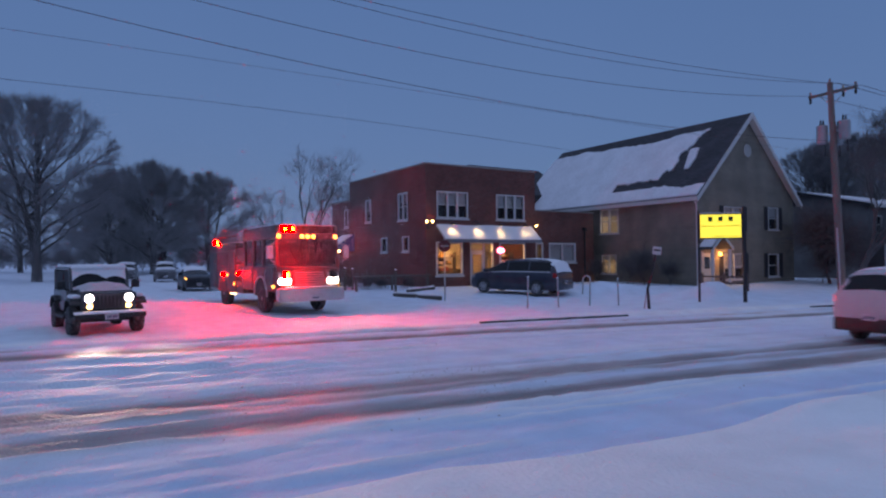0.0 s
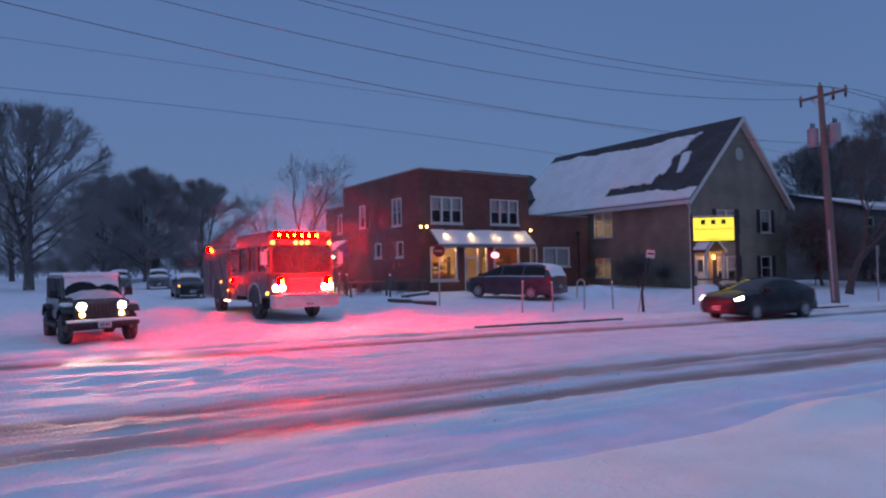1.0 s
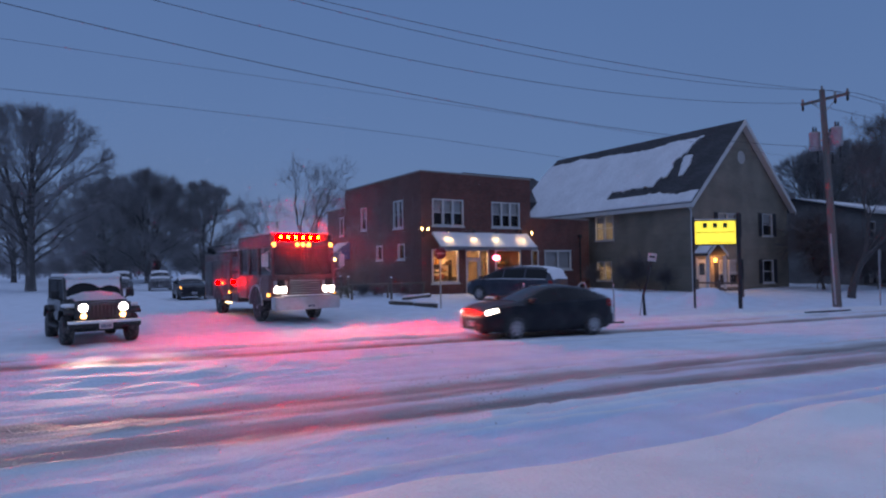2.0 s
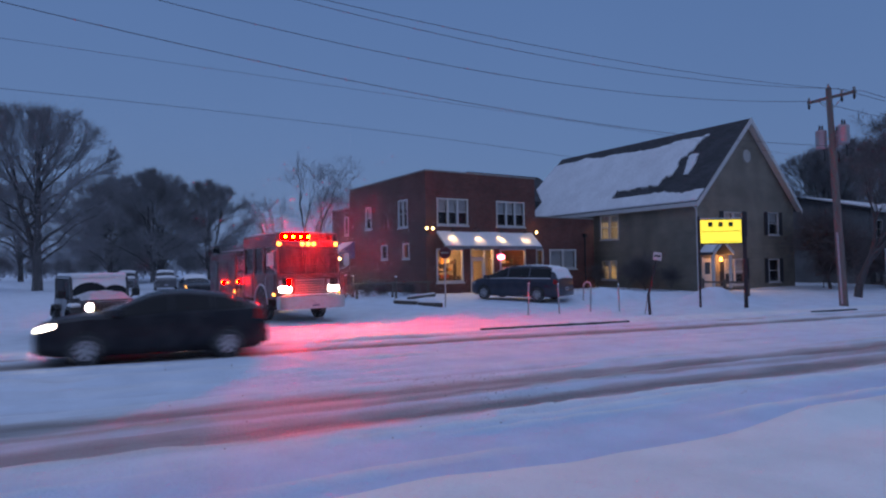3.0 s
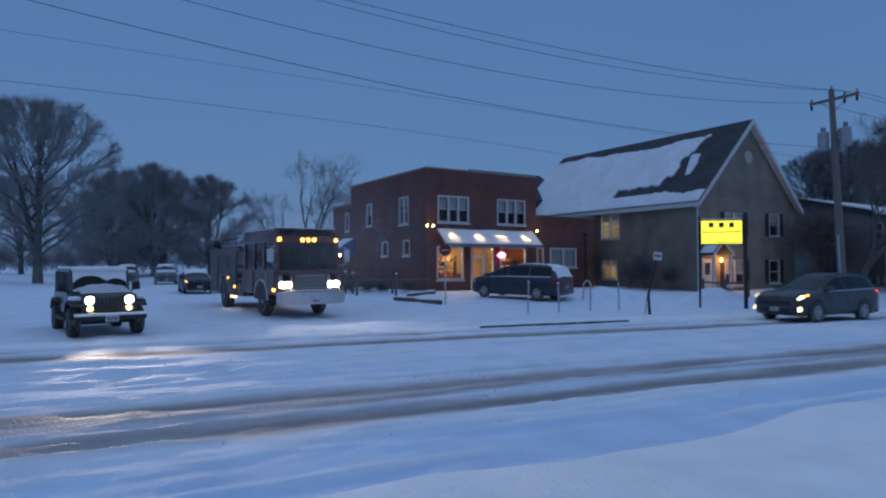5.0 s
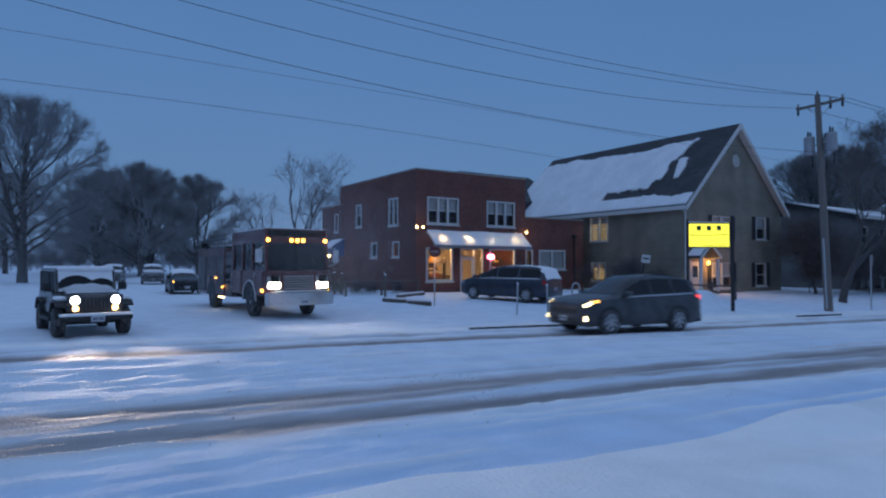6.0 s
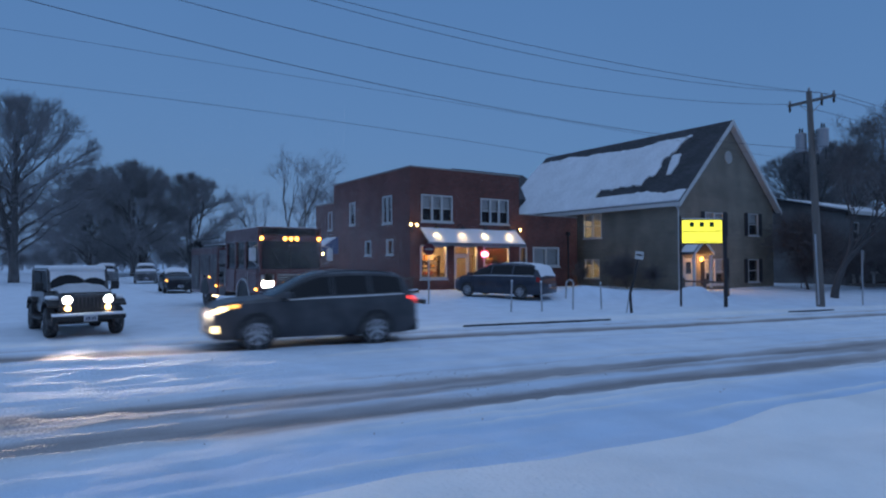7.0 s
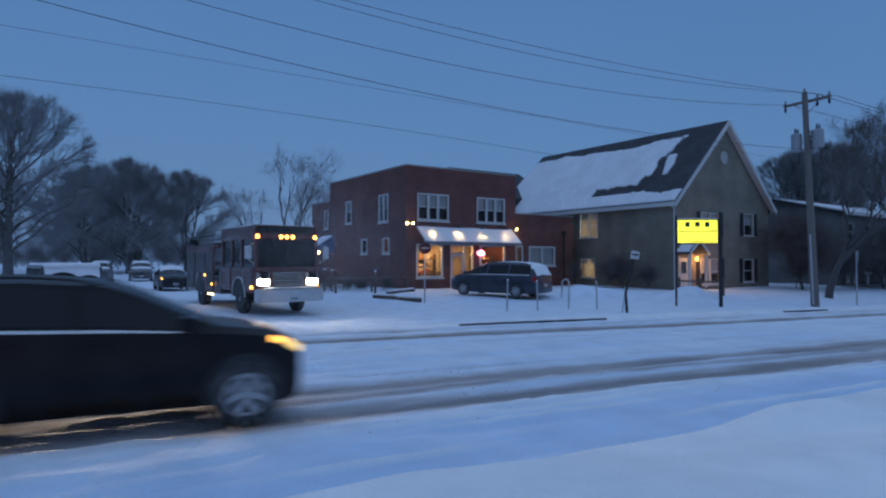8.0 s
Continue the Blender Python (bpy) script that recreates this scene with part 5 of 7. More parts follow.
def make_jeep(m):
    """Boxy two-door off-roader; the origin is under the front axle."""
    ob = thing("off_road_jeep", "boxy dark jeep with round headlights, covered in snow", "jeep", m)
    P = paint("dark_jeep_paint", (0.022, 0.022, 0.024), 0.4, 0.25)
    vinyl = mat("smoked_soft_window", (0.02, 0.02, 0.024), 0.6, var=0.3, bump=0.05, spec=0.2)
    bm = bmesh.new()
    add_box(bm, -3.25, -0.62, -0.77, 0.77, 0.55, 1.12, bevel=0.04)
    add_prism(bm, [(-0.62, 0.62), (0.42, 0.62), (0.42, 1.06), (0.38, 1.10), (-0.62, 1.17)], "y", -0.60, 0.60)
    body = part("body", bm, P, ob, smooth=30)
    part("bonnet", boxes((-0.62, 0.40, -0.58, 0.58, 1.115, 1.15), bevel=0.015), P, ob)
    bm = bmesh.new()
    grid = []
    for i in range(13):
        x = -0.66 + 1.06 * i / 12
        row = []
        for j in range(15):
            y = -0.60 + 1.20 * j / 14
            e = min(1, 3.2 * min(i / 12 + 0.15, 1 - i / 12, j / 14 + 0.05, 1 - j / 14 + 0.05))
            z = 1.172 - 0.055 * (x + 0.62) + 0.15 * e + 0.05 * noise.noise(Vector((x * 3, y * 3, 0))) + (0.07 * max(0, 1 - (x + 0.66) / 0.4))
            row.append(bm.verts.new((x, y, z)))
        grid.append(row)
    for a, b in zip(grid, grid[1:]):
        for j in range(14):
            bm.faces.new((a[j], b[j], b[j + 1], a[j + 1]))
    bmesh.ops.solidify(bm, geom=bm.faces[:], thickness=0.05)
    part("bonnet_snow", bm, M_SNOW, body, "thick snow on the bonnet", smooth=70)
    # flat grille with slots
    part("grille", boxes((0.40, 0.46, -0.66, 0.66, 0.66, 1.10), bevel=0.03), P, ob)
    for k in range(7):
        y = -0.27 + 0.09 * k
        part("grille_slot", boxes((0.458, 0.466, y - 0.028, y + 0.028, 0.74, 1.02)), M_BLACK, ob)
    for sg in (1, -1):
        bm = bmesh.new()
        add_lathe(bm, [(0.125, -0.02), (0.13, 0.02), (0.118, 0.02)], (0.46, sg * 0.47, 0.965), "x", 20)
        ring = part("headlight", bm, M_CHROME, ob, smooth=40)
        bm = bmesh.new()
        add_lathe(bm, [(0.116, 0.012), (0.09, 0.035), (0.02, 0.045)], (0.46, sg * 0.47, 0.965), "x", 20)
        part("lens", bm, M_HEAD, ring, smooth=60)
        bm = bmesh.new()
        add_lathe(bm, [(0.07, -0.02), (0.072, 0.02), (0.05, 0.035), (0.01, 0.04)], (0.46, sg * 0.46, 0.755), "x", 16)
        part("turn_signal", bm, lamp_mat("jeep_amber", (1.0, 0.55, 0.18), 9.0), ob, smooth=60)
        # front and rear flares
        for x, nm in ((0.0, "front_flare"), (-2.46, "rear_flare")):
            bm = bmesh.new()
            w = 0.55
            pts = [(x - w, 0.62), (x - w + 0.12, 0.86), (x - 0.22, 0.955), (x + 0.30, 0.955), (x + w - 0.05, 0.84), (x + w - 0.05, 0.79), (x + 0.28, 0.905), (x - 0.22, 0.905), (x - w + 0.17, 0.82), (x - w + 0.06, 0.60)]
            add_prism(bm, pts, "y", min(sg * 0.60, sg * 0.90), max(sg * 0.60, sg * 0.90))
            fl = part(nm, bm, M_BLACK, ob)
            if x == 0.0:
                bm = bmesh.new()
                add_box(bm, -0.25, 0.32, min(sg * 0.61, sg * 0.87), max(sg * 0.61, sg * 0.87), 0.957, 1.06, bevel=0.04)
                part("flare_snow", bm, M_SNOW, fl, smooth=60)
        part("door", boxes((-1.75, -0.72, min(sg * 0.772, sg * 0.80), max(sg * 0.772, sg * 0.80), 0.60, 1.14), bevel=0.01), P, ob)
        part("side_window", boxes((-1.70, -0.80, min(sg * 0.712, sg * 0.72), max(sg * 0.712, sg * 0.72), 1.18, 1.66)), vinyl, ob)
        part("rear_side_window", boxes((-3.05, -1.84, min(sg * 0.712, sg * 0.72), max(sg * 0.712, sg * 0.72), 1.22, 1.66)), vinyl, ob)
        bm = bmesh.new()
        add_box(bm, -0.86, -0.72, min(sg * 0.82, sg * 1.02), max(sg * 0.82, sg * 1.02), 1.18, 1.40, bevel=0.03)
        add_tube(bm, [(-0.76, sg * 0.77, 1.14), (-0.78, sg * 0.86, 1.22)], 0.025, 8)
        part("wing_mirror", bm, M_BLACK, ob, smooth=40)
        part("side_step", boxes((-1.95, -0.62, min(sg * 0.74, sg * 0.90), max(sg * 0.74, sg * 0.90), 0.40, 0.47), bevel=0.02), M_BLACK, ob)
    # windscreen frame and hard top
    bm = bmesh.new()
    for y0, y1, a, b in ((-0.73, -0.65, 0, 1), (0.65, 0.73, 0, 1), (-0.65, 0.65, 0, 0.10), (-0.65, 0.65, 0.88, 1)):
        x0, x1 = -0.66 - 0.22 * a, -0.66 - 0.22 * b
        z0, z1 = 1.14 + 0.60 * a, 1.14 + 0.60 * b
        add_prism(bm, [(x0, z0), (x1, z1), (x1 - 0.06, z1), (x0 - 0.06, z0)], "y", y0, y1)
    part("windscreen_frame", bm, P, ob)
    bm = bmesh.new()
    add_prism(bm, [(-0.70, 1.18), (-0.89, 1.70), (-0.90, 1.70), (-0.71, 1.18)], "y", -0.66, 0.66)
    glass = part("windscreen", bm, M_CARGLASS, ob)
    # snow left on the screen outside the two wiper arcs
    bm = bmesh.new()
    cells = {}
    nx, nz = 66, 34
    for i in range(nx):
        for j in range(nz):
            y, h = -0.66 + 1.32 * (i + 0.5) / nx, 0.62 * (j + 0.5) / nz
            wiped = any(math.hypot(y - c, (h - 0.0) * 1.05) < r for c, r in ((0.38, 0.40), (-0.24, 0.50))) and h > 0.06 + 0.05 * abs(math.sin(y * 5))
            cells[i, j] = not wiped
    made = {}

    def vv(i, j):
        if (i, j) not in made:
            y, h = -0.66 + 1.32 * i / nx, 0.60 * j / nz
            made[i, j] = bm.verts.new((-0.685 - 0.365 * h + 0.025, y, 1.16 + 0.93 * h))
        return made[i, j]
    for (i, j), on in cells.items():
        if on:
            bm.faces.new((vv(i, j), vv(i + 1, j), vv(i + 1, j + 1), vv(i, j + 1)))
    bmesh.ops.recalc_face_normals(bm, faces=bm.faces)
    bmesh.ops.solidify(bm, geom=bm.faces[:], thickness=0.02)
    part("screen_snow", bm, M_SNOW, glass, "snow around two wiped arcs", smooth=50)
    for y in (0.25, -0.38):
        bm = bmesh.new()
        add_tube(bm, [(-0.63, y, 1.18), (-0.70, y + 0.25, 1.33)], 0.01, 6)
        part("wiper", bm, M_BLACK, glass)
    bm = bmesh.new()
    add_box(bm, -3.20, -0.90, -0.71, 0.71, 1.68, 1.76, bevel=0.03)
    for y0, y1 in ((-0.705, -0.665), (0.665, 0.705)):
        for x0, x1 in ((-1.82, -1.72), (-3.20, -3.08), (-0.92, -0.82)):
            add_box(bm, x0, x1, y0, y1, 1.10, 1.69)
    part("hard_top", bm, P, ob)
    bm = bmesh.new()
    add_box(bm, -3.18, -0.925, -0.70, 0.70, 1.762, 1.84, bevel=0.035)
    add_box(bm, -0.93, -0.79, -0.69, 0.69, 1.70, 1.838, bevel=0.05)
    part("roof_snow", bm, M_SNOW, ob, "thick even snow on the roof", smooth=60)
    part("tail_panel", boxes((-3.30, -3.252, -0.74, 0.74, 0.56, 1.70), bevel=0.01), P, ob)
    bm = bmesh.new()
    add_box(bm, 0.56, 0.76, -0.84, 0.84, 0.45, 0.585, bevel=0.035)
    for y in (-0.4, 0.4):
        add_box(bm, 0.40, 0.57, y - 0.06, y + 0.06, 0.46, 0.57)
    bump = part("front_bumper", bm, M_BLACK, ob, smooth=40)
    part("bumper_snow", boxes((0.56, 0.765, -0.84, 0.84, 0.575, 0.64), bevel=0.015), M_SNOW, bump)
    plate(ob, 0.772, 0.50, 1)
    for x in (0.0, -2.46):
        part("axle", boxes((x - 0.06, x + 0.06, -0.7, 0.7, 0.32, 0.44)), M_BLACK, ob)
    part("underbody", boxes((-3.1, 0.35, -0.55, 0.55, 0.45, 0.60)), M_BLACK, ob)
    for x in (0.0, -2.46):
        for sg in (1, -1):
            wheel_parts(ob, x, sg * 0.765, 0.385, 0.25, M_BLACK, 5)
    return ob


def beacon(owner, name, at, half, high, glow, face=0.0):
    """A warning lamp: a black half-case, and a turning drum in it that shines on one side only and stands out of the case when lit."""
    x, y, z = at
    t = 0.012
    R = half * 0.80
    f = half * 0.1
    bm = bmesh.new()
    add_box(bm, -half - t, -half, -half - t, half + t, -high / 2 - t, high / 2 + t)
    add_box(bm, -half, f, -half - t, -half, -high / 2 - t, high / 2 + t)
    add_box(bm, -half, f, half, half + t, -high / 2 - t, high / 2 + t)
    add_box(bm, -half, f, -half, half, high / 2, high / 2 + t)
    add_box(bm, -half, f, -half, half, -high / 2 - t, -high / 2)
    case = part(name, bm, M_LINING, owner)
    case.matrix_basis = Matrix.Translation((x, y, z)) @ pose(0, 0, 0, 0, 0, face)
    bm = bmesh.new()
    n = 10
    pts = [(R * math.cos(a), R * math.sin(a)) for a in (-math.pi / 2 + math.pi * k / n for k in range(n + 1))]
    add_prism(bm, pts, "z", -high * 0.44, high * 0.44)
    drum = part("lamp_drum", bm, glow, case, smooth=40)
    bm = bmesh.new()
    w = half + t * 0.6
    add_prism(bm, [(-0.004, -w), (-0.004, w), (-half * 0.2, w), (-half * 0.2, -w)], "z", -high / 2 - t * 0.6, high / 2 + t * 0.6)
    part("drum_back", bm, M_LINING, drum)
    # Added amber plate: paints the overexposed, yellow-looking middle of the lit drum.
    bm = bmesh.new()
    add_box(bm, R * 0.95, R * 1.04, -half * 0.66, half * 0.66, -high * 0.40, high * 0.40)
    part("lamp_glare_plate", bm, M_GLARE, drum)
    return drum


BEACONS = {}


def make_fire_engine(m):
    """A pumper with a square cab; the origin is under the front axle."""
    ob = thing("fire_engine", "dark red fire engine with chrome bumper and warning lights", "fire engine", m)
    RED = paint("fire_engine_red", (0.085, 0.010, 0.011), 0.35, 0.10, 0.2)
    TREAD = mat("tread_plate", (0.075, 0.062, 0.064), 0.5, 0.4, var=0.2, bump=0.2, dirt=(0.3, 0.29, 0.28), dirt_amount=0.4)
    # cab shell: pillars, brow, lower panels
    bm = bmesh.new()
    add_box(bm, -2.25, 1.62, -1.20, 1.20, 0.80, 1.72, bevel=0.06)
    cab = part("cab", bm, RED, ob, smooth=35)
    # the raised roof, with a niche along its front for the light bar
    part("cab_roof", boxes((-2.25, 1.27, -1.20, 1.20, 2.70, 3.19), bevel=0.06), RED, ob, smooth=35)
    bm = bmesh.new()
    add_box(bm, 1.20, 1.52, -1.20, 1.20, 2.70, 2.925, bevel=0.05)
    add_box(bm, 1.24, 1.53, -1.17, 1.17, 3.165, 3.195, bevel=0.01)
    for sg in (1, -1):
        add_box(bm, 1.24, 1.50, min(sg * 1.10, sg * 1.19), max(sg * 1.10, sg * 1.19), 2.90, 3.17, bevel=0.02)
    part("brow", bm, RED, ob, smooth=35)
    part("brow_snow", boxes((1.22, 1.50, -1.1, 1.1, 3.197, 3.215), bevel=0.008), M_SNOW, ob)
    for y0, y1 in ((-1.19, -1.09), (1.09, 1.19)):
        bm = bmesh.new()
        add_prism(bm, [(1.62, 1.70), (1.50, 2.72), (1.38, 2.72), (1.48, 1.70)], "y", y0, y1)
        part("pillar", bm, RED, cab)
        for x0, x1 in ((0.05, 0.20), (-1.05, -0.90), (-2.25, -2.05)):
            part("pillar", boxes((x0, x1, y0, y1, 1.70, 2.72)), RED, cab)
    part("cab_back", boxes((-2.25, -2.19, -1.09, 1.09, 1.70, 2.72)), RED, cab)
    bm = bmesh.new()
    add_prism(bm, [(1.60, 1.71), (1.49, 2.71), (1.47, 2.71), (1.58, 1.71)], "y", -1.09, 1.09)
    ws = part("windscreen", bm, M_CARGLASS, ob)
    part("screen_pillar", boxes((1.54, 1.60, -0.03, 0.03, 1.71, 2.71)), M_BLACK, ws)
    for y in (-0.55, 0.55):
        bm = bmesh.new()
        add_tube(bm, [(1.64, y + 0.2, 1.74), (1.60, y - 0.15, 2.35)], 0.014, 6)
        part("wiper", bm, M_BLACK, ws)
    for sg in (1, -1):
        for x0, x1 in ((0.22, 1.36), (-0.88, 0.03), (-2.03, -1.07)):
            part("side_window", boxes((x0, x1, min(sg * 1.13, sg * 1.14), max(sg * 1.13, sg * 1.14), 1.72, 2.70)), M_CARGLASS, cab)
        for x0, x1 in ((0.56, 1.40), (-2.10, -1.0)):
            bm = boxes((x0, x1, min(sg * 1.203, sg * 1.225), max(sg * 1.203, sg * 1.225), 0.86, 1.70), bevel=0.008)
            d = part("cab_door", bm, RED, cab)
            bm = bmesh.new()
            add_tube(bm, [(x0 + 0.08, sg * 1.23, 1.0), (x0 + 0.08, sg * 1.28, 1.05), (x0 + 0.08, sg * 1.28, 1.55), (x0 + 0.08, sg * 1.23, 1.6)], 0.018, 6)
            part("grab_rail", bm, M_CHROME, d)
        # mirrors on arms
        bm = bmesh.new()
        add_tube(bm, [(1.45, sg * 1.18, 2.55), (1.70, sg * 1.42, 2.50), (1.70, sg * 1.42, 1.95), (1.5, sg * 1.2, 1.85)], 0.02, 8)
        arm = part("mirror_arm", bm, M_CHROME, ob, smooth=60)
        part("mirror", boxes((1.60, 1.72, min(sg * 1.33, sg * 1.56), max(sg * 1.33, sg * 1.56), 2.0, 2.45), bevel=0.03), M_CHROME, arm)
        bm = bmesh.new()
        wheel_box(bm, 0.0, 0.62, 0.66, min(sg * 0.86, sg * 1.215), max(sg * 0.86, sg * 1.215))
        part("wheel_well", bm, M_BLACK, cab)
        bm = bmesh.new()
        pts = [(0.72 * math.cos(math.pi * k / 16), 0.62 + 0.72 * math.sin(math.pi * k / 16)) for k in range(17)]
        add_tube(bm, [(x, sg * 1.225, z) for x, z in pts], 0.035, 6)
        part("wheel_trim", bm, M_CHROME, cab, smooth=60)
    # front: grille, headlamp bezels, deep chrome bumper
    gr = part("grille", boxes((1.62, 1.70, -0.62, 0.62, 1.0, 1.58), bevel=0.02), RED, ob)
    for k in range(6):
        part("grille_bar", boxes((1.702, 1.725, -0.56, 0.56, 1.06 + 0.085 * k, 1.085 + 0.085 * k)), M_CHROME if k in (0, 5) else M_STEEL, gr)
    part("grille_mesh", boxes((1.7005, 1.702, -0.57, 0.57, 1.04, 1.55)), M_BLACK, gr)
    part("nose_panel", boxes((1.62, 1.645, -1.0, 1.0, 1.58, 1.66)), RED, ob)
    bm = bmesh.new()
    add_prism(bm, [(1.62, -1.22), (2.02, -1.22), (2.22, -0.92), (2.22, 0.92), (2.02, 1.22), (1.62, 1.22)], "z", 0.50, 0.94)
    bmesh.ops.bevel(bm, geom=bm.edges[:], offset=0.03, segments=2, affect="EDGES")
    bump = part("front_bumper", bm, M_CHROME, ob, "salt-stained chrome bumper", smooth=35)
    part("bumper_deck", boxes((1.64, 2.12, -0.95, 0.95, 0.942, 0.965)), TREAD, bump)
    part("bumper_snow", boxes((1.70, 2.10, -0.9, 0.9, 0.966, 1.0), bevel=0.015), M_SNOW, bump)
    plate(ob, 2.235, 0.62, 1)
    for sg in (1, -1):
        bz = part("headlight_bezel", boxes((1.62, 1.68, min(sg * 0.68, sg * 1.14), max(sg * 0.68, sg * 1.14), 1.06, 1.50), bevel=0.02), M_STEEL, ob)
        for y in (0.80, 1.02):
            bm = bmesh.new()
            add_lathe(bm, [(0.118, -0.01), (0.125, 0.012), (0.10, 0.03), (0.01, 0.035)], (1.68, sg * y, 1.19), "x", 16)
            part("headlight", bm, M_HEAD, bz, smooth=60)
        bm = boxes((1.30, 1.50, min(sg * 1.226, sg * 1.25), max(sg * 1.226, sg * 1.25), 0.96, 1.05), bevel=0.01)
        part("side_marker", bm, M_AMBER, ob)
        for nm, y in (("grille_beacon", 0.90),):
            BEACONS["low_left" if sg < 0 else "low_right"] = beacon(ob, nm, (1.80, sg * y, 1.42), 0.11, 0.24, M_STROBE)
    # clearance lamps along the brow
    for y in (-1.08, -0.22, 0.0, 0.22, 1.08):
        bm = bmesh.new()
        add_lathe(bm, [(0.07, 0.0), (0.075, 0.02), (0.05, 0.06), (0.01, 0.07)], (1.522, y, 2.79), "x", 14)
        part("clearance_lamp", bm, M_AMBER, ob, smooth=60)
    # light bar on the roof
    bar = part("light_bar", boxes((1.28, 1.54, -1.0, 1.0, 2.927, 2.938), bevel=0.003), M_BLACK, ob)
    for k in range(7):
        BEACONS["bar%d" % k] = beacon(ob, "bar_beacon", (1.415, -0.84 + 0.28 * k, 3.05), 0.124, 0.19, M_STROBE)
    # pump panel and body with roller-shutter lockers
    part("pump_house", boxes((-3.15, -2.29, -1.18, 1.18, 0.62, 2.45), bevel=0.02), TREAD, ob)
    for sg in (1, -1):
        for k in range(3):
            for j in range(3):
                bm = bmesh.new()
                add_lathe(bm, [(0.07, -0.02), (0.07, 0.02), (0.05, 0.03)], (-2.95 + 0.26 * k, sg * 1.19, 1.2 + 0.32 * j), "y", 12)
                part("gauge", bm, M_BLACK, ob)
    body = part("equipment_body", boxes((-7.3, -3.18, -1.22, 1.22, 0.62, 2.58), bevel=0.04), RED, ob, smooth=35)
    for sg in (1, -1):
        for x0, x1, z0 in ((-4.2, -3.3, 0.75), (-5.75, -4.32, 1.45), (-7.15, -5.9, 0.75)):
            sh = part("locker_shutter", boxes((x0, x1, min(sg * 1.222, sg * 1.235), max(sg * 1.222, sg * 1.235), z0, 2.3), bevel=0.004), TREAD, body)
            rows = [(x0 + 0.03, x1 - 0.03, min(sg * 1.236, sg * 1.244), max(sg * 1.236, sg * 1.244), z0 + 0.05 + 0.1 * k, z0 + 0.12 + 0.1 * k) for k in range(int((2.2 - z0) / 0.1))]
            part("shutter_slat", boxes(*rows), TREAD, sh)
        bm = bmesh.new()
        wheel_box(bm, -5.05, 0.62, 0.66, min(sg * 0.86, sg * 1.232), max(sg * 0.86, sg * 1.232))
        part("wheel_well", bm, M_BLACK, body)
        for x, z in ((-3.25, 1.0), (-4.25, 1.35)):
            part("side_marker", boxes((x - 0.06, x + 0.06, min(sg * 1.252, sg * 1.27), max(sg * 1.252, sg * 1.27), z - 0.04, z + 0.04), bevel=0.01), M_AMBER, ob)
        for x in (-3.4, -3.85):
            part("step_lamp", boxes((x - 0.14, x + 0.14, min(sg * 1.16, sg * 1.21), max(sg * 1.16, sg * 1.21), 0.54, 0.60)), M_HEADWARM, ob)
        # ladder on brackets
        if sg < 0:
            lad = bmesh.new()
            for z in (2.66, 2.98):
                add_tube(lad, [(-7.1, -1.12, z), (-3.4, -1.12, z)], 0.03, 6)
            for k in range(11):
                add_tube(lad, [(-7.0 + 0.35 * k, -1.12, 2.66), (-7.0 + 0.35 * k, -1.12, 2.98)], 0.018, 6)
            part("ladder", lad, M_BLACK, ob)
    for y in (-1.15, 1.15):
        part("hose_bed_rail", boxes((-7.2, -3.3, y - 0.03, y + 0.03, 2.582, 2.64)), TREAD, ob)
    part("hose_bed", boxes((-7.0, -3.5, -0.95, 0.95, 2.583, 2.70), bevel=0.03), M_BLACK, ob)
    part("body_snow", boxes((-6.8, -3.6, -0.85, 0.85, 2.702, 2.75), bevel=0.02), M_SNOW, ob)
    part("cab_snow", boxes((-2.1, 0.75, -1.08, 1.08, 3.192, 3.225), bevel=0.014), M_SNOW, ob)
    part("chassis", boxes((-7.2, 1.6, -0.45, 0.45, 0.55, 0.80)), M_BLACK, ob)
    BEACONS["rear"] = beacon(ob, "body_beacon", (-7.05, -1.0, 2.80), 0.12, 0.2, M_STROBE, 0)
    BEACONS["rear2"] = beacon(ob, "body_beacon", (-5.9, -1.16, 2.66), 0.07, 0.1, M_STROBE, -30)
    BEACONS["side1"] = beacon(ob, "body_beacon", (-5.05, -1.24, 1.36), 0.06, 0.10, M_STROBE, -75)
    BEACONS["side2"] = beacon(ob, "body_beacon", (-2.7, -1.26, 1.42), 0.06, 0.10, M_STROBE, -75)
    for sg in (1, -1):
        wheel_parts(ob, 0.0, sg * 1.03, 0.53, 0.30, M_STEEL, 10)
        wheel_parts(ob, -5.05, sg * 1.03, 0.53, 0.32, M_STEEL, 10)
    return ob


M_GLARE = lamp_mat("lamp_glare_amber", (1.0, 0.42, 0.05), 16.0)
M_STROBE = lamp_mat("red_warning_glow", (1.0, 0.0006, 0.0002), 7000.0)

# the two that wait at the mouth of the side street
JEEP_AT = pose(1.33, 18.95, -0.035, 0, 0, -83.0)
make_jeep(JEEP_AT)
ENGINE_AT = pose(7.9, 23.1, -0.06, 0, 0, -88.0)
make_fire_engine(ENGINE_AT)


def ahead(m, at, aim, name, watts, colour, angle, blend=0.6):
    e, t = m @ Vector(at), m @ Vector(aim)
    spot(name, e, t, watts, colour, angle, blend, 0.08)


for y in (0.47, -0.47):
    ahead(JEEP_AT, (0.80, y, 0.93), (17.0, y * 3.5 - 1.0, 0.0), "jeep_beam", 1350, (1.0, 0.80, 0.64), 36, 1.0)
for y in (0.91, -0.91):
    ahead(ENGINE_AT, (2.26, y, 1.18), (11.0, y * 1.3, 0.05), "engine_beam", 160, (1.0, 0.92, 0.78), 70)
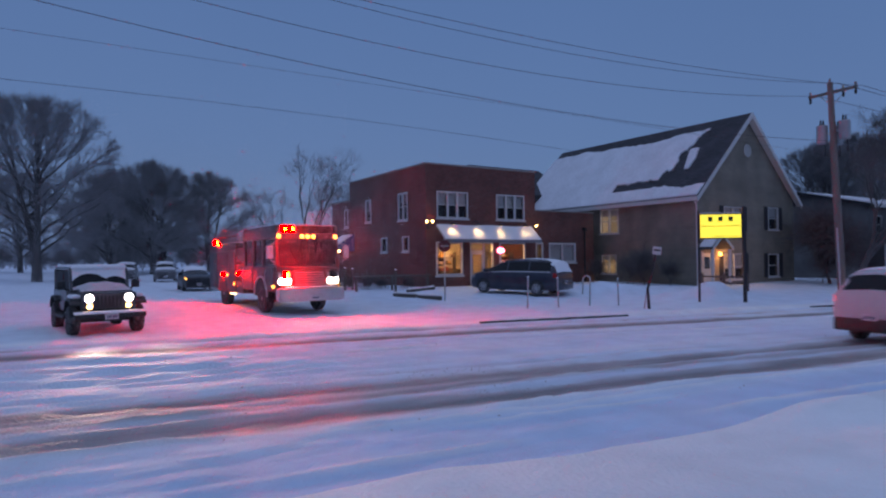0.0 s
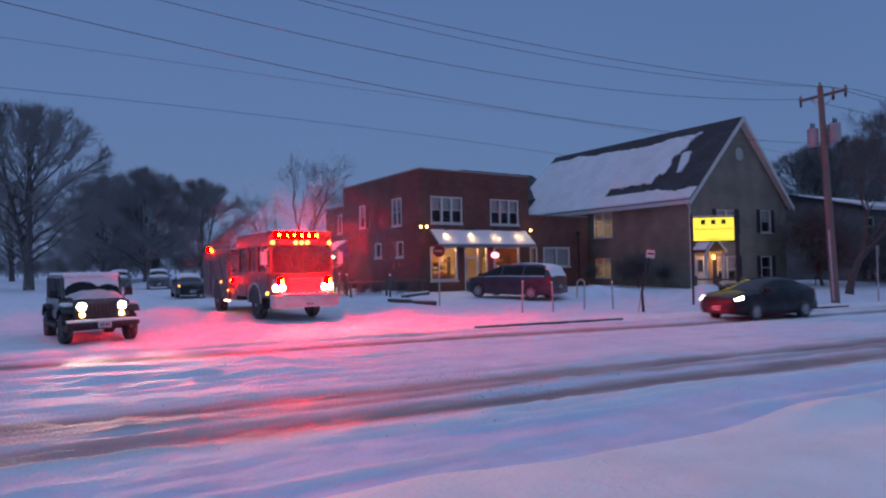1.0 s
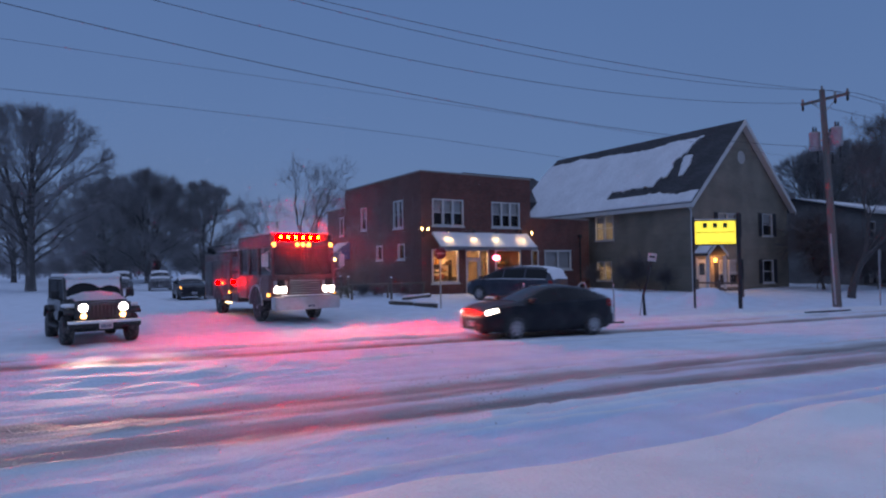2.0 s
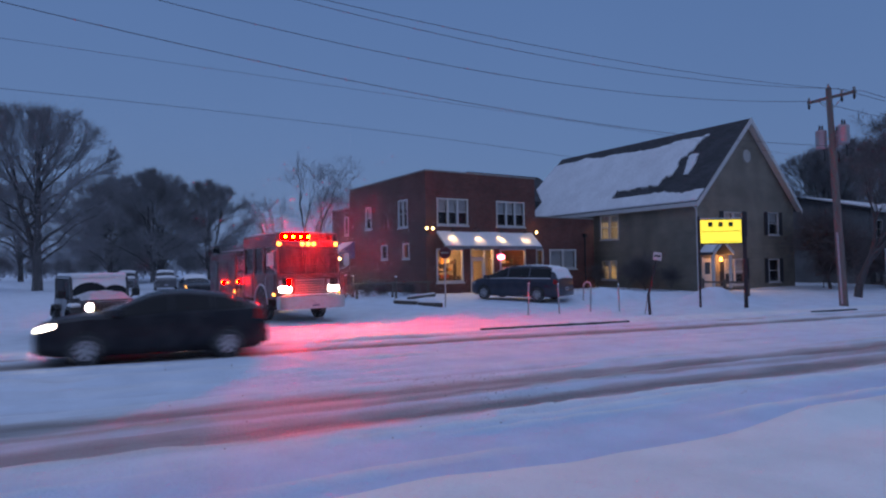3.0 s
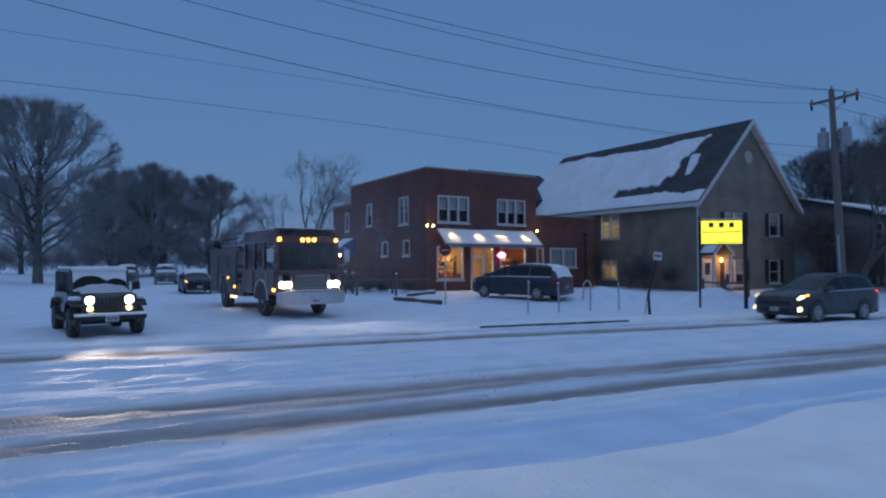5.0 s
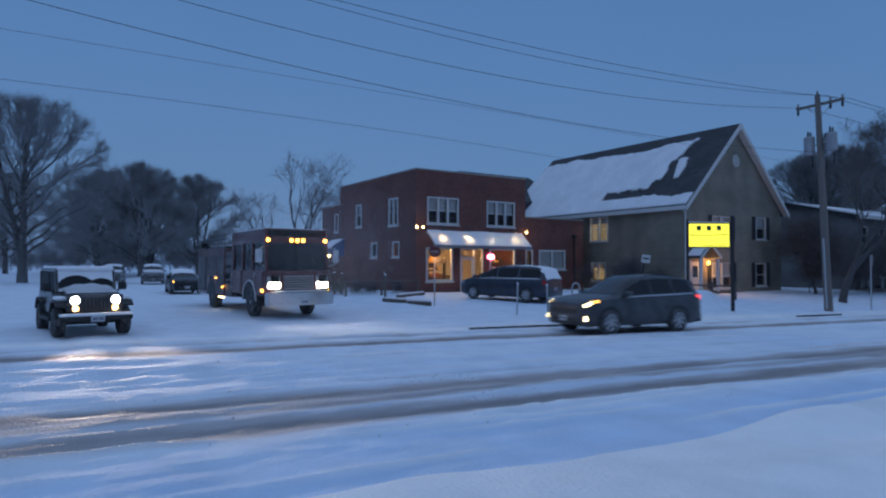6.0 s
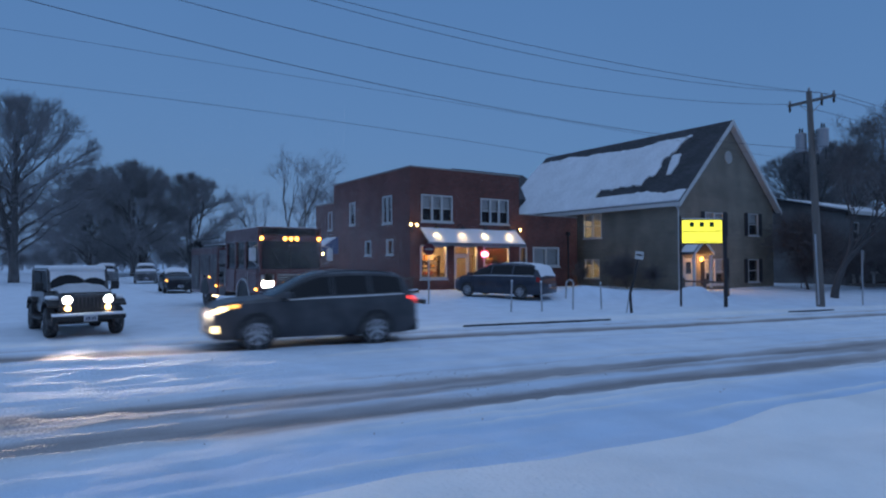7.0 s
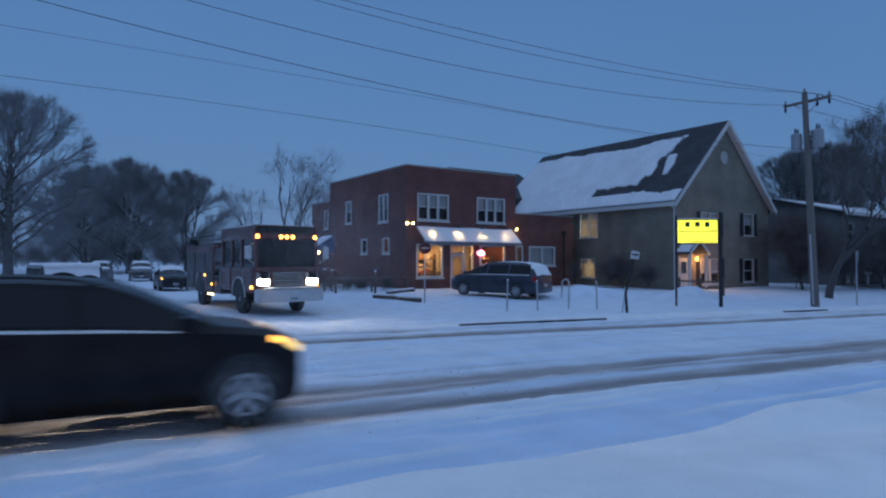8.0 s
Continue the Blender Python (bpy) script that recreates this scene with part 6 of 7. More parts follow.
ahead(ENGINE_AT, (-3.6, -1.19, 0.5), (-3.6, -1.5, 0), "step_light", 5, (1.0, 0.85, 0.55), 150)

# the minivan parked nose-in to the shop
van, _w = make_van("minivan", "dark blue minivan with snow on its rear, parked at the shop", P_BLUEGREY, ((-0.2, -2.2, 4.4, 0.02), (-2.18, -2.54, 3.75, 0.045)))
van.matrix_basis = pose(20.35, 24.75, 0.10, 0.0, -1.2, math.degrees(math.atan2(2.9, -1.14)))

# the ones parked down the side street
SNOWY = ((1.6, 0.9, 4.0, 0.05), (0.3, -2.0, 4.0, 0.08))
parked, _w = make_suv("parked_suv", "snow-covered dark car parked along the side street", P_DARK, None, None, snow=SNOWY)
parked.matrix_basis = pose(9.4, 63.5, ground_z(9.4, 63.5), 0, 0, -97)
tagged(parked, group="cars parked down the side street")
sedan, _w = make_hatch()
sedan.name = "parked_hatchback"
tagged(sedan, "dark hatchback with a snowy roof and amber lights, parked", group="cars parked down the side street")
for o in sedan.children_recursive:
    if o.name.startswith("headlight"):
        o.data.materials[0] = M_AMBERDIM
sh_ = Shell(HATCH)
bm_ = bmesh.new()
sh_.panel(bm_, 0.6, -1.7, 3.85, 6, 0, 0.06, nx=12, nv=14, thick=0.05)
part("snow_cover", bm_, M_SNOW, sedan, smooth=60)
sedan.matrix_basis = pose(8.0, 42.2, ground_z(8.0, 42.2), 0, 0, -94)
for k, (x, y, a) in enumerate(((6.4, 66.5, -100),)):
    c = copy_thing(parked, pose(x, y, ground_z(x, y), 0, 0, a))

# traffic on the main road
hatch, hatch_wheels = make_hatch()
grey_suv, grey_wheels = make_suv("grey_suv", "dark grey SUV with warm headlights, salt on its flanks", P_GREY, M_HEADWARM, M_TAIL, signal=True)
black_suv, black_wheels = make_suv("black_suv", "black SUV with glowing amber side lamps and snowy wheels", P_BLACK, M_HEADDIM, M_TAIL, signal=True, nose=0.70, low=0.07)
pale_suv, pale_wheels = make_suv("pale_suv", "white snow-dusted SUV with red tail lights", P_PALE, None, M_TAIL, snow=((0.2, -2.0, 4.3, 0.03),))


# ---------------------------------------------------------------- trees
def grow(seed, height, spread_, trunk_h, trunk_r, levels=5, kids=(3, 4), droop=0.0, twig_len=0.9, dense=1.0, upward=0.35, twig=None):
    """A bare tree as two meshes: trunk with limbs, and a crown of fine twigs."""
    rnd = random.Random(seed)
    wood_v, wood_f, twig_v, twig_f = [], [], [], []

    def stick(vs, fs, p, q, r0, r1, n):
        d = (q - p)
        if d.length < 1e-5:
            return
        d.normalize()
        a = d.orthogonal().normalized()
        b = d.cross(a)
        k = len(vs)
        for c, r in ((p, r0), (q, r1)):
            for i in range(n):
                t = i * math.tau / n
                vs.append(tuple(c + (a * math.cos(t) + b * math.sin(t)) * r))
        for i in range(n):
            fs.append((k + i, k + (i + 1) % n, k + n + (i + 1) % n, k + n + i))

    def twigs(p, d, length, count):
        for _ in range(count):
            e = Vector((rnd.gauss(0, 1), rnd.gauss(0, 1), rnd.gauss(0.25, 0.8))).normalized()
            w = (d * 0.7 + e).normalized()
            l = length * rnd.uniform(0.45, 1.1)
            m = p + w * l * 0.5 + Vector((0, 0, 0.06 * l))
            stick(twig_v, twig_f, p, m, 0.014, 0.010, 3)
            w2 = (w + Vector((rnd.gauss(0, 0.35), rnd.gauss(0, 0.35), rnd.gauss(0.05, 0.3)))).normalized()
            stick(twig_v, twig_f, m, m + w2 * l * 0.55, 0.010, 0.004, 3)
            w3 = (w + Vector((rnd.gauss(0, 0.6), rnd.gauss(0, 0.6), rnd.gauss(0.05, 0.5)))).normalized()
            stick(twig_v, twig_f, m, m + w3 * l * 0.4, 0.009, 0.004, 3)

    def branch(p, d, length, r, level):
        segs = 4 if level == 0 else 3
        pts, q = [p], p
        for i in range(segs):
            d = (d + Vector((rnd.gauss(0, 0.12), rnd.gauss(0, 0.12), 0.03 - droop * level * 0.03))).normalized()
            q = q + d * length / segs
            pts.append(q)
        n = 9 if level == 0 else (6 if level == 1 else 4)
        for i in range(segs):
            k0, k1 = 1 - 0.45 * i / segs, 1 - 0.45 * (i + 1) / segs
            stick(wood_v if level < 4 else twig_v, wood_f if level < 4 else twig_f, pts[i], pts[i + 1], r * k0, r * k1, n if level < 4 else 3)
        if level >= levels:
            twigs(pts[-1], d, twig_len, max(1, int(3 * dense)))
            twigs(pts[-2], d, twig_len, max(1, int(2 * dense)))
            return
        for i in range(rnd.randint(*kids) + (1 if level == 0 else 0)):
            at = pts[-1] if i < 2 else pts[rnd.randint(1, segs)] * 1.0
            if level == 0:
                at = pts[-1] if i < 3 else pts[rnd.randint(2, segs)]
            a = rnd.uniform(0, math.tau)
            open_ = rnd.uniform(0.45, 0.95) * spread_
            side = d.orthogonal().normalized()
            up = d.cross(side)
            e = (d + (side * math.cos(a) + up * math.sin(a)) * open_ + Vector((0, 0, upward * 0.4))).normalized()
            branch(at, e, length * rnd.uniform(0.62, 0.85), r * rnd.uniform(0.42, 0.58), level + 1)
    branch(Vector((0, 0, -0.3)), Vector((rnd.gauss(0, 0.03), rnd.gauss(0, 0.03), 1)).normalized(), trunk_h + 0.3, trunk_r, 0)
    top = max(v[2] for v in twig_v)
    k = height / top
    out = []
    for nm, vs, fs in (("trunk", wood_v, wood_f), ("crown", twig_v, twig_f)):
        me = bpy.data.meshes.new(nm)
        me.from_pydata([(x * k, y * k, z * k) for x, y, z in vs], [], fs)
        me.polygons.foreach_set("use_smooth", [True] * len(me.polygons))
        me.materials.append(M_BARK if nm == "trunk" else twig or M_TWIG)
        out.append(me)
    return out


def stick_into(vs, fs, p, q, r0, r1, n=3):
    """A tapered bar of n sides from p to q, added to lists of corners and faces."""
    d = q - p
    if d.length < 1e-5:
        return
    d.normalize()
    a = d.orthogonal().normalized()
    b = d.cross(a)
    k = len(vs)
    for c, r in ((p, r0), (q, r1)):
        for i in range(n):
            t = i * math.tau / n
            vs.append(tuple(c + (a * math.cos(t) + b * math.sin(t)) * r))
    for i in range(n):
        fs.append((k + i, k + (i + 1) % n, k + n + (i + 1) % n, k + n + i))


def grow_dome(seed, height, radius, base, trunk_r, limbs=22, subs=8, lets=6, twigs=4, thin=0.012, forks=3):
    """A bare broad tree: limbs fan out of a short trunk and fill a dome with ever finer branches."""
    rnd = random.Random(seed)
    wood, crown = ([], []), ([], [])
    mid = base + (height - base) * 0.40
    up, down = height - mid, mid - base * 0.75

    def room(p):
        """How far out in the dome a point lies: 1 at its skin."""
        dz = (p.z - mid) / (up if p.z > mid else down)
        return math.sqrt((p.x * p.x + p.y * p.y) / radius ** 2 + dz * dz)

    def inside(p, q, most):
        for _ in range(6):
            if room(q) <= most:
                break
            q = p + (q - p) * 0.8
        return q

    def jit(k):
        return Vector((rnd.gauss(0, k), rnd.gauss(0, k), rnd.gauss(0, k)))
    tops = []
    for f in range(forks):
        a = f * math.tau / forks + rnd.uniform(-0.4, 0.4)
        lean = 0.0 if f == 0 else radius * 0.22
        pts = [Vector((0, 0, -0.3)), Vector((0.02, 0.03, base * 0.7)), Vector((math.cos(a) * lean * 0.5, math.sin(a) * lean * 0.5, base + (mid - base) * 0.5)),
               Vector((math.cos(a) * lean, math.sin(a) * lean, mid + up * 0.15)), Vector((math.cos(a) * lean * 1.3, math.sin(a) * lean * 1.3, mid + up * 0.5))]
        rad = [1.25, 0.9, 0.6, 0.38, 0.15]
        for i in range(4):
            if i > 0 or f == 0:
                stick_into(*wood, pts[i], pts[i + 1], trunk_r * rad[i], trunk_r * rad[i + 1], 9)
        tops.append(pts)
    for b in range(limbs):
        u = (b + 0.5) / limbs
        az = b * 2.39996 + rnd.uniform(-0.3, 0.3)
        el = radians(-12 + 96 * u + rnd.uniform(-6, 6))
        spine = tops[b % forks]
        g = 1.0 + 2.6 * u
        p0 = spine[int(g)] + (spine[int(g) + 1] - spine[int(g)]) * (g - int(g))
        tip = Vector((math.cos(az) * math.cos(el) * radius, math.sin(az) * math.cos(el) * radius, mid + math.sin(el) * (up if el > 0 else down))) * 1.0
        tip = p0 + (tip - p0) * rnd.uniform(0.78, 0.98)
        bend = (p0 + tip) / 2 + Vector((0, 0, 0.10 * radius)) + jit(0.05 * radius)
        n = 7
        pts = [p0 * (1 - t) ** 2 + bend * 2 * t * (1 - t) + tip * t * t + (jit(0.12) if 0 < t < 1 else Vector()) for t in (i / n for i in range(n + 1))]
        r = trunk_r * rnd.uniform(0.26, 0.36)
        for i in range(n):
            stick_into(*wood, pts[i], pts[i + 1], r * (1 - 0.85 * i / n), r * (1 - 0.85 * (i + 1) / n), 5)
        for c in range(subs):
            t = 0.22 + 0.78 * (c + rnd.random()) / subs
            i = min(int(t * n), n - 1)
            q0 = pts[i] + (pts[i + 1] - pts[i]) * (t * n - i)
            out = Vector((q0.x, q0.y, (q0.z - mid) * 0.8)).normalized()
            d = ((pts[i + 1] - pts[i]).normalized() * 0.8 + out * 0.5 + jit(0.55) + Vector((0, 0, 0.15))).normalized()
            q1 = inside(q0, q0 + d * radius * rnd.uniform(0.22, 0.42), 1.0)
            qm = (q0 + q1) / 2 + jit(0.10)
            rr = r * (1 - 0.8 * t) * 0.55 + thin
            stick_into(*crown, q0, qm, rr, rr * 0.7, 3)
            stick_into(*crown, qm, q1, rr * 0.7, thin, 3)
            for e in range(lets):
                k = 0.2 + 0.8 * (e + rnd.random()) / lets
                s0 = q0 + (q1 - q0) * k
                d2 = (d * 0.7 + out * 0.55 + jit(0.5) + Vector((0, 0, 0.12))).normalized()
                s1 = inside(s0, s0 + d2 * radius * rnd.uniform(0.10, 0.20), 1.04)
                stick_into(*crown, s0, s1, thin * 1.3, thin * 0.8, 3)
                for h in range(twigs):
                    w0 = s0 + (s1 - s0) * (0.25 + 0.75 * (h + rnd.random()) / twigs)
                    d3 = (d2 * 0.9 + out * 0.4 + jit(0.42)).normalized()
                    w1 = w0 + d3 * rnd.uniform(0.45, 1.0) * (1.0 if room(w0) < 0.95 else 0.75)
                    stick_into(*crown, w0, w1, thin * 0.85, thin * 0.4, 3)
                    for _ in range(2):
                        m = w0 + (w1 - w0) * rnd.uniform(0.2, 0.8)
                        stick_into(*crown, m, m + (d3 * 0.8 + jit(0.5)) * rnd.uniform(0.25, 0.5), thin * 0.6, thin * 0.4, 3)
    out = []
    for nm, (vs, fs) in (("trunk", wood), ("crown", crown)):
        me = bpy.data.meshes.new(nm)
        me.from_pydata(vs, [], fs)
        me.polygons.foreach_set("use_smooth", [True] * len(me.polygons))
        me.materials.append(M_BARK if nm == "trunk" else M_TWIG)
        out.append(me)
    return out


def make_woods():
    """The wood that closes the view far behind the side street and the houses: too dense to count."""
    rnd = random.Random(5)
    vs, fs = [], []
    for i in range(330):
        right = -215 + 400 * i / 330 + rnd.uniform(-3, 3)
        if 18 < right < 40:
            continue
        deep = rnd.uniform(128, 190)
        x, y = off_axis(right * deep / 150, deep)
        g = ground_z(x, y)
        h = rnd.uniform(5.5, 9.5) * deep / 150
        w = h * rnd.uniform(0.28, 0.45)
        top = Vector((x + rnd.gauss(0, 0.4), y + rnd.gauss(0, 0.4), g + h * 0.8))
        foot = Vector((x, y, g - 0.3))
        stick_into(vs, fs, foot, top, 0.22, 0.06, 4)
        for k in range(56):
            t = 0.08 + 0.9 * (k / 56)
            p = foot + (top - foot) * t
            a = rnd.uniform(0, math.tau)
            reach = w * rnd.uniform(0.5, 1.1) * math.sqrt(max(0.12, 1 - (t - 0.35) ** 2 * 2.0))
            q = p + Vector((math.cos(a) * reach, math.sin(a) * reach, reach * rnd.uniform(0.2, 0.9)))
            stick_into(vs, fs, p, q, 0.05, 0.02, 3)
            for _ in range(2):
                m = p + (q - p) * rnd.uniform(0.4, 0.9)
                stick_into(vs, fs, m, m + Vector((rnd.gauss(0, 0.7), rnd.gauss(0, 0.7), rnd.uniform(0.1, 1.2))), 0.035, 0.02, 3)
    me = bpy.data.meshes.new("distant_woods")
    me.from_pydata(vs, [], fs)
    me.materials.append(M_WOODS)
    tagged(new("distant_woods", me), "leafless woods closing the distance, paled for haze", "woods", kind="stuff")


def plant(name, label, meshes, x, y, turn=0, scale=1.0, group="", category="tree", z=None):
    ob = thing(name, label, category, Matrix.LocRotScale((x, y, ground_z(x, y) if z is None else z), Euler((0, 0, radians(turn))), (scale,) * 3), group)
    for nm, me in zip(("trunk", "crown"), meshes):
        c = new(nm, me)
        c.parent = ob
        if nm == "crown":
            tagged(c, "bare frosted twigs")
    return ob


def off_axis(right, deep):
    """A place on the plan by metres ahead along the mean view and to its right."""
    return deep * 0.5599 + right * 0.8286, deep * 0.8286 - right * 0.5599


def make_trees():
    oak = grow_dome(3, 17.6, 8.3, 3.4, 0.42, limbs=28, subs=13, lets=7, twigs=4, thin=0.014)
    maple = grow_dome(11, 14.6, 6.6, 1.5, 0.32, limbs=26, subs=12, lets=7, twigs=4, thin=0.019)
    airy = grow(21, 14.0, 0.8, 2.6, 0.24, levels=5, kids=(2, 3), twig_len=1.1, dense=0.8, upward=0.6)
    tall = grow(33, 17.0, 0.66, 3.2, 0.30, levels=6, kids=(2, 3), twig_len=0.9, dense=0.7, upward=0.7, twig=M_DARKTWIG)
    wide = "bare broad-crowned tree with dense frosted twigs, standing in snow"
    park = "trees beyond the side street"
    x, y = off_axis(-40.5, 58.5)
    plant("broad_tree", wide, oak, x, y, 40, 0.98, park)
    for right, deep, turn, k, me in ((-49.0, 86.0, 0, 0.98, maple), (-42.0, 84.0, 120, 1.02, maple), (-37.5, 92.0, 210, 0.98, maple), (-46.0, 95.0, 75, 1.0, maple),
                                     (-56.0, 98.0, 300, 0.95, maple), (-72.0, 100.0, 20, 0.90, oak)):
        x, y = off_axis(right, deep)
        plant("broad_tree", wide, me, x, y, turn, k, park)
    thin = "slender bare tree with open branches behind the shop"
    for right, deep, turn, k in ((-16.0, 68.0, 30, 1.05), (-27.5, 90.0, 200, 0.95), (-20.5, 92.0, 80, 1.0), (-42.0, 130.0, 140, 1.0), (-14.0, 80.0, 250, 0.9)):
        x, y = off_axis(right, deep)
        plant("slender_tree", thin, airy, x, y, turn, k, "slender trees behind the shop")
    back = "tall bare tree with dark branches beside the grey house"
    for right, deep, turn, k, me in ((23.2, 37.0, 15, 0.62, tall), (35.5, 56.0, 15, 0.86, tall), (40.0, 50.0, 140, 1.0, tall), (36.0, 62.0, 80, 0.85, maple), (47.0, 60.0, 220, 1.05, tall), (44.0, 70.0, 10, 1.0, maple)):
        x, y = off_axis(right, deep)
        plant("tall_tree", back, me, x, y, turn, k, "trees by the grey house")
    make_woods()
    thicket = grow(81, 5.0, 1.3, 0.5, 0.08, levels=5, kids=(3, 3), twig_len=1.3, dense=0.7, upward=0.6)
    dark_thicket = grow(81, 5.0, 1.3, 0.5, 0.08, levels=5, kids=(3, 3), twig_len=1.3, dense=0.7, upward=0.6, twig=M_DARKTWIG)
    for i, (right, deep) in enumerate(((-78, 112), (-70, 108), (-63, 104), (-57, 108), (-50, 102), (-44, 100), (-38, 104), (-32, 106), (-26, 110), (-84, 106), (-47, 112), (-60, 116), (-66, 96), (-74, 98), (-53, 96), (-43, 108), (-35, 98), (-90, 112), (35.0, 47.0), (37.5, 48.5), (34.0, 52.0), (40.5, 50.0), (38.5, 54.0), (25.5, 43.5), (28.2, 44.5), (30.2, 45.0), (33.0, 46.0))):
        x, y = off_axis(right, deep)
        plant("thicket", "tangled leafless thicket in the snow", dark_thicket if right > 0 else thicket, x, y, i * 77, 0.8 + 0.15 * (i % 4), "thickets beyond the street", "shrub")
    bush = grow(61, 2.6, 1.3, 0.35, 0.06, levels=5, kids=(2, 3), twig_len=1.6, dense=0.7, upward=0.9, twig=M_DARKTWIG)
    shrub = "leafless shrub with tangled twigs in the snow"
    for x, y, turn, k in ((33.0, 27.2, 0, 1.15), (33.4, 29.0, 100, 0.9), (33.2, 25.4, 200, 0.75), (32.6, 31.0, 30, 0.8), (45.6, 22.3, 50, 1.1)):
        plant("shrub", shrub, bush, x, y, turn, k, "shrubs by the houses", "shrub")
    low = grow(71, 1.0, 1.5, 0.2, 0.03, levels=5, kids=(2, 3), twig_len=2.2, dense=1.0, upward=0.8, twig=M_DARKTWIG)
    for i, (x, y) in enumerate(((13.2, 31.8), (14.3, 32.4), (15.4, 32.0), (16.6, 32.6), (17.8, 31.8), (12.0, 33.5))):
        plant("shrub", "low leafless hedge shrub beside the shop", low, x, y, i * 70, 0.9 + 0.15 * (i % 3), "hedge shrubs by the shop", "shrub")


# ---------------------------------------------------------------- street furniture
def make_utility_pole():
    bx, by = 31.05, 14.3
    z0 = ground_z(bx, by)
    ob = thing("utility_pole", "leaning weathered wooden utility pole with transformers", "utility pole", pose(bx, by, z0))
    tx, ty, tz = -0.36, 0.22, 10.15
    bm = bmesh.new()
    n = 12
    add_tube(bm, [(tx * k / n, ty * k / n, -0.4 + (tz + 0.4) * k / n) for k in range(n + 1)], [0.19 - 0.07 * k / n for k in range(n + 1)], 14)
    part("shaft", bm, M_POLE, ob, smooth=50)

    def on(zz):
        return Vector((tx * zz / tz, ty * zz / tz, zz))
    d = Vector((ST, CT, 0))
    side = Vector((CT, -ST, 0))
    c = on(9.72)
    bm = bmesh.new()
    p, q = c - d * 1.12 + side * 0.14, c + d * 1.12 + side * 0.14
    lo = [bm.verts.new(v + side * a + Vector((0, 0, b))) for v in (p, q) for a, b in ((-0.05, -0.06), (0.05, -0.06), (0.05, 0.06), (-0.05, 0.06))]
    for f in ((0, 1, 2, 3), (7, 6, 5, 4), (0, 4, 5, 1), (1, 5, 6, 2), (2, 6, 7, 3), (3, 7, 4, 0)):
        bm.faces.new([lo[i] for i in f])
    arm = part("crossarm", bm, M_POLE, ob)
    for sg in (-1, 1):
        bm = bmesh.new()
        add_tube(bm, [c + d * 0.62 * sg + side * 0.14 + Vector((0, 0, -0.05)), on(9.12) + side * 0.12], 0.018, 6)
        part("brace", bm, M_STEEL, arm)
    for k in (-1.05, -0.5, 1.05):
        bm = bmesh.new()
        b0 = c + d * k + side * 0.14
        add_lathe(bm, [(0.02, 0.05), (0.05, 0.07), (0.065, 0.12), (0.04, 0.15), (0.06, 0.18), (0.04, 0.23), (0.01, 0.25)], b0, "z", 10)
        part("insulator", bm, M_STONE, arm, smooth=50)
        bm = bmesh.new()
        add_lathe(bm, [(0.02, -0.06), (0.045, -0.09), (0.06, -0.2), (0.045, -0.3), (0.01, -0.34)], b0, "z", 10)
        part("cutout_fuse", bm, M_BLACK, arm, smooth=50)
    bm = bmesh.new()
    add_lathe(bm, [(0.02, 0.0), (0.06, 0.05), (0.04, 0.12), (0.05, 0.16), (0.01, 0.2)], on(tz), "z", 10)
    part("top_insulator", bm, M_STONE, ob, smooth=50)
    can_paint = mat("transformer_grey", (0.30, 0.31, 0.33), 0.5, 0.2, var=0.15)
    for k, (dd, ss, zz) in enumerate(((0.44, -0.14, 7.35), (-0.46, 0.1, 7.45), (0.12, 0.45, 7.3))):
        b0 = on(zz) + d * dd + side * ss
        bm = bmesh.new()
        add_lathe(bm, [(0.20, 0.0), (0.235, 0.04), (0.235, 0.78), (0.245, 0.80), (0.22, 0.86), (0.05, 0.90)], b0, "z", 18)
        can = part("transformer", bm, can_paint, ob, "grey cylindrical transformer", smooth=40)
        for a in (-0.1, 0.1):
            bm = bmesh.new()
            add_lathe(bm, [(0.03, 0.86), (0.055, 0.92), (0.03, 0.97), (0.05, 1.02), (0.03, 1.08), (0.01, 1.14)], b0 + side * a, "z", 8)
            part("bushing", bm, M_BLACK, can, smooth=50)
        bm = bmesh.new()
        add_tube(bm, [b0 + Vector((0, 0, 0.45)), on(zz + 0.45)], 0.04, 6)
        part("bracket", bm, M_STEEL, can)
        bm = bmesh.new()
        add_tube(bm, [b0 + side * 0.15 + Vector((0, 0, 0.05)), b0 + side * 0.24 + Vector((0, 0, -0.2)), b0 + side * 0.2 + Vector((0, 0, -0.55))], [0.02, 0.02, 0.05], 6)
        part("lead", bm, M_BLACK, can)
    bm = bmesh.new()
    add_tube(bm, [on(0.1) + Vector((-0.19, 0, 0)), on(3.4) + Vector((-0.17, 0, 0))], 0.045, 8)
    part("cable_guard", bm, M_STEEL, ob)
    part("tag", boxes((-0.2, -0.185, -0.05, 0.05, 1.9, 2.15)), M_WHITE, ob)


def make_wire(label, n0, s0, s1, c0, c1, c2, r):
    bm = bmesh.new()
    k = 40
    pts = []
    for i in range(k + 1):
        s = s0 + (s1 - s0) * i / k
        pts.append((*road_xy(s, n0), c0 + c1 * (29.4 - s) + c2 * (29.4 - s) ** 2))
    add_tube(bm, pts, r, 5)
    ob = new("overhead_wire", mesh_of("overhead_wire", bm, M_WIRE, 60))
    tagged(ob, label, "cable", "overhead wires")


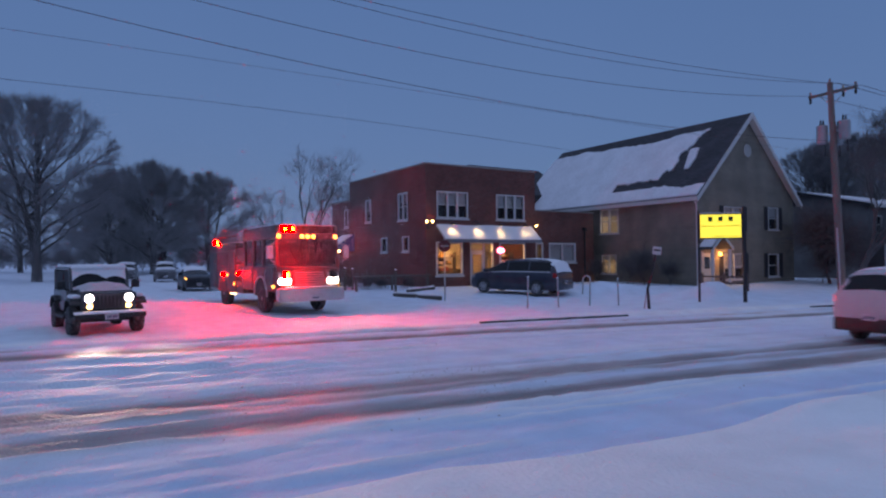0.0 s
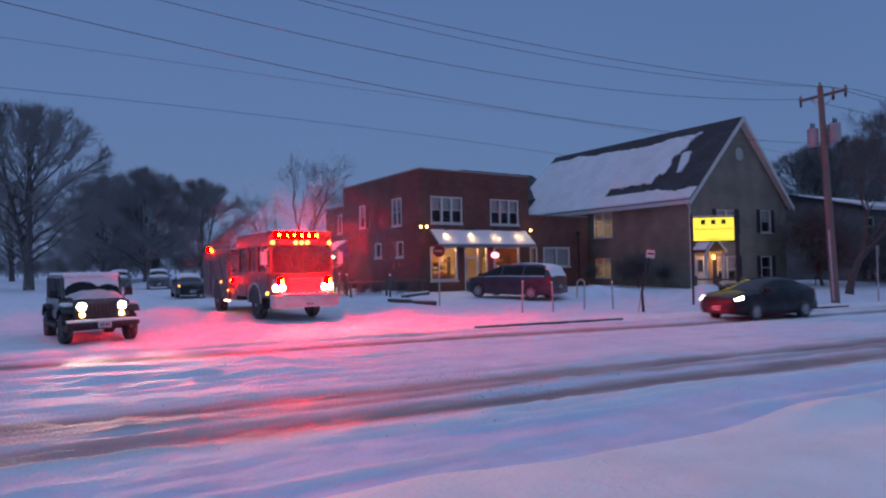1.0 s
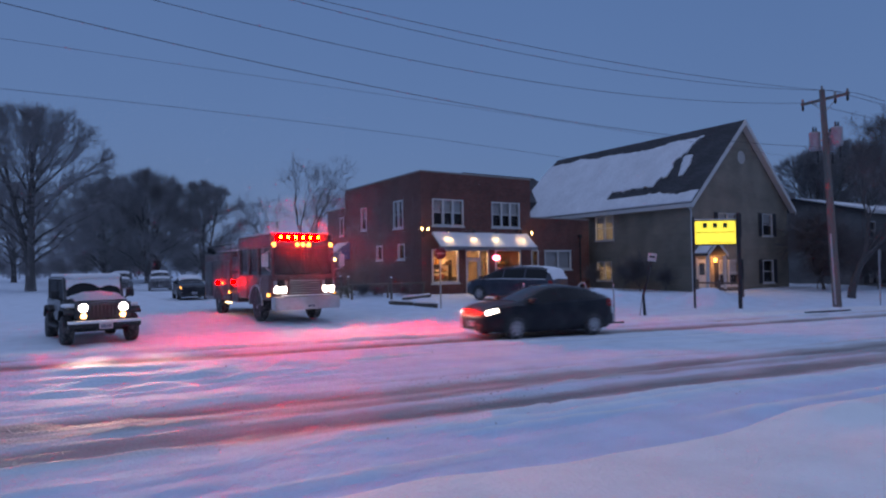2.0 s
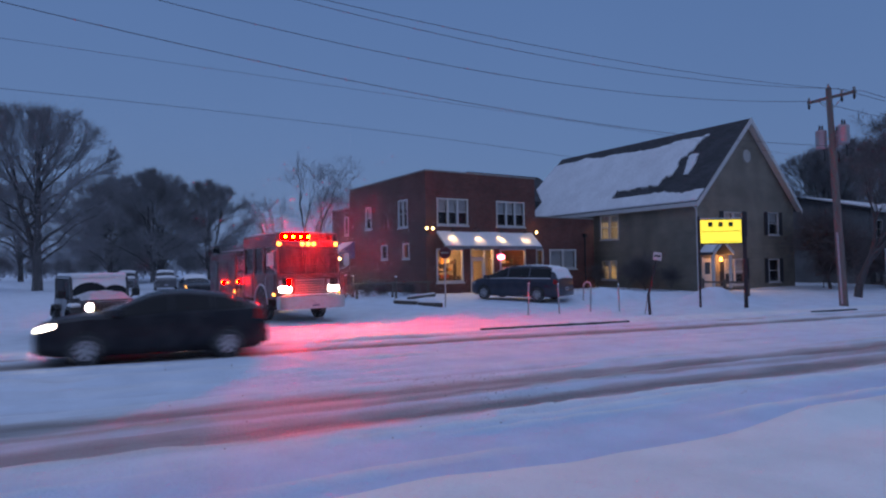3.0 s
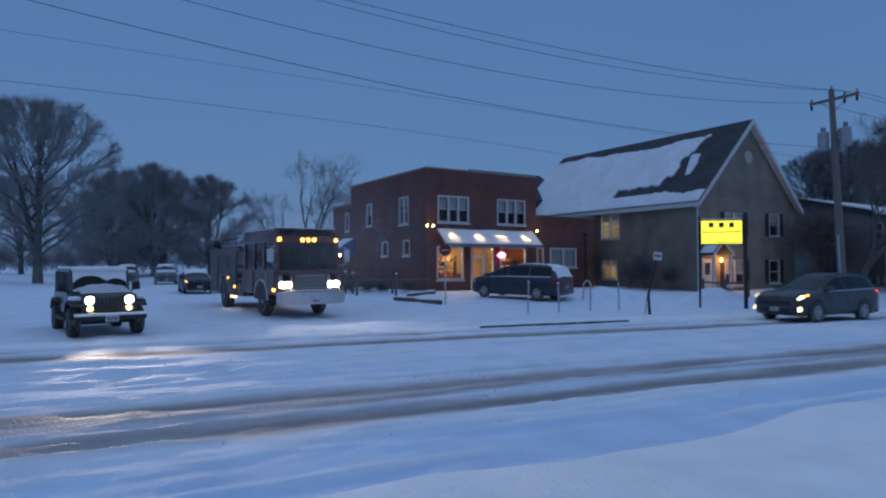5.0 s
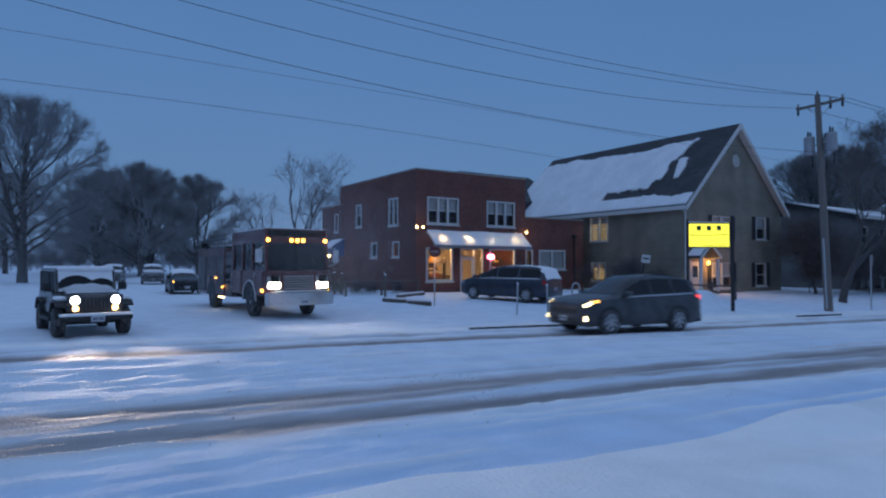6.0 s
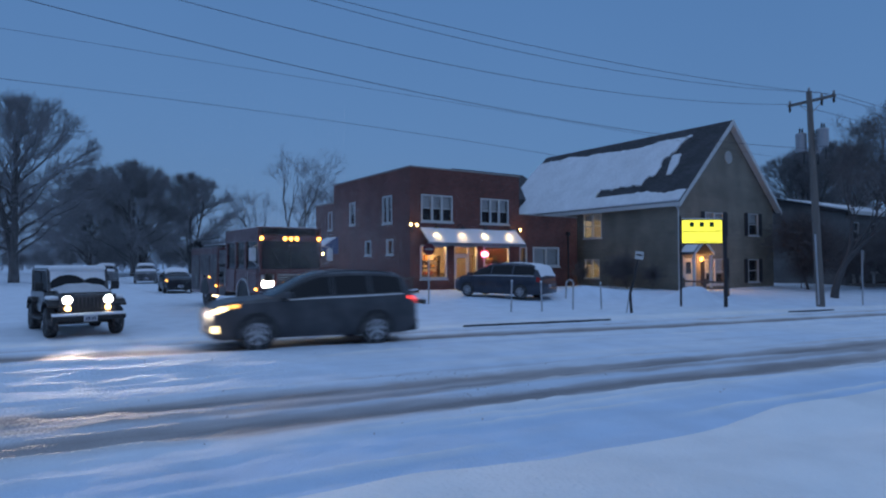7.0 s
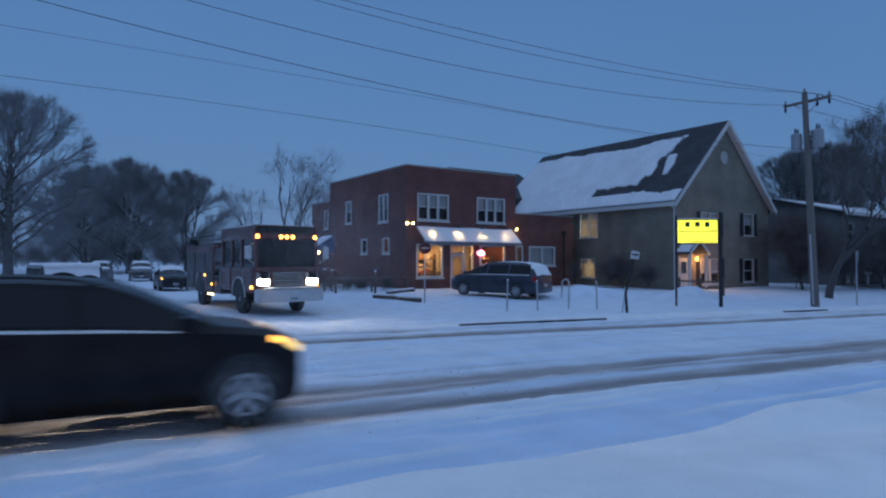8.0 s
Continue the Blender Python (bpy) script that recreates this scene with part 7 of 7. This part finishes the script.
def make_wires():
    hv = "thin black overhead power line strung to the pole"
    make_wire(hv, 18.55, 29.5, -22, 9.525, -0.1243, 0.00403, 0.010)
    make_wire(hv, 17.50, 29.45, -22, 9.862, -0.1104, 0.00384, 0.009)
    make_wire(hv, 16.45, 29.5, -22, 9.480, -0.0772, 0.00266, 0.009)
    make_wire("heavier black service cable strung below the crossarm", 17.60, 29.4, -22, 7.186, -0.0556, 0.00276, 0.010)
    make_wire("thin faint telephone line under the power lines", 18.0, 29.2, -22, 6.565, 0.0350, -0.00017, 0.005)
    for n0, c0 in ((18.55, 9.525), (17.50, 9.862), (16.45, 9.480), (17.62, 7.186)):
        make_wire("black overhead line running on from the pole", n0, 29.45, 75, c0, 0.06, 0.0020, 0.012)
    bm = bmesh.new()
    pts = []
    for i in range(31):
        u = 70.0 * i / 30
        pts.append((*road_xy(60 - u, 60.0), 14.02 + 0.070 * u - 0.00046 * u * u))
    add_tube(bm, pts, 0.02, 5)
    tagged(new("overhead_wire", mesh_of("overhead_wire", bm, M_WIRE, 60)), "faint distant overhead line behind the roofs", "cable", "overhead wires")


def make_lit_sign():
    a, b = Vector((24.85, 17.45, 0)), Vector((26.5, 16.28, 0))
    d = (b - a).normalized()
    m = Matrix.Translation((a.x, a.y, 0)) @ Matrix.Rotation(math.atan2(d.y, d.x), 4, "Z")
    ob = thing("lit_sign", "glowing yellow box sign on two dark posts", "sign", m)
    w = 1.82
    g0 = ground_z(a.x, a.y)
    bm = boxes((-0.04, 0.04, -0.04, 0.04, g0 - 0.3, 3.95), bevel=0.008)
    part("post", bm, M_SHUTTER, ob)
    part("post", boxes((w + 0.13, w + 0.27, -0.07, 0.07, g0 - 0.5, 4.12), bevel=0.02), M_SHUTTER, ob, "thick dark timber post")
    part("cabinet", boxes((0.0, w + 0.1, -0.12, 0.12, 2.66, 3.80), bevel=0.015), M_SHUTTER, ob)
    yellow = lamp_mat("lit_yellow_panel", (1.0, 0.90, 0.07), 1.15)
    faded = lamp_mat("backlit_olive_ink", (0.40, 0.42, 0.03), 0.6)
    panel = part("panel", boxes((0.04, w + 0.02, -0.128, -0.121, 2.71, 3.75)), yellow, ob, "backlit yellow panel")
    ink, green = mat("sign_black_ink", (0.02, 0.03, 0.02), 0.6, bump=0), mat("sign_green_ink", (0.03, 0.22, 0.03), 0.6, bump=0)
    for k, c in enumerate((0.48, 0.93, 1.38)):
        part("sign_emblem", boxes((c - 0.10, c + 0.10, -0.134, -0.129, 3.44, 3.66)), ink, panel)
        part("sign_emblem", boxes((c - 0.075, c + 0.075, -0.138, -0.1345, 3.46, 3.54)), green, panel)
    for x0, x1, z0, z1 in ((0.10, 0.30, 3.20, 3.26), (0.34, 0.72, 3.21, 3.25), (0.76, 1.10, 3.21, 3.25), (1.14, 1.46, 3.22, 3.26), (1.50, 1.76, 3.22, 3.28), (0.62, 1.20, 2.76, 2.80), (1.26, 1.70, 2.76, 2.79)):
        part("letter_bar", boxes((x0, x1, -0.134, -0.129, z0, z1)), faded, panel)
    part("snow_cap", boxes((0.05, w + 0.05, -0.10, 0.10, 3.802, 3.84), bevel=0.015), M_SNOW, ob)


def make_posts():
    """Slim steel posts along the front of the lot; one is bent over into a hoop."""
    for i, (x, y, h) in enumerate(((15.65, 18.5, 1.22), (17.4, 18.65, 1.2), (18.75, 18.25, 1.2), (20.4, 18.2, 1.16))):
        ob = thing("lot_post", "slim galvanised steel post standing in snow", "post", pose(x, y, ground_z(x, y), 0, 2.0 * (-1) ** i, 0), "posts along the lot")
        bm = bmesh.new()
        if i == 2:
            add_tube(bm, [(0, 0, -0.3), (0, 0, h - 0.1), (-0.03, 0.05, h), (-0.12, 0.12, h + 0.03), (-0.2, 0.2, h - 0.08), (-0.2, 0.22, 0.45)], 0.032, 8)
        else:
            add_tube(bm, [(0, 0, -0.3), (0, 0, h)], 0.032, 8)
        part("shaft", bm, M_STEEL, ob, smooth=60)
        bm = bmesh.new()
        add_lathe(bm, [(0.038, h - 0.03), (0.040, h), (0.02, h + 0.02)] if i != 2 else [(0.036, 0.4), (0.038, 0.5), (0.036, 0.6)], (0, 0, 0), "z", 10)
        part("snow_cap" if i != 2 else "sleeve", bm, M_SNOW if i != 2 else M_STEEL, ob, smooth=60)


def make_stop_sign():
    x, y = 14.88, 23.2
    z0 = ground_z(x, y)
    ob = thing("stop_sign", "octagonal red traffic sign on a steel post", "road sign", pose(x, y, z0, 0, 0, -25))
    bm = bmesh.new()
    add_tube(bm, [(0, 0, -0.3), (0, 0, 2.72)], 0.035, 8)
    part("post", bm, M_STEEL, ob)
    bm = bmesh.new()
    pts = [(0.28 * math.cos(math.pi / 8 + k * math.pi / 4), 2.42 + 0.28 * math.sin(math.pi / 8 + k * math.pi / 4)) for k in range(8)]
    add_prism(bm, pts, "y", -0.055, -0.04)
    face = part("sign_plate", bm, mat("red_sign_sheeting", (0.10, 0.010, 0.014), 0.4, var=0.1, bump=0), ob)
    part("plate_bar", boxes((-0.17, 0.17, -0.060, -0.056, 2.385, 2.455)), M_STONE, face)


def make_leaning_sign():
    x, y = 20.15, 16.4
    z0 = ground_z(x, y)
    ob = thing("leaning_sign", "small white street sign on a bent leaning post", "road sign", pose(x, y, z0))
    l = Vector((0.8286, -0.56, 0))
    bm = bmesh.new()
    add_tube(bm, [Vector((0, 0, -0.2)), l * -0.06 + Vector((0, 0, 0.8)), l * 0.12 + Vector((0, 0, 1.4)), l * 0.32 + Vector((0, 0, 2.45))], [0.06, 0.05, 0.035, 0.03], 8)
    part("post", bm, M_SHUTTER, ob, smooth=60)
    bm = bmesh.new()
    add_tube(bm, [l * -0.16 + Vector((0, 0.1, -0.2)), l * -0.07 + Vector((0, 0.02, 0.78))], 0.022, 6)
    part("strut", bm, M_STEEL, ob)
    bm = bmesh.new()
    add_box(bm, -0.17, 0.17, -0.012, 0.0, -0.16, 0.16)
    p = part("sign_plate", bm, M_WHITE, ob)
    p.matrix_basis = Matrix.Translation(l * 0.30 + Vector((-0.02, -0.045, 2.3))) @ pose(0, 0, 0, 0, 7, -34)
    b = part("plate_bar", boxes((-0.12, 0.12, -0.016, -0.0125, -0.02, 0.05)), M_SHUTTER, p)
    x, y = 34.9, 14.1
    ob = thing("kerb_sign", "narrow grey road sign seen edge-on by the kerb", "road sign", pose(x, y, ground_z(x, y), 0, 0, 40))
    bm = bmesh.new()
    add_tube(bm, [(0, 0, -0.3), (0, 0, 2.75)], 0.035, 8)
    part("post", bm, M_STEEL, ob)
    part("sign_plate", boxes((-0.15, 0.15, -0.05, -0.037, 2.2, 2.75)), M_STONE, ob)


def make_rails():
    """Timber rail and tall posts beside the shop, and timbers laid in the snow."""
    ob = thing("timber_rail", "grey timber rail on posts beside the shop", "railing", pose(0, 0, 0))
    for x, y, h in ((13.9, 30.4, 0.85), (16.2, 30.7, 0.85), (18.7, 31.0, 0.85)):
        g = ground_z(x, y)
        part("rail_post", boxes((x - 0.05, x + 0.05, y - 0.05, y + 0.05, g - 0.3, g + h), bevel=0.01), M_WOOD, ob)
    bm = bmesh.new()
    pts = [(13.6, 30.37 - 0.07, ground_z(13.9, 30.4) + 0.78), (18.9, 31.02 - 0.07, ground_z(18.7, 31.0) + 0.80)]
    add_tube(bm, pts, 0.05, 6)
    part("rail", bm, M_WOOD, ob)
    for x, y, h in ((13.95, 32.0, 1.2), (14.35, 31.9, 1.15), (15.35, 28.7, 1.15)):
        g = ground_z(x, y)
        p = thing("timber_post", "snow-capped grey timber post beside the shop", "post", pose(x, y, g), "timber posts by the shop")
        part("shaft", boxes((-0.05, 0.05, -0.05, 0.05, -0.3, h), bevel=0.012), M_WOOD, p)
        part("snow_cap", boxes((-0.055, 0.055, -0.055, 0.055, h + 0.002, h + 0.07), bevel=0.02), M_SNOW, p)
    for a, b in (((14.03, 26.35), (14.30, 24.75)), ((14.34, 24.55), (14.72, 23.3)), ((15.7, 28.0), (18.6, 30.2))):
        a, b = Vector((*a, ground_z(*a))), Vector((*b, ground_z(*b)))
        log = thing("landscape_timber", "heavy timber lying half buried in snow", "timber", None, "timbers edging the lot")
        d = (b - a)
        log.matrix_basis = Matrix.Translation((a + b) / 2) @ Matrix.Rotation(math.atan2(d.y, d.x), 4, "Z")
        L = d.length / 2
        part("beam", boxes((-L, L, -0.10, 0.10, -0.06, 0.15), bevel=0.015), M_WOOD, log)
        part("snow_cap", boxes((-L + 0.03, L - 0.03, -0.085, 0.085, 0.152, 0.23), bevel=0.03), M_SNOW, log)
    # split-rail fence in front of the clapboard house
    ob = thing("split_rail_fence", "dark two-rail wooden fence in front of the house", "fence", pose(0, 0, 0))
    f = [(31.5, 21.95), (32.6, 21.3), (33.75, 20.6)]
    for x, y in f:
        g = ground_z(x, y)
        part("fence_post", boxes((x - 0.07, x + 0.07, y - 0.07, y + 0.07, g - 0.3, g + 1.0), bevel=0.015), M_WOOD, ob)
    for a, b in zip(f, f[1:]):
        for h in (0.42, 0.80):
            bm = bmesh.new()
            add_tube(bm, [(a[0] + 0.06, a[1] - 0.03, ground_z(*a) + h), (b[0] - 0.06, b[1] + 0.03, ground_z(*b) + h)], 0.05, 6)
            part("fence_rail", bm, M_WOOD, ob)


def make_kerbs():
    """Where the plough has bared the kerbstones."""
    dark = mat("wet_dark_kerbstone", (0.035, 0.034, 0.036), 0.55, var=0.35, scale=3, bump=0.4)
    for s0, s1 in ((9.6, 15.6), (25.8, 29.0)):
        n0 = 16.78
        s = s0
        while s < s1 - 0.1:
            e = min(s + 0.92, s1)
            x, y = road_xy((s + e) / 2, n0)
            ob = thing("kerbstone", "bared wet dark kerbstone at the road edge", "kerb", pose(x, y, -FALL * x, 0, 0, -ROAD_TURN), "bared kerbstones")
            w = 0.05 + 0.035 * math.sin(math.pi * (s - s0) / (s1 - s0))
            part("stone", boxes((-(e - s) / 2 + 0.006, (e - s) / 2 - 0.006, -w, w, -0.15, 0.055), bevel=0.012), dark, ob)
            s = e
    # crumbs of dirty snow thrown out of the ruts
    rnd = random.Random(8)
    bm = bmesh.new()
    for _ in range(360):
        s, n = rnd.uniform(0, 30), rnd.choice((6.9, 8.3, 9.7, 13.2, 14.6, 16.2)) + rnd.gauss(0, 0.28)
        if rnd.random() < 0.25:
            s, n = rnd.uniform(4.0, 6.2), rnd.choice((7.7, 9.3)) + rnd.gauss(0, 0.2)
        x, y = road_xy(s, n)
        z, r = ground_z(x, y), rnd.uniform(0.006, 0.024)
        k = len(bm.verts)
        vs = [bm.verts.new((x + r * rnd.uniform(0.6, 1.2) * a, y + r * rnd.uniform(0.6, 1.2) * b, z + r * 0.7 * c)) for a, b, c in ((1, 0, 0), (-0.5, 0.9, 0), (-0.5, -0.9, 0), (0.1, 0, 1.1), (0, 0.1, -0.6))]
        for f in ((0, 1, 3), (1, 2, 3), (2, 0, 3), (1, 0, 4), (2, 1, 4), (0, 2, 4)):
            bm.faces.new([vs[i] for i in f])
    ob = new("snow_crumbs", mesh_of("snow_crumbs", bm, mat("dirty_snow_crumbs", (0.40, 0.37, 0.37), 0.85, var=0.4, scale=5), 180))
    tagged(ob, "dirty crumbs of snow scattered along the ruts", "snow", kind="stuff")


make_trees()
make_utility_pole()
make_wires()
make_lit_sign()
make_posts()
make_stop_sign()
make_leaning_sign()
make_rails()
make_kerbs()


def make_snow_in_air():
    """Fine dry snow hanging in the wind round the waiting engine and over the open lots."""
    m = bpy.data.materials.new("airborne_snow")
    m.use_nodes = True
    n, l = m.node_tree.nodes, m.node_tree.links
    b = n["Principled BSDF"]
    b.inputs["Base Color"].default_value = (0.9, 0.9, 0.92, 1)
    b.inputs["Roughness"].default_value = 0.9
    tr = n.new("ShaderNodeBsdfTranslucent")
    tr.inputs["Color"].default_value = (0.9, 0.9, 0.92, 1)
    mx = n.new("ShaderNodeMixShader")
    mx.inputs[0].default_value = 0.5
    l.new(b.outputs[0], mx.inputs[1])
    l.new(tr.outputs[0], mx.inputs[2])
    l.new(mx.outputs[0], n["Material Output"].inputs["Surface"])
    rng = np.random.default_rng(12)
    clouds = []
    # (count, flake size, centres): a puff round the engine, and a thin veil over the open ground
    # Both added: the puff for the lamps' red halo, the veil for haze.
    p = rng.normal(0, 1, (220000, 3)) * (2.0, 1.5, 1.1) + (8.2, 20.4, 2.7)
    clouds.append((p, 0.0048))
    k = 230000
    deep, right, h = rng.uniform(40, 56, k), rng.uniform(-0.78, -0.17, k), rng.random(k) ** 1.7 * 14
    p = np.stack([deep * 0.5599 + right * deep * 0.8286, deep * 0.8286 - right * deep * 0.5599, h], 1)
    clouds.append((p, 0.012))
    for p, r in clouds:
        p = p[p[:, 2] > 0.1]
        d = rng.normal(0, 1, (len(p), 3, 3))
        d /= np.linalg.norm(d, axis=2, keepdims=True)
        v = (p[:, None, :] + d * r).reshape(-1, 3)
        me = bpy.data.meshes.new("blowing_snow")
        me.from_pydata(v.tolist(), [], np.arange(len(v)).reshape(-1, 3).tolist())
        me.materials.append(m)
        ob = new("blowing_snow", me)
        tagged(ob, "fine dry snow drifting through the air", "snow", kind="stuff")
        DRIFTS.append(ob)


DRIFTS = []
make_snow_in_air()


# ---------------------------------------------------------------- what moves
def drive(car, wheels, rows, across, forward, half_base, radius):
    """Along the road: rows of (seconds, metres of the front axle), steered straight; the wheels roll with it."""
    turn = -ROAD_TURN if forward else 180 - ROAD_TURN
    ts, ss = [r[0] for r in rows], [r[1] for r in rows]

    def s_at(t):
        # a smooth curve through the rows
        k = max(i for i in range(len(ts) - 1) if ts[i] <= t + 1e-9)
        h = ts[k + 1] - ts[k]

        def slope(i):
            if i == 0:
                return (ss[1] - ss[0]) / (ts[1] - ts[0])
            if i == len(ts) - 1:
                return (ss[-1] - ss[-2]) / (ts[-1] - ts[-2])
            return (ss[i + 1] - ss[i - 1]) / (ts[i + 1] - ts[i - 1])
        u = (t - ts[k]) / h
        return ((2 * u ** 3 - 3 * u * u + 1) * ss[k] + (u ** 3 - 2 * u * u + u) * h * slope(k) + (3 * u * u - 2 * u ** 3) * ss[k + 1] + (u ** 3 - u * u) * h * slope(k + 1))
    path = []
    for i in range(81):
        t = i / 10
        s = s_at(t) + (-half_base if forward else half_base)
        x, y = road_xy(s, across)
        path.append((t, pose(x, y, -FALL * x - 0.025, 0, math.degrees(FALL) * (1 if forward else -1), turn)))
    walk(car, path)
    for w in wheels:
        hub = w.matrix_basis.translation.copy()
        spin = []
        for i in range(241):
            t = i / 30
            way = (s_at(t) - s_at(0)) * (1 if forward else -1)
            spin.append((t, Matrix.Translation(hub) @ Matrix.Rotation(way / radius, 4, "Y")))
        walk(w, spin)


def flash(drum, lit):
    """Turn a lamp's drum to the front in the given spells of seconds, and to the back of its case otherwise."""
    home = drum.matrix_basis.translation.copy()
    rows, a = [], None
    for i in range(241):
        t = i / 30
        want = 0.0 if any(p <= t <= q for p, q in lit) else 180.0
        if a is None:
            a = want
        a += max(-80.0, min(80.0, want - a))
        rows.append((t, Matrix.Translation(home) @ pose(0, 0, 0, 0, 0, a)))
    walk(drum, rows)


def motions():
    for k, ob in enumerate(DRIFTS):
        walk(ob, [(0, pose(-0.5, 0.2, 0.12)), (8, pose(0.7, -0.2, -0.12))])
    drive(hatch, hatch_wheels, [(0, 29.4), (0.2, 27.5), (0.5, 24.2), (1.0, 19.3), (1.5, 14.4), (2.0, 9.4), (2.8, 1.2), (3.0, -0.88), (3.5, -6.0), (5.0, -21), (8.0, -51)], 15.1, False, 1.35, 0.315)
    drive(grey_suv, grey_wheels, [(0, 67.0), (3.0, 40.0), (4.5, 26.3), (5.0, 21.8), (5.8, 14.6), (6.0, 12.75), (6.5, 8.0), (7.0, 2.78), (7.2, 0.57), (7.5, -2.5), (8.0, -7.9)], 14.9, False, 1.395, 0.385)
    drive(black_suv, black_wheels, [(0, -92.0), (4.0, -45.6), (7.9, 0.22), (8.0, 1.40)], 8.32, True, 1.395, 0.385)
    drive(pale_suv, pale_wheels, [(0, 19.0), (0.1, 20.1), (0.5, 24.7), (2.0, 42.0), (8.0, 111.0)], 8.40, True, 1.395, 0.385)
    left = [(0.0, 0.30), (0.9, 1.08), (1.42, 1.66), (3.0, 3.36), (3.9, 4.08)]
    right = [(0.12, 0.36), (0.93, 1.25), (1.56, 1.75), (3.22, 3.4), (3.93, 4.27)]
    always = [(0.0, 4.72)]
    flash(BEACONS["low_left"], left)
    flash(BEACONS["low_right"], right)
    for k in range(7):
        gaps = {0: always, 1: [(0.0, 0.6), (0.95, 3.58), (3.66, 3.85), (4.1, 4.72)], 2: [(0.12, 0.35), (0.65, 1.3), (1.58, 3.2), (3.4, 4.6)], 3: [(0.12, 0.38), (0.7, 1.25), (1.55, 3.3), (3.62, 4.6)],
                4: [(0.15, 0.4), (0.9, 1.35), (1.45, 2.95), (3.25, 3.42), (3.6, 3.85), (3.95, 4.62)], 5: [(0.15, 0.62), (0.92, 2.95), (3.2, 4.75)], 6: [(0.15, 0.36), (2.2, 2.5), (3.66, 3.9)]}[k]
        flash(BEACONS["bar%d" % k], gaps)
    for nm in ("rear", "rear2"):
        flash(BEACONS[nm], [(0.0, 0.14), (0.65, 1.06), (1.42, 1.66), (2.1, 2.4)])
    flash(BEACONS["side1"], [(0.0, 0.3), (0.65, 0.8), (1.42, 1.62), (2.0, 2.3), (2.95, 3.12)])
    flash(BEACONS["side2"], [(0.0, 0.3), (0.65, 0.8), (0.95, 1.08), (1.42, 1.62), (2.0, 2.3), (2.95, 3.36)])


motions()
